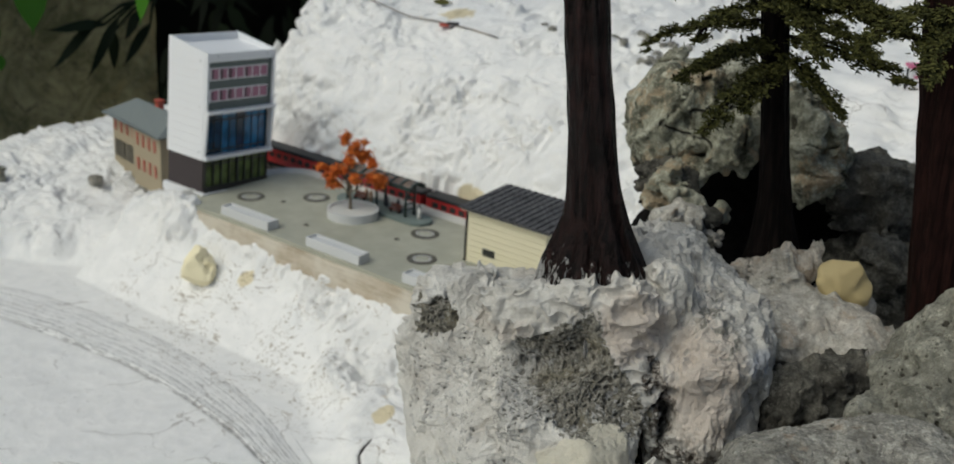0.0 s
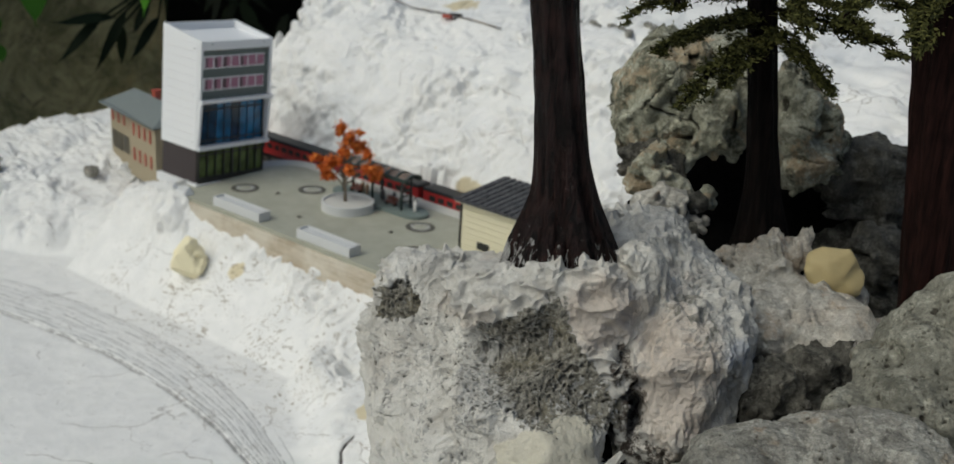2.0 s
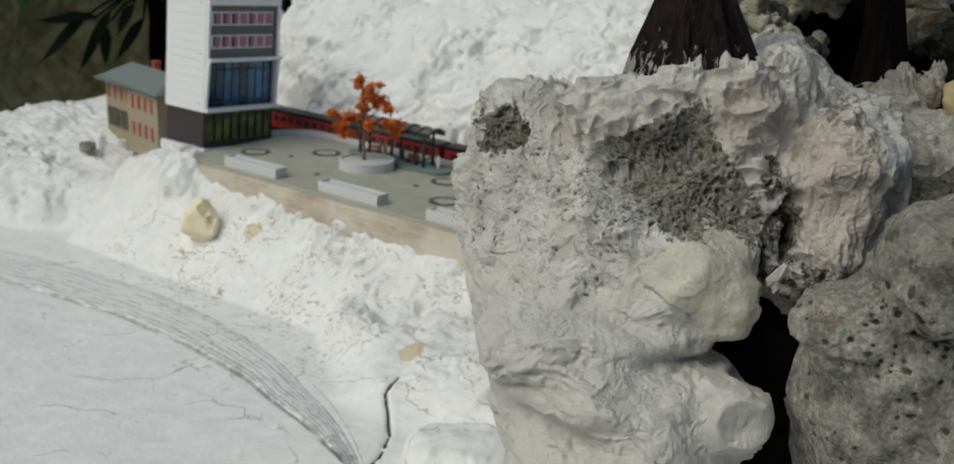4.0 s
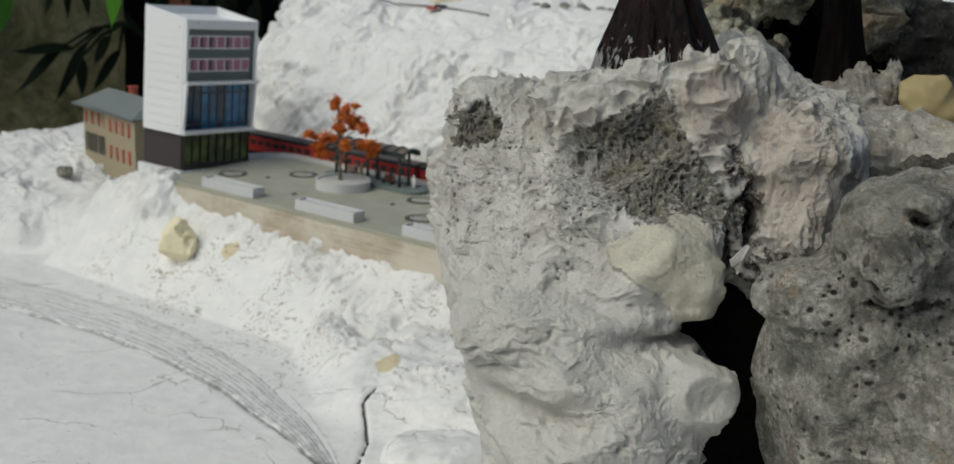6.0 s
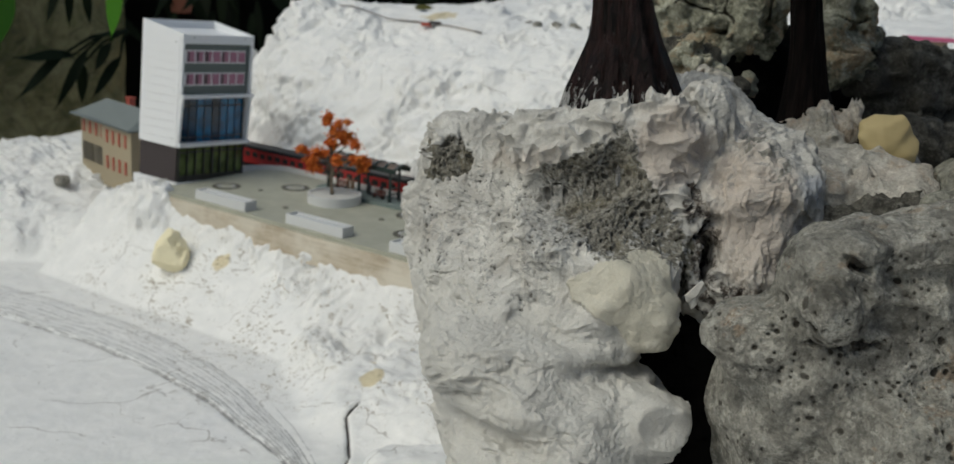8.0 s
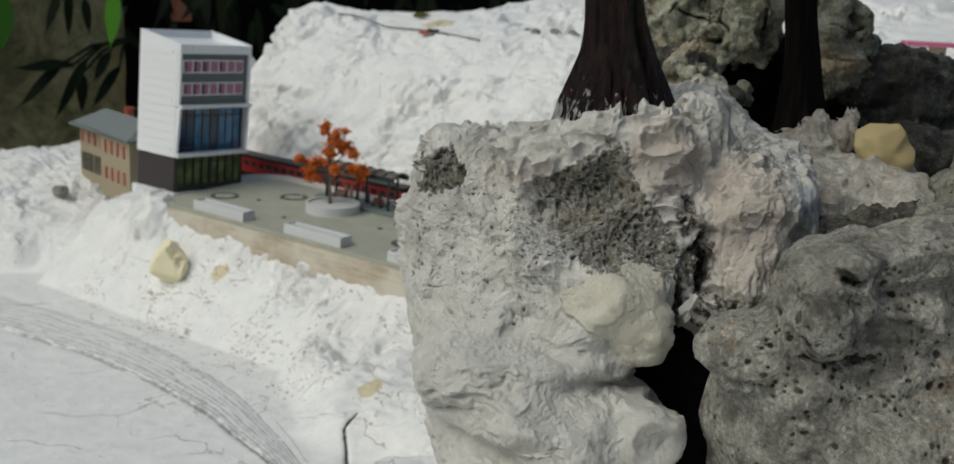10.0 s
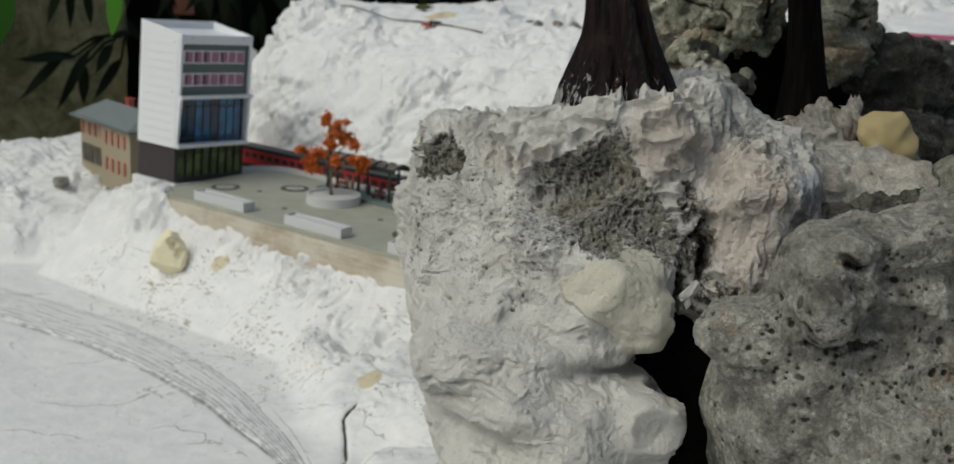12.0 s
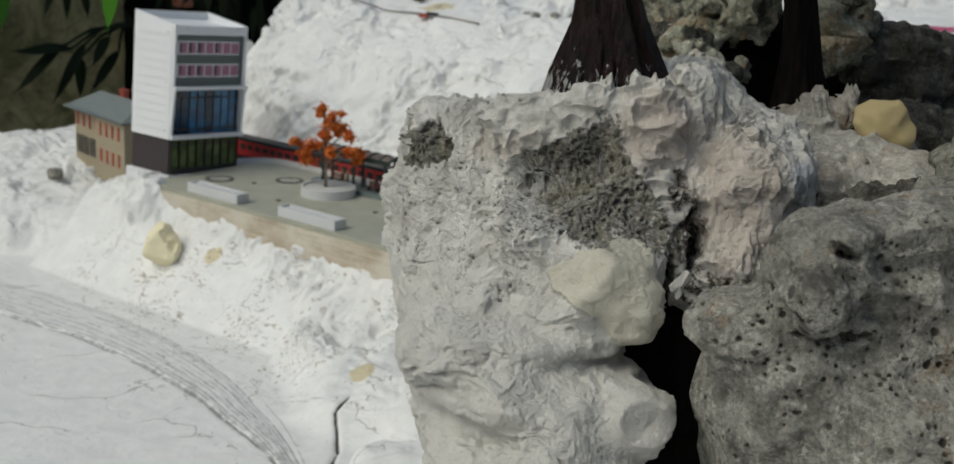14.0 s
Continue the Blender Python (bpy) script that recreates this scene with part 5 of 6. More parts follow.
def paste_relief(p):
    """Brushed, whipped and torn paste over porous stone: relief in metres, and what shows where."""
    U, W, Z = p[:, 0] * 1000, p[:, 1] * 1000, p[:, 2] * 1000
    warp = np.stack([fbm(p / 0.012 + 30 * k, 3, 200 + k) for k in range(3)], 1) * 0.0022
    q = p + warp
    rag = 1.8 * fbm(p / 0.006, 4, 210, 0.65) + 0.5 * fbm(p / 0.0012, 2, 215)

    def patch(pts, soft=1.0, k=1.0):
        return ramp(-soft, soft, outline_depth(U, Z, pts) + k * rag)

    def oval(cu, cz, ru, rz, tilt=0):
        c, t = math.cos(radians(tilt)), math.sin(radians(tilt))
        a, b = (U - cu) * c + (Z - cz) * t, (Z - cz) * c - (U - cu) * t
        return np.sqrt((a / ru) ** 2 + (b / rz) ** 2)

    hollow, corner, greytop = patch(HOLLOW, 0.9), patch(CORNER, 0.7, 0.8), patch(GREY_TOP, 0.8, 1.2)
    cream = ramp(-0.5, 0.7, outline_depth(U, Z, CREAM_FLAP) + 0.45 * rag)
    low = ramp(113, 103, Z + 0.10 * U) * (1 - cream)
    lobe = ramp(27, 34, U + 0.2 * (Z - 140))
    scoop = oval(10, 80, 8.5, 6.5, -15)
    bend = 0.28 * fbm(p / 0.007, 3, 217)
    bowl, fold = oval(13, 168.5, 10.5, 5.0, 4) + bend, oval(12, 158, 12, 5.0, -12) + 1.5 * bend
    knob = ramp(1.35, 0.8, oval(11, 83, 13, 12))
    calm = 1 - 0.82 * np.maximum(cream, knob)
    # whipped paste: soft swells with sharp torn crests
    swell = fbm(q / 0.020, 3, 220)
    crest = 1 - np.abs(vnoise(q / 0.009, 223))
    crest2 = 1 - np.abs(vnoise(q / 0.0045 + 3, 225))
    drape = q * np.array([1, 1, 0.33], np.float32)
    runs = 1 - np.abs(vnoise(drape / 0.0062, 227))
    runs2 = fbm(drape / 0.0028, 3, 228)
    upper = (1 - low) * (1 - hollow) * (1 - cream)
    active = ramp(-0.25, 0.35, fbm(p / 0.02, 2, 231))
    d = 0.9 * swell * calm
    d += upper * (0.55 + active) * ((1 - lobe) * (1.6 * crest ** 4 + 1.5 * crest2 ** 3 * (0.3 + active) + 0.5 * fbm(q / 0.0035, 2, 229)) + lobe * (1.5 * runs ** 2 + 1.0 * runs2 + 0.3 * crest ** 3) - 0.8)
    # lower part: smeared sideways, with short overhung creases
    flat = q * np.array([0.42, 0.42, 1.25], np.float32)
    lay = fbm(flat / 0.0085, 3, 233)
    tear = np.abs(vnoise(flat / 0.0052, 235))
    torn = ramp(-0.08, 0.32, fbm(p * np.array([0.6, 0.6, 1.0], np.float32) / 0.012, 2, 238))
    d += low * (1 - 0.8 * knob) * (1.2 * lay + torn * (0.5 - 1.2 * ramp(0.20, 0.0, tear) + 1.0 * fbm(flat / 0.0022, 2, 239)))
    for cu, cz, ru, rz, h in ((-69, 98, 5, 4, 1.6), (-58, 91, 6, 4.5, 2.6), (-58, 84, 5, 3, -2.6), (-76, 128, 4, 6, 2.5), (-40, 72, 13, 2.6, -2.6), (-62, 134, 9, 4, 1.2)):
        d += h * np.exp(-oval(cu, cz, ru, rz) ** 2)
    # the bare hollow and the cream flap below it
    dep = np.clip(outline_depth(U, Z, HOLLOW) + 0.5 * rag, 0, 7)
    d -= 0.42 * dep * hollow
    d += hollow * (0.55 * fbm(q / 0.0032, 3, 241, 0.6) + 0.5 * (1 - np.abs(vnoise(q / 0.006, 243))))
    d -= corner * 1.3 - corner * 0.6 * fbm(q / 0.003, 3, 245)
    face = 1 - np.abs(vnoise(p / 0.011 + 5, 247)) + 0.4 * np.abs(vnoise(p / 0.0055, 248))
    d += cream * (0.2 + 1.3 * face + 0.12 * fbm(q / 0.003, 2, 249))
    d += 1.0 * cream * ramp(119, 108, Z) * ramp(98, 101, Z)
    d -= 2.2 * (1 - ramp(0.2, 1.0, scoop)) + 0.5 * knob * (1 - np.abs(vnoise(q / 0.008, 251)))
    d += 0.9 * np.exp(-((scoop - 1.1) / 0.16) ** 2)
    # bowl and folds of pinkish paste below the tree
    d += -2.2 * (1 - ramp(0.25, 1.0, bowl)) + 1.1 * np.exp(-((bowl - 1.02) / 0.13) ** 2) * ramp(-0.4, 0.4, vnoise(p / 0.01, 253) + 0.5)
    d += -1.2 * (1 - ramp(0.3, 1.0, fold)) + 0.7 * np.exp(-((fold - 1.0) / 0.12) ** 2) * ramp(164, 158, Z)
    d += 0.26 * fbm(q / 0.0016, 3, 255, 0.6) * (0.35 + 0.65 * calm)
    # pores, cut in and kept as a mask for the shade painted inside
    veil = ramp(1.2, 0.7, oval(-48, 127, 27, 20) + 0.16 * rag) * ramp(0.02, 0.30, fbm(q * np.array([0.7, 0.7, 1.3], np.float32) / 0.0022, 4, 257, 0.75) + 0.35 * fbm(p / 0.011, 2, 259))
    side = ramp(1.2, 0.8, oval(-71, 118, 4.5, 18) + 0.14 * rag) * ramp(-0.1, 0.2, fbm(p / 0.005, 3, 261))
    under = ramp(1.1, 0.8, oval(-33, 112, 8, 2.6) + 0.12 * rag)
    pit = np.zeros(len(p), np.float32)
    coarse = ramp(-0.05, 0.3, fbm(p / 0.010, 2, 263) + 0.4 * ramp(1.3, 0.5, oval(-6, 147, 16, 11)))
    for mask, size, share, seed in ((hollow * coarse, 0.0025, 0.55, 1), (hollow, 0.0015, 0.5, 2), (corner, 0.0026, 0.6, 3), (corner, 0.0015, 0.4, 4), (np.maximum(veil, np.maximum(side, under)), 0.0016, 0.30, 5), (side, 0.0028, 0.5, 6), (upper, 0.0045, 0.02, 7)):
        k = np.flatnonzero(mask > 0.05)
        pit[k] = np.maximum(pit[k], pores(p[k] + 0.35 * warp[k], size, share, seed) * mask[k] * min(1.0, size / 0.0022))
    d -= 1.25 * pit
    # what shows where
    streak = ramp(0.30, 0.55, fbm(q / 0.0022, 3, 267, 0.65))
    bare = np.maximum(hollow * (0.52 + 0.48 * ramp(-34, -12, U + 0.35 * (Z - 140) + 3 * rag)) * (1 - 0.45 * streak * ramp(150, 130, Z - 0.8 * U)), np.maximum(corner, 0.8 * greytop * ramp(-0.2, 0.1, fbm(q / 0.003, 3, 269))))
    bare = np.maximum(bare, np.maximum(0.58 * veil, np.maximum(0.5 * side, 0.5 * under)))
    grime = (1 + lobe) * upper * ramp(0.15, 0.5, fbm(q * np.array([1, 1, 0.5], np.float32) / 0.006, 4, 271, 0.65)) * 0.24
    stain = np.maximum(ramp(1.25, 0.7, oval(48, 160, 9, 7.5, -30) + 0.12 * rag), ramp(1.2, 0.7, oval(60, 138, 11, 14) + 0.2 * rag) * 0.7) * ramp(-0.25, 0.25, fbm(drape / 0.0035, 3, 273))
    bare = np.maximum(bare, np.maximum(grime, 0.75 * stain))
    warm = np.maximum(ramp(1.3, 0.6, oval(13, 161, 16, 14) + 0.08 * rag), np.maximum(ramp(1.3, 0.6, oval(42, 141, 17, 24) + 0.1 * rag), 0.5 * ramp(1.2, 0.6, oval(-38, 152, 14, 5, 25) + 0.15 * rag)))
    # seam and hole darkened for shade, burnt brown below the lobe
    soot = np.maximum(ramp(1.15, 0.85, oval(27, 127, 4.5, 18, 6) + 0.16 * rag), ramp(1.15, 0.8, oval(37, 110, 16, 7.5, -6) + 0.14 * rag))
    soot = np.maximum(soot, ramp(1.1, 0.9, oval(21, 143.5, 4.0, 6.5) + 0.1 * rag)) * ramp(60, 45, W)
    cool = ramp(1.2, 0.7, oval(64, 149, 7.5, 5.5, -25) + 0.1 * rag)
    wet = ramp(0.0, 0.35, fbm(p / 0.008, 2, 275)) * np.maximum(ramp(1.3, 0.7, oval(45, 172, 26, 9, -30)), 0.6 * ramp(1.2, 0.8, oval(12, 166, 20, 10)))
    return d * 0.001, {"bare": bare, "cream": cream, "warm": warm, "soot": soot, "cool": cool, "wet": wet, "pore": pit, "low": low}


rock_a = sculpt("tufa_rock", [((-0.0194, 0.0662, 0.1086), (0.0604, 0.0537, 0.0505)), ((-0.0216, 0.0447, 0.0344), (0.0376, 0.0559, 0.0602)), ((-0.026, 0.0254, 0.0817), (0.0365, 0.043, 0.0387)),
                              ((-0.0108, 0.0249, 0.1204), (0.0333, 0.0365, 0.0333)), ((-0.0065, -0.0010, 0.1120), (0.0228, 0.0215, 0.0195), -4), ((-0.0227, -0.0047, 0.0581), (0.0367, 0.0473, 0.0344)),
                              ((0.0064, -0.0199, 0.0774), (0.0155, 0.0226, 0.015), -12), ((-0.0290, -0.0049, 0.0946), (0.0345, 0.0248, 0.0085), 2), ((-0.0262, -0.0102, 0.0839), (0.0355, 0.0291, 0.0091), -3),
                              ((-0.0580, 0.0641, 0.132), (0.0200, 0.0236, 0.0300)), ((0.0408, 0.0565, 0.1355), (0.0366, 0.0484, 0.0323)), ((0.015, 0.0727, 0.1575), (0.0387, 0.0323, 0.0199), 13),
                              ((0.0640, 0.0759, 0.1161), (0.0205, 0.0323, 0.0279)), ((0.015, 0.092, 0.0151), (0.0537, 0.043, 0.0967)), ((-0.004, 0.0400, 0.1500), (0.034, 0.0270, 0.0225), 6),
                              ((0.010, 0.0330, 0.1570), (0.018, 0.0190, 0.0150)), ((0.0440, 0.0400, 0.1180), (0.0300, 0.0330, 0.0270)),
                              ((0.0470, 0.0340, 0.1090), (0.0230, 0.0270, 0.0190)), ((-0.0100, -0.0030, 0.1005), (0.0185, 0.0200, 0.0110), -4), ((0.0045, -0.0040, 0.1045), (0.0100, 0.0160, 0.0100)), ((-0.0215, -0.0120, 0.0720), (0.0345, 0.0260, 0.0230)),
                              ((-0.0070, 0.0250, 0.1670), (0.0070, 0.0070, 0.0115), 10), ((-0.0190, 0.0290, 0.1610), (0.0085, 0.0075, 0.0085), -15), ((0.0100, 0.0250, 0.1680), (0.0090, 0.0085, 0.0110), -8),
                              ((0.0290, 0.0350, 0.1730), (0.0100, 0.0100, 0.0120), 20), ((-0.0340, 0.0340, 0.1590), (0.0100, 0.0090, 0.0085), 15)],
                [((-0.0087, -0.0307, 0.1420), (0.0226, 0.0290, 0.0124), 8), ((0.0207, -0.004, 0.1437), (0.0040, 0.0256, 0.0062)), ((0.0255, -0.0007, 0.1355), (0.0032, 0.0276, 0.0070), -40), ((0.0278, 0.0014, 0.1247), (0.0040, 0.0276, 0.0110)),
                 ((0.0195, -0.0391, 0.1075), (0.0042, 0.086, 0.0180)), ((0.0196, -0.0391, 0.0910), (0.0140, 0.0365, 0.0038), -10), ((0.0201, -0.0047, 0.0871), (0.013, 0.0323, 0.0054)), ((0.044, -0.0262, 0.0721), (0.0134, 0.0752, 0.0323)),
                 ((0.0378, 0.0019, 0.0960), (0.013, 0.0236, 0.0050))],
                (-0.100, -0.070, -0.090), (0.105, 0.140, 0.197), 0.00138,
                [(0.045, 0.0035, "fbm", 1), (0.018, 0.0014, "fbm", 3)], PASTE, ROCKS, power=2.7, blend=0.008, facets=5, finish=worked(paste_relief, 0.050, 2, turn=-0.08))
tagged(rock_a, "tufa rock brushed with white and cream paste, grey hollows", "rock")
shard = bmesh.new()
edge = [(0.0160, 0.1180), (0.0188, 0.1207), (0.0214, 0.1231), (0.0222, 0.1226), (0.0236, 0.1203), (0.0213, 0.1177), (0.0204, 0.1150), (0.0190, 0.1132), (0.0180, 0.1155), (0.0166, 0.1163)]
front = [shard.verts.new((u, -0.0165 + 0.25 * (u - 0.016) + 0.0006 * (k % 3), z)) for k, (u, z) in enumerate(edge)]
back = [shard.verts.new((u * 0.97 + 0.0006, -0.0150 + 0.25 * (u - 0.016), z * 0.99 + 0.0012)) for u, z in edge]
hub = shard.verts.new((0.0196, -0.0162, 0.1180))
for k in range(len(edge)):
    j = (k + 1) % len(edge)
    shard.faces.new((front[k], front[j], hub)), shard.faces.new((front[j], front[k], back[k], back[j]))
shard.faces.new(back[::-1])
bmesh.ops.recalc_face_normals(shard, faces=shard.faces[:])
part("paste_flake", shard, PASTE, rock_a, "loose pale paste flake over the dark gap")


def tufa_relief(p):
    """Weathered tufa: nodules, hollows under them, and pores in drifts."""
    U, Z = p[:, 0] * 1000, p[:, 2] * 1000
    warp = np.stack([fbm(p / 0.012 + 30 * k, 3, 300 + k) for k in range(3)], 1) * 0.0022
    q = p + warp
    bend = 0.22 * fbm(p / 0.008, 3, 305)

    def oval(cu, cz, ru, rz, tilt=0):
        c, t = math.cos(radians(tilt)), math.sin(radians(tilt))
        a, b = (U - cu) * c + (Z - cz) * t, (Z - cz) * c - (U - cu) * t
        return np.sqrt((a / ru) ** 2 + (b / rz) ** 2) + bend

    d = 1.4 * fbm(q / 0.020, 3, 310) + 0.7 * (1 - np.abs(vnoise(q / 0.009, 313))) + 0.45 * fbm(q / 0.0042, 3, 315, 0.6) + 0.22 * fbm(q / 0.0015, 2, 318)
    nodule = oval(49, 131, 9.5, 8.5)
    d += 3.2 * ramp(1.15, 0.55, nodule) - 1.0 * np.exp(-((nodule - 1.2) / 0.12) ** 2)
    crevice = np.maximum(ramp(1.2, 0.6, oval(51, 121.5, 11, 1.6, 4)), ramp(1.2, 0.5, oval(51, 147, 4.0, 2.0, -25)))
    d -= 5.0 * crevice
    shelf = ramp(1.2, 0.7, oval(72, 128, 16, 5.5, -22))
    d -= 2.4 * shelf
    d -= 1.0 * ramp(1.2, 0.6, oval(31, 110, 7, 2.0, -12)) + 1.6 * ramp(1.2, 0.6, oval(34, 99, 2.0, 8, 18))
    d += 2.2 * np.exp(-oval(43, 143, 4, 5) ** 2) + 1.6 * np.exp(-oval(58, 138, 3, 3) ** 2) + 1.4 * np.exp(-oval(62, 133, 2.5, 2.5) ** 2)
    drift = ramp(0.0, 0.35, fbm(p / 0.016, 3, 320) + 0.5 * ramp(1.3, 0.4, oval(56, 120, 20, 8)))
    pit = np.zeros(len(p), np.float32)
    for mask, size, share, seed in ((drift, 0.0025, 0.14, 11), (drift, 0.0016, 0.22, 12), (ramp(1.2, 0.8, oval(57, 119, 16, 5)), 0.0030, 0.3, 13), (0.7 + 0 * drift, 0.0024, 0.06, 14)):
        k = np.flatnonzero(mask > 0.05)
        pit[k] = np.maximum(pit[k], pores(p[k] + 0.35 * warp[k], size, share, seed) * mask[k] * min(1.0, size / 0.0022))
    d -= 1.2 * pit
    # darker tone in the shelf hollow, round the crevice and in random drifts
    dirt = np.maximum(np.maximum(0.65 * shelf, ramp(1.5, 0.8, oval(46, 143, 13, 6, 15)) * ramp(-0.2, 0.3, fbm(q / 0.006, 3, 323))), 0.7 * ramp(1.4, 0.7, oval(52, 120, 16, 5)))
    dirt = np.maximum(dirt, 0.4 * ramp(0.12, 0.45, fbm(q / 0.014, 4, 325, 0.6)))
    # pores and crevices together mask the painted inner shade
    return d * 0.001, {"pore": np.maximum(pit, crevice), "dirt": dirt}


def boulder_relief(p):
    """Broken stone: flat facets, cracks between them and a granular skin."""
    warp = np.stack([fbm(p / 0.02 + 30 * k, 2, 340 + k) for k in range(3)], 1) * 0.004
    q = p + warp
    crack = np.abs(vnoise(q / 0.014, 350)) + 0.5 * ramp(0.1, -0.3, fbm(p / 0.02, 2, 351))
    d = 1.2 * fbm(q / 0.014, 2, 353) + 0.3 * fbm(q / 0.0045, 3, 355, 0.6) - 2.4 * ramp(0.13, 0.0, crack) + 0.15 * fbm(q / 0.0018, 2, 357)
    return d * 0.001, {"dirt": ramp(0.15, 0.5, fbm(q / 0.011, 4, 359, 0.65)), "pore": ramp(0.10, 0.0, crack)}


rock_b = sculpt("grey_rock", [((0.051, -0.022, 0.080), (0.024, 0.035, 0.040)), ((0.080, -0.034, 0.096), (0.036, 0.040, 0.046)), ((0.0490, -0.056, 0.1375), (0.0125, 0.018, 0.0155)), ((0.080, -0.02, 0.0), (0.044, 0.05, 0.07)),
                              ((0.074, -0.055, 0.1495), (0.032, 0.016, 0.0068), 11), ((0.072, -0.054, 0.132), (0.016, 0.018, 0.010), 15), ((0.056, -0.038, 0.114), (0.022, 0.026, 0.014)),
                              ((0.0325, -0.048, 0.1205), (0.015, 0.012, 0.0062), 6), ((0.085, -0.066, 0.080), (0.03, 0.017, 0.034)), ((0.041, -0.046, 0.1085), (0.0165, 0.0165, 0.0125))],
                [((0.0545, -0.080, 0.1450), (0.0022, 0.020, 0.0017), 10), ((0.0535, -0.082, 0.1200), (0.007, 0.014, 0.0015), 10), ((0.064, -0.084, 0.1225), (0.0022, 0.014, 0.0011))],
                (-0.005, -0.105, -0.072), (0.14, 0.05, 0.18), 0.00100,
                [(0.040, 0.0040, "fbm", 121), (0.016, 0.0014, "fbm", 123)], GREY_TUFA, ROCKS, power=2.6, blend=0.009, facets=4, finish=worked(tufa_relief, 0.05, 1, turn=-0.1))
tagged(rock_b, "grey pitted tufa rock with dark holes", "rock")
# added filler lump: its near-black colour paints the shade of the gap
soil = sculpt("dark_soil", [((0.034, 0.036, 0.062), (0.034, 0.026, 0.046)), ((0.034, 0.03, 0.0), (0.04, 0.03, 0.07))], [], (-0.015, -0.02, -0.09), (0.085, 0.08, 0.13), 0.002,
              [(0.02, 0.003, "fbm", 29), (0.007, 0.002, "ridge", 30)], GAP_SHADE, ROCKS)
tagged(soil, "near-black filler lump, the rock gap's shade put into its colour", "soil")
rock_c = sculpt("grey_rock", [((0.124, -0.012, 0.164), (0.026, 0.024, 0.020), 27), ((0.104, -0.016, 0.159), (0.010, 0.012, 0.010)), ((0.093, -0.028, 0.1525), (0.0100, 0.010, 0.0080), 20), ((0.100, -0.034, 0.1450), (0.012, 0.010, 0.0085), 10), ((0.116, -0.026, 0.156), (0.018, 0.016, 0.014)),
                              ((0.136, -0.012, 0.184), (0.022, 0.020, 0.016), 35), ((0.13, -0.012, 0.08), (0.04, 0.03, 0.085))],
                [((0.111, -0.047, 0.1535), (0.007, 0.012, 0.0030), 15), ((0.103, -0.048, 0.1455), (0.005, 0.012, 0.0026))], (0.06, -0.075, 0.0), (0.18, 0.04, 0.225), 0.0014,
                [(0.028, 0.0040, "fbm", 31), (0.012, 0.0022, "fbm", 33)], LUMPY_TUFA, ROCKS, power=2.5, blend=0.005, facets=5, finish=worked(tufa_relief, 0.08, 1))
tagged(rock_c, "pale grey lumpy tufa rock", "rock")
ledge = sculpt("plaster_ledge", [((0.092, 0.078, 0.130), (0.040, 0.036, 0.026)), ((0.09, 0.08, 0.04), (0.05, 0.045, 0.08)), ((0.060, 0.095, 0.132), (0.025, 0.025, 0.02)), ((0.088, 0.100, 0.154), (0.014, 0.012, 0.010))],
               [], (0.0, 0.02, -0.07), (0.160, 0.150, 0.190), 0.0018,
               [(0.025, 0.0042, "fbm", 41), (0.010, 0.002, "fbm", 43), (0.006, -0.0014, "billow", 45)], DIRTY_PASTE, ROCKS)
tagged(ledge, "paste-covered rock ledge under the second tree", "rock")
sculpt("paste_tuft", [((0.092, 0.101, 0.157), (0.012, 0.008, 0.0085)), ((0.090, 0.098, 0.162), (0.0065, 0.005, 0.008), 12), ((0.101, 0.099, 0.162), (0.004, 0.004, 0.0085), -20), ((0.083, 0.097, 0.155), (0.008, 0.006, 0.005), 30)], [], (0.06, 0.075, 0.14), (0.125, 0.125, 0.185), 0.0008,
       [(0.008, 0.0020, "drape", 47), (0.004, 0.0016, "drape", 48), (0.003, 0.0006, "fbm", 49)], DIRTY_PASTE, pose(0, 0, 0), power=2.2, blend=0.003, parent=ledge, label="ragged streaked paste tuft")
strip = sculpt("dark_stone", [((0.080, 0.030, 0.128), (0.016, 0.014, 0.012), 14), ((0.099, 0.038, 0.132), (0.018, 0.014, 0.013), 12), ((0.090, 0.034, 0.110), (0.024, 0.014, 0.02))], [], (0.045, 0.0, 0.08), (0.13, 0.07, 0.17), 0.0012,
               [(0.012, 0.0025, "drape", 141), (0.005, 0.0016, "ridge", 143)], DARK_STONE, ROCKS, power=2.4, blend=0.004, facets=3)
tagged(strip, "dark porous stone wedged below the paste ledge", "stone")
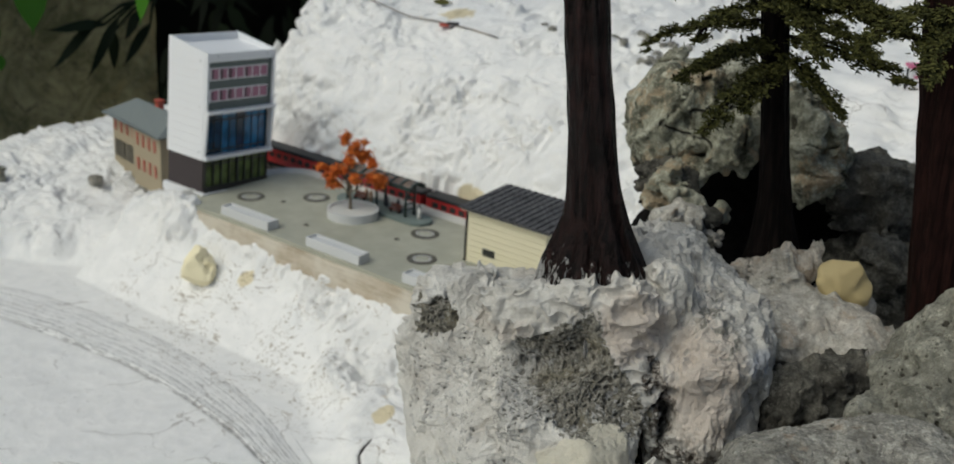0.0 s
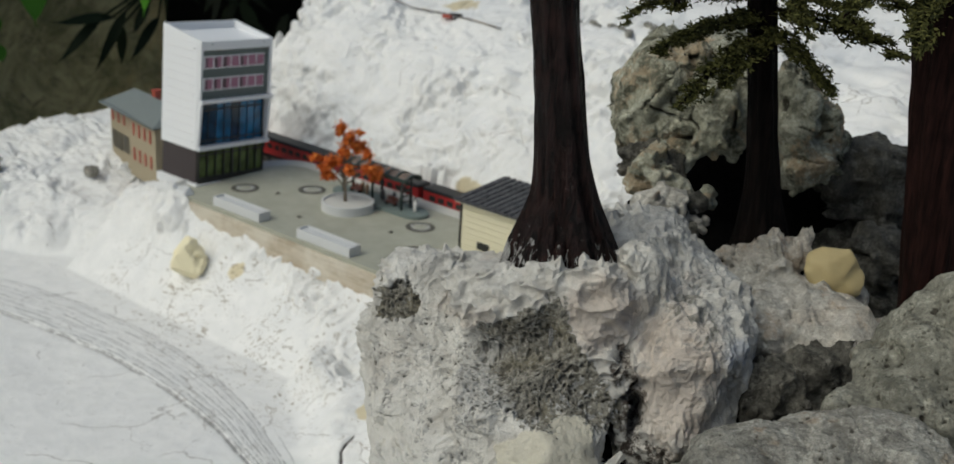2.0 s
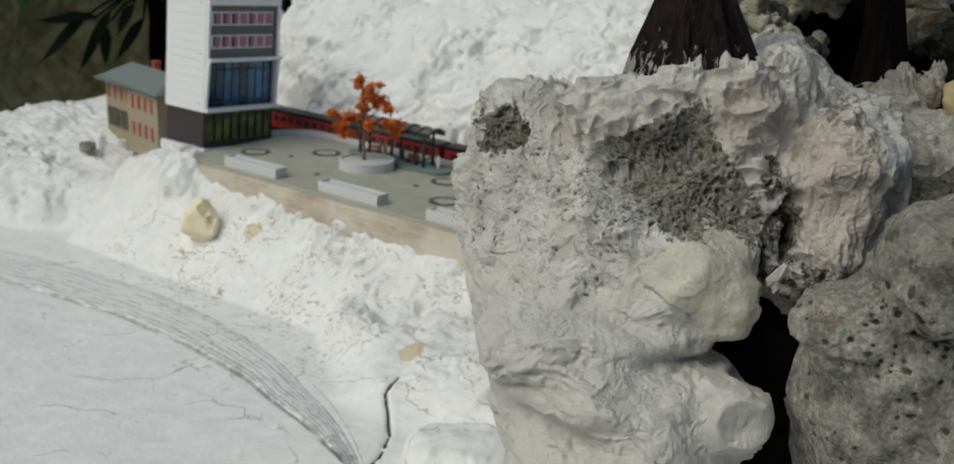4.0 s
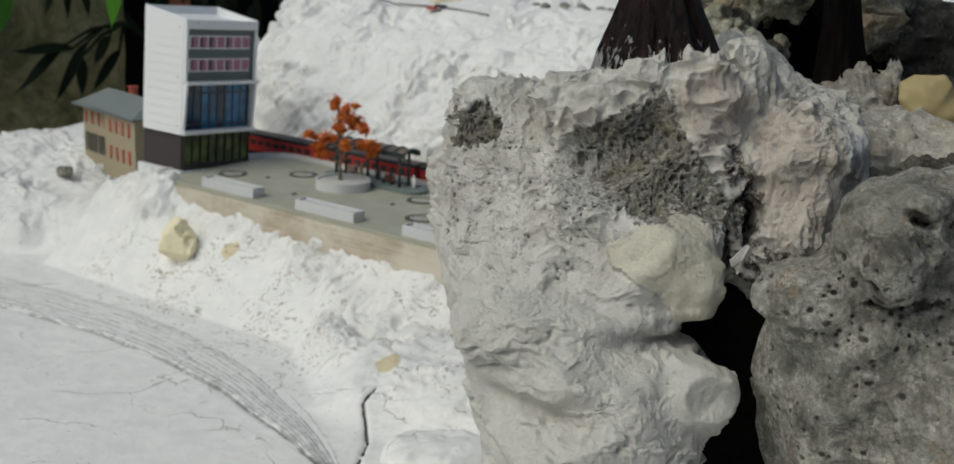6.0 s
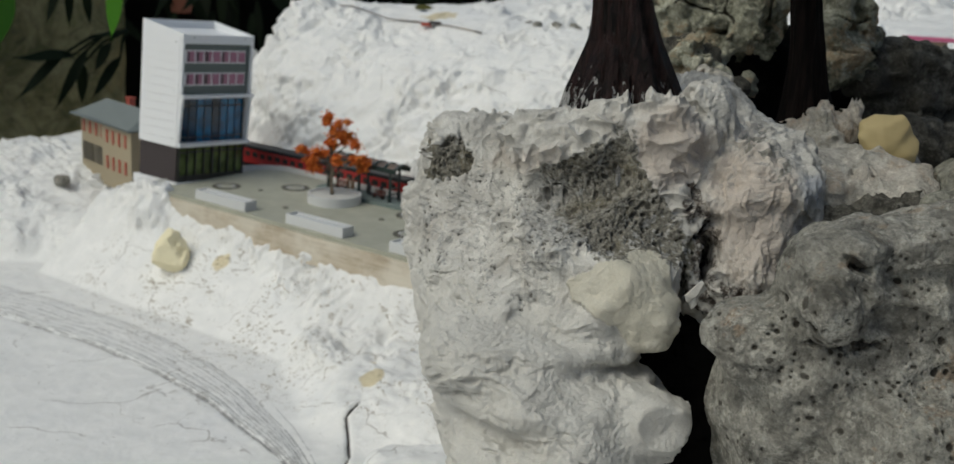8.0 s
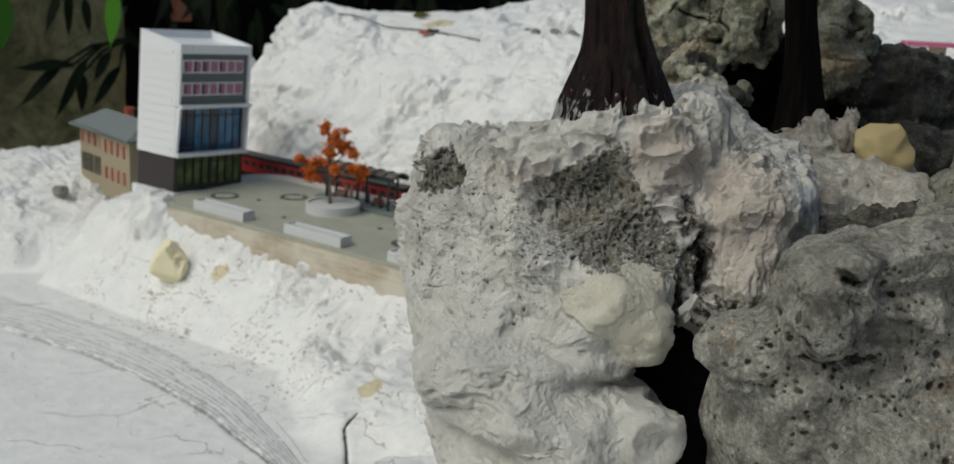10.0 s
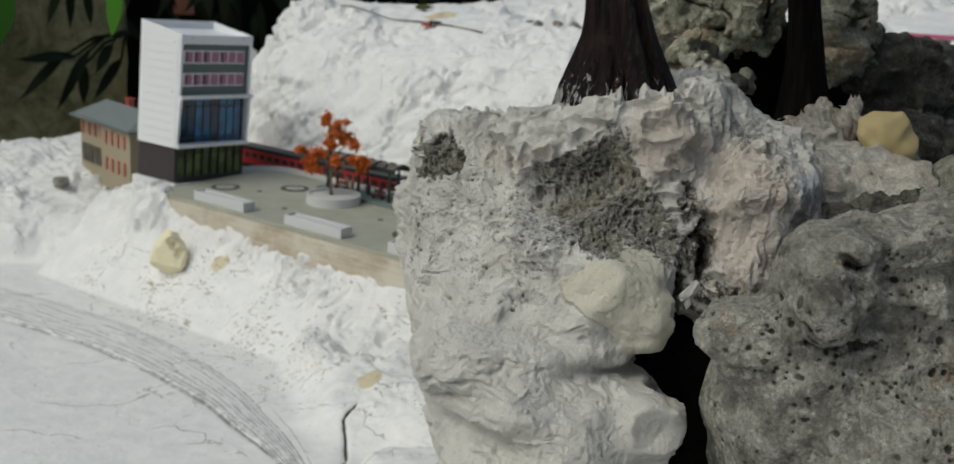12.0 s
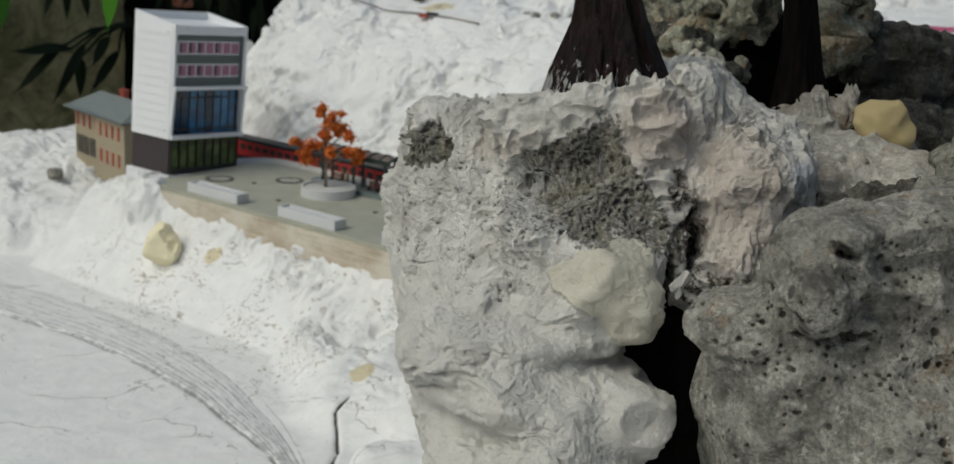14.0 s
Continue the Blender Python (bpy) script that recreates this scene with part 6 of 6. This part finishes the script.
boulder_1 = sculpt("olive_boulder", [((0.0385, 0.190, 0.2175), (0.028, 0.028, 0.0095), 57), ((0.047, 0.182, 0.211), (0.031, 0.026, 0.0105), 55), ((0.0665, 0.178, 0.205), (0.0155, 0.030, 0.0215), -18), ((0.070, 0.190, 0.231), (0.014, 0.022, 0.011), 30), ((0.060, 0.20, 0.210), (0.024, 0.03, 0.022)), ((0.082, 0.182, 0.203), (0.009, 0.024, 0.022), -8), ((0.044, 0.176, 0.188), (0.020, 0.026, 0.020), 40)],
                   [((0.0425, 0.148, 0.2150), (0.024, 0.024, 0.0007), 54), ((0.0560, 0.144, 0.2060), (0.015, 0.024, 0.0007), 66), ((0.0765, 0.144, 0.200), (0.0009, 0.020, 0.014), -6), ((0.066, 0.144, 0.2235), (0.009, 0.022, 0.0008), 25)], (0.0, 0.12, 0.14), (0.125, 0.26, 0.265), 0.0014,
                   [(0.030, 0.0036, "fbm", 51), (0.014, 0.0022, "ridge", 53), (0.007, 0.0018, "fbm", 56), (0.0035, 0.0008, "ridge", 58)], OLIVE_STONE, ROCKS, power=3.2, blend=0.003, facets=6, finish=worked(boulder_relief, 0.0, 1))
tagged(boulder_1, "large olive-grey boulder with rusty brown edge", "boulder")
boulder_2 = sculpt("olive_boulder", [((0.109, 0.172, 0.203), (0.0145, 0.022, 0.025), 12), ((0.117, 0.166, 0.183), (0.0165, 0.019, 0.0155), 10), ((0.124, 0.172, 0.198), (0.009, 0.016, 0.018), 20)],
                   [((0.1235, 0.148, 0.1985), (0.0030, 0.010, 0.0045), 20), ((0.128, 0.150, 0.190), (0.003, 0.010, 0.003)), ((0.112, 0.146, 0.1875), (0.0013, 0.006, 0.0012))], (0.085, 0.12, 0.14), (0.165, 0.225, 0.25), 0.0013,
                   [(0.024, 0.0030, "fbm", 61), (0.012, 0.0018, "ridge", 63), (0.005, 0.0010, "fbm", 65)], OLIVE_STONE, ROCKS, power=2.6, blend=0.004, facets=8, finish=worked(boulder_relief, 0.0, 1))
tagged(boulder_2, "tan and olive boulder beside the tree trunk", "boulder")
dark_rock = sculpt("dark_rock", [((0.158, 0.178, 0.172), (0.030, 0.028, 0.024)), ((0.136, 0.176, 0.180), (0.016, 0.018, 0.014)), ((0.152, 0.140, 0.150), (0.020, 0.018, 0.014), 15), ((0.21, 0.17, 0.1), (0.06, 0.06, 0.075)), ((0.165, 0.18, 0.12), (0.04, 0.04, 0.04))],
                   [((0.150, 0.13, 0.166), (0.02, 0.03, 0.004)), ((0.150, 0.12, 0.131), (0.025, 0.03, 0.004), -15)], (0.09, 0.08, -0.07), (0.3, 0.27, 0.23), 0.0020,
                   [(0.030, 0.004, "fbm", 71), (0.012, 0.0035, "ridge", 73), (0.006, 0.0015, "ridge", 75)], DARK_STONE, ROCKS, power=2.8, facets=10, blend=0.004)
tagged(dark_rock, "dark grey rough rock behind the trees", "rock")
# added filler: the cave's shade is painted by its near-black colour
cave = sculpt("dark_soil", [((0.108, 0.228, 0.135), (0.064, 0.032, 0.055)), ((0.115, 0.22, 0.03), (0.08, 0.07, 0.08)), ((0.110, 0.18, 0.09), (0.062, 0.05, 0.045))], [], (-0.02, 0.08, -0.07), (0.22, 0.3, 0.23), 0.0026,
              [(0.030, 0.005, "fbm", 76), (0.012, 0.003, "fbm", 77)], GAP_SHADE, ROCKS)
tagged(cave, "near-black filler behind the conifers, the cave's shade put into its colour", "soil")
for k, (u, w, z, r, tilt) in enumerate(((0.040, 0.150, 0.182, 0.0110, 40), (0.046, 0.152, 0.181, 0.0090, -20), (0.036, 0.156, 0.186, 0.0075, 15), (0.042, 0.122, 0.172, 0.0125, 30), (0.0485, 0.138, 0.177, 0.0100, -35), (0.040, 0.155, 0.184, 0.0090, 10), (0.044, 0.146, 0.179, 0.0065, 60), (0.058, 0.127, 0.172, 0.0065, -20), (0.066, 0.132, 0.1745, 0.0060, 40),
                                          (0.061, 0.119, 0.166, 0.0050, 15), (0.052, 0.114, 0.161, 0.0080, -10), (0.074, 0.104, 0.156, 0.0065, 25))):
    pale = k in (3, 9, 11)
    frag = sculpt("stone_fragment", [((u, w, z), (r, r * 0.8, r * 0.62), tilt), ((u, w, z - 0.8 * r), (r * 0.9, r * 0.8, r * 0.7))], [], (u - 0.024, w - 0.024, z - 0.026), (u + 0.024, w + 0.024, z + 0.022), 0.0010,
                  [(0.012, 0.0024, "fbm", 100 + k), (0.006, 0.0014, "ridge", 110 + k), (0.003, 0.0005, "fbm", 120 + k)], DIRTY_PASTE if pale else OLIVE_STONE if k in (0, 4, 6, 8) else DARK_STONE, ROCKS, power=3.0, blend=0.003, facets=8)
    tagged(frag, "pale paste-smeared stone wedged among the rocks" if pale else "small broken stone among the rocks", "stone", "stone fragments")
yellow = sculpt("yellow_stone", [((0.1135, 0.086, 0.1585), (0.0105, 0.008, 0.0110), 30), ((0.1155, 0.086, 0.1570), (0.0100, 0.008, 0.0075), -20)], [], (0.09, 0.07, 0.14), (0.14, 0.11, 0.19), 0.0009,
                [(0.014, 0.0009, "fbm", 81), (0.004, 0.0003, "fbm", 82)], YELLOW_STONE, ROCKS, power=3.4, blend=0.002, facets=9)
tagged(yellow, "smooth yellow-tan stone on the paste ledge", "stone")
foam = sculpt("foam_lump", [((0, 0, 0.008), (0.0165, 0.012, 0.0150), 8), ((-0.003, 0, 0.017), (0.0090, 0.008, 0.0150), -14)], [((0.0125, -0.012, 0.016), (0.0050, 0.012, 0.0110), 28)], (-0.028, -0.025, -0.012), (0.028, 0.025, 0.04), 0.0008,
              [(0.014, 0.0010, "fbm", 83), (0.004, 0.0004, "fbm", 84)], FOAM, pose(0.011, -0.038, -0.049, 0, 0, 20), power=3.4, blend=0.002, facets=9)
edge_stone = sculpt("stone", [((0, 0, 0.006), (0.010, 0.010, 0.014))], [], (-0.025, -0.025, -0.02), (0.025, 0.025, 0.04), 0.0012,
              [(0.014, 0.003, "fbm", 85), (0.005, 0.0008, "fbm", 86)], LUMPY_TUFA, pose(-0.309, -0.040, -0.036), power=2.6, facets=5)
tagged(edge_stone, "brown-grey stone on the plaster by the garden wall", "stone")
tagged(foam, "broken pale yellow foam lump on the plaster", "foam lump")
pebble = sculpt("pebble", [((0, 0, 0.003), (0.0075, 0.006, 0.0055))], [], (-0.012, -0.012, -0.006), (0.012, 0.012, 0.014), 0.0008,
                [(0.006, 0.001, "fbm", 87)], GREY_TUFA, pose(-0.222, 0.019, -0.029), power=3)
tagged(pebble, "small dark grey stone on the plaster", "stone")
step_block = sculpt("plaster_block", [((0.0, 0.0, 0.0), (0.032, 0.026, 0.028))], [], (-0.05, -0.05, -0.05), (0.05, 0.05, 0.05), 0.0016,
                    [(0.03, 0.003, "fbm", 88), (0.008, -0.0007, "billow", 89)], PLASTER, pose(0.372, -0.150, -0.088, 0, 0, 30), power=6)
tagged(step_block, "rough white plaster block beside the track bed", "plaster block")


# ---- conifers ----
def trunk_mesh(base, top, r0, r1, flare, height, seed, sides=64, rows=90, lean=(0, 0)):
    """A fluted trunk whose foot spreads into roots."""
    a, b = Vector(base), Vector(top)
    rnd = random.Random(seed)
    ph = [rnd.random() * 6.28 for _ in range(6)]
    v, f = [], []
    for k in range(rows + 1):
        t = (k / rows) ** 1.5
        c = a + (b - a) * t
        h = t * (b - a).length
        sp = math.exp(-h / height)
        r = r0 + (r1 - r0) * t
        for s in range(sides):
            an = 2 * math.pi * s / sides
            root = sum(math.cos(q * an + ph[i]) for i, q in enumerate((3, 5, 7))) / 3
            rr = r * (1 + 0.05 * math.sin(9 * an + ph[3]) + 0.07 * noise.noise(Vector((an * 5, h * 60, seed)))) + flare * sp * (1 + 0.5 * root + 0.16 * math.sin(17 * an + ph[4]) + 0.5 * noise.noise(Vector((an * 5, h * 25, seed + 4))) + 0.2 * noise.noise(Vector((an * 14, h * 60, seed + 9))))
            v.append(c + Vector((math.cos(an) * rr + lean[0] * sp, math.sin(an) * rr + lean[1] * sp, -0.95 * flare * sp ** 2)))
    for k in range(rows):
        for s in range(sides):
            i, j = k * sides + s, k * sides + (s + 1) % sides
            f.append((i, j, j + sides, i + sides))
    f += [tuple(range(sides))[::-1], tuple(range(rows * sides, (rows + 1) * sides))]
    return v, f


def needle_branch(start, end, width, seed, n=34):
    """A drooping twig set with dense, fluffy needle tufts."""
    rnd = random.Random(seed)
    a, b = Vector(start), Vector(end)
    d = b - a
    ahead = d.normalized()
    side = d.cross(Vector((0, 0, 1))).normalized()
    pieces, twigs = [], []
    curve = lambda t: a + d * t + Vector((0, 0, 0.16 * d.length * t * (1 - t)))
    twigs.append(tube([curve(k / 6) for k in range(7)], [0.0011 - 0.00014 * k for k in range(7)], 6, 0.0002, seed))
    for k in range(n):
        t = 0.12 + 0.9 * (k + rnd.random()) / n
        w = 0.42 * width * (1.05 - 0.8 * t) * rnd.random() ** 0.7
        q = curve(t) + side * rnd.choice((-1, 1)) * w * 0.75 + ahead * w * 0.4 + Vector((0, 0, rnd.gauss(0, 0.0016)))
        twigs.append(tube([curve(max(0.0, t - 0.04)), (curve(t) + q) / 2 + Vector((0, 0, 0.0008)), q], [0.0004, 0.0003, 0.0002], 4, 0.0001, k))
        size = (0.0020 - 0.0009 * t) * (0.7 + 0.6 * rnd.random())
        for _ in range(60):
            e = q + ahead * rnd.gauss(0, size * 1.3) + side * rnd.gauss(0, size) + Vector((0, 0, rnd.gauss(0, size * 0.45)))
            u = (side * rnd.gauss(0, 0.9) + ahead * rnd.gauss(0.9, 0.6) + Vector((0, 0, rnd.gauss(0.1, 0.4)))).normalized()
            s = 0.0018 * (0.6 + 0.8 * rnd.random())
            o = u.orthogonal().normalized() * s * 0.22
            pieces.append(([e - o, e + o, e + u * s + o * 0.3, e + u * s - o * 0.3], [(0, 1, 2, 3)]))
    return joined(twigs), joined(pieces)


def conifer(name, base, top, r0, r1, flare, height, bark, branches, label, seed, lean=(0, 0)):
    tree = empty(name, pose(*base))
    o = Vector(base)
    v, f = trunk_mesh((0, 0, 0), Vector(top) - o, r0, r1, flare, height, seed, lean=lean)
    link("trunk", v, f, bark, tree)
    for k, (s, e, w) in enumerate(branches):
        tw, nd = needle_branch(Vector(s) - o, Vector(e) - o, w, seed * 50 + k)
        br = link("branch", *tw, bark, tree)
        link("needles", *nd, NEEDLES, br, "olive green needle tufts", smooth=False)
    return tagged(tree, label, "tree", "conifers")


big_tree = conifer("conifer", (0.534, -0.2435, 0.166), (0.5085, -0.262, 0.40), 0.0090, 0.0078, 0.0200, 0.0185, PASTED_BARK, [],
        "tall dark brown model conifer trunk rooted in paste", 1, (0.0005, 0.0022))
rrnd = random.Random(21)
for k in range(11):
    a = radians(170 + 19 * k + rrnd.uniform(-5, 5))
    c, t = math.cos(a), math.sin(a)
    path = [(c * ra - 0.0026 * math.exp(-abs(h) / 0.03) - 0.109 * max(h, 0), t * ra + 0.0002 - 0.079 * max(h, 0), h) for ra, h in ((0.0050, 0.042), (0.0130, 0.022), (0.0185, 0.010), (0.0215 + 0.002 * rrnd.random(), -0.002), (0.018, -0.020))]
    path = [(x + rrnd.uniform(-0.0012, 0.0012), y + rrnd.uniform(-0.0012, 0.0012), z) for x, y, z in path]
    w = 0.8 + 0.5 * rrnd.random()
    link("root", *tube(path, [0.0010 * w, 0.0022 * w, 0.0029 * w, 0.0028 * w, 0.0014], 10, 0.0009, k), PASTED_BARK, big_tree)


t2b, t2t = Vector((0.564, -0.133, 0.150)), Vector((0.536, -0.153, 0.39))


def on2(z):
    return t2b + (t2t - t2b) * ((z - t2b.z) / (t2t.z - t2b.z))


def reach(z, deg, length, drop):
    s = on2(z)
    a = radians(deg)
    return (tuple(s), (s.x + length * math.cos(a), s.y + length * math.sin(a), z - drop), 0.016)


conifer("conifer", tuple(t2b), tuple(t2t), 0.0064, 0.0056, 0.011, 0.016, BARK,
        [(tuple(on2(0.258)), (0.5357, -0.1984, 0.2475), 0.020), (tuple(on2(0.252)), (0.5604, -0.2175, 0.2335), 0.020), (tuple(on2(0.268)), (0.5047, -0.1716, 0.2553), 0.010),
         (tuple(on2(0.256)), (0.5871, -0.148, 0.2343), 0.020), (tuple(on2(0.262)), (0.6102, -0.1434, 0.2517), 0.020), (tuple(on2(0.276)), (0.5995, -0.1264, 0.2719), 0.018),
         (tuple(on2(0.260)), (0.5336, -0.1752, 0.2492), 0.018), (tuple(on2(0.250)), (0.5632, -0.1905, 0.2396), 0.018), (tuple(on2(0.276)), (0.545, -0.205, 0.268), 0.018),
         (tuple(on2(0.278)), (0.590, -0.185, 0.262), 0.02), (tuple(on2(0.284)), (0.52, -0.13, 0.28), 0.018), (tuple(on2(0.284)), (0.57, -0.10, 0.275), 0.018),
         (tuple(on2(0.283)), (0.612, -0.142, 0.268), 0.026), (tuple(on2(0.287)), (0.5988, -0.1393, 0.2743), 0.030), (tuple(on2(0.275)), (0.6021, -0.1617, 0.2615), 0.024), (tuple(on2(0.288)), (0.585, -0.120, 0.274), 0.026),
         reach(0.290, 250, 0.065, 0.008), reach(0.292, 310, 0.07, 0.008), reach(0.295, 5, 0.07, 0.006)],
        "dark model conifer with drooping olive-green branches", 2)
t3b, t3t = Vector((0.6505, -0.1545, 0.12)), Vector((0.6185, -0.1775, 0.40))
conifer("conifer", tuple(t3b), tuple(t3t), 0.0125, 0.0105, 0.004, 0.02, RED_BARK,
        [((0.630, -0.169, 0.285), (0.636, -0.205, 0.266), 0.026), ((0.630, -0.169, 0.290), (0.610, -0.205, 0.272), 0.028), ((0.630, -0.169, 0.287), (0.665, -0.20, 0.27), 0.016), ((0.629, -0.170, 0.297), (0.585, -0.165, 0.284), 0.014)],
        "reddish-brown model conifer trunk behind the grey rock", 3)


# ---- clutter on the hill ----
def on_hill(x, y):
    i, j = int(np.argmin(np.abs(gx - x))), int(np.argmin(np.abs(gy - y)))
    return float((gz + sn).reshape(GX.shape)[i, j])


wire_pts = [(-0.150, 0.330), (-0.116, 0.3154), (-0.06, 0.312), (-0.0167, 0.309), (0.03, 0.304), (0.070, 0.300)]
wire = link("loose_wire", *tube([(x, y, on_hill(x, y) + 0.0022) for x, y in wire_pts], [0.0009] * 6, 6), RAIL)
tagged(wire, "thin grey wire lying across the white hill", "wire")
green = link("green_scrap", *leaf((0, 0, 0), (0.032, -0.004, 0.002), 0.0035, 0.001), NEEDLES)
green.matrix_world = pose(-0.068, 0.362, on_hill(-0.05, 0.362) + 0.004)
tagged(green, "green leaf scrap lying on the white hill", "leaf")
cart = empty("toy_barrow", pose(-0.001, 0.304, on_hill(-0.001, 0.304), 0, 0, 20))
tagged(cart, "tiny red and black model barrow on the hill", "toy")
part("tray", box((-0.007, -0.003, 0.003), (0.003, 0.003, 0.0065)), RED_PAINT, cart, bevel=0.0006)
part("lid", box((0.001, -0.003, 0.006), (0.013, 0.003, 0.0085)), BLACK, cart, bevel=0.0006)
part("foot", box((0.005, -0.002, 0.0), (0.008, 0.002, 0.004)), BLACK, cart)
prnd = random.Random(3)
stone_mesh = None
for k in range(26):
    x, y = (0.0847 + 0.17 * prnd.random(), 0.335 + 0.03 * prnd.random()) if k < 14 else (0.212 + 0.05 * prnd.random(), 0.30 + 0.06 * prnd.random())
    if stone_mesh is None:
        st = sculpt("hill_pebble", [((0, 0, 0.001), (0.0048, 0.0038, 0.0034))], [], (-0.008, -0.008, -0.006), (0.008, 0.008, 0.008), 0.0008, [(0.005, 0.0012, "fbm", 301)], GREY_TUFA, pose(0, 0, 0))
        stone_mesh = tagged(st, "small grey pebble stuck in the white hill", "pebble", "hill pebbles")
        st.matrix_world = pose(x, y, on_hill(x, y), 0, 0, 0)
    else:
        copy_thing(stone_mesh, pose(x, y, on_hill(x, y) - 0.001 * prnd.random(), 0, 0, 360 * prnd.random()))
stall = empty("market_stall", pose(0.4720, 0.3580, on_hill(0.472, 0.358), 0, 0, 36))
tagged(stall, "small white model stall with a pink awning", "stall")
panel = part("panel", box((-0.008, -0.002, 0.0), (0.008, 0.0, 0.018)), WHITE_PLASTIC, stall)
part("sign_bar", box((-0.005, -0.0024, 0.010), (0.005, -0.0019, 0.0125)), PINK, panel)
part("base_bar", box((-0.0075, -0.0026, 0.0), (0.0075, -0.0019, 0.002)), DARK_FRAME, panel)
part("side_panel", box((0.010, -0.002, 0.0), (0.024, 0.0, 0.018)), BEIGE_WALL, stall)
part("awning", box((-0.010, -0.006, 0.0185), (0.034, 0.010, 0.0215)), PINK, stall, "pink awning", bevel=0.0005)
part("post", box((-0.011, -0.001, 0.0), (-0.0095, 0.001, 0.0186)), DARK_FRAME, stall)
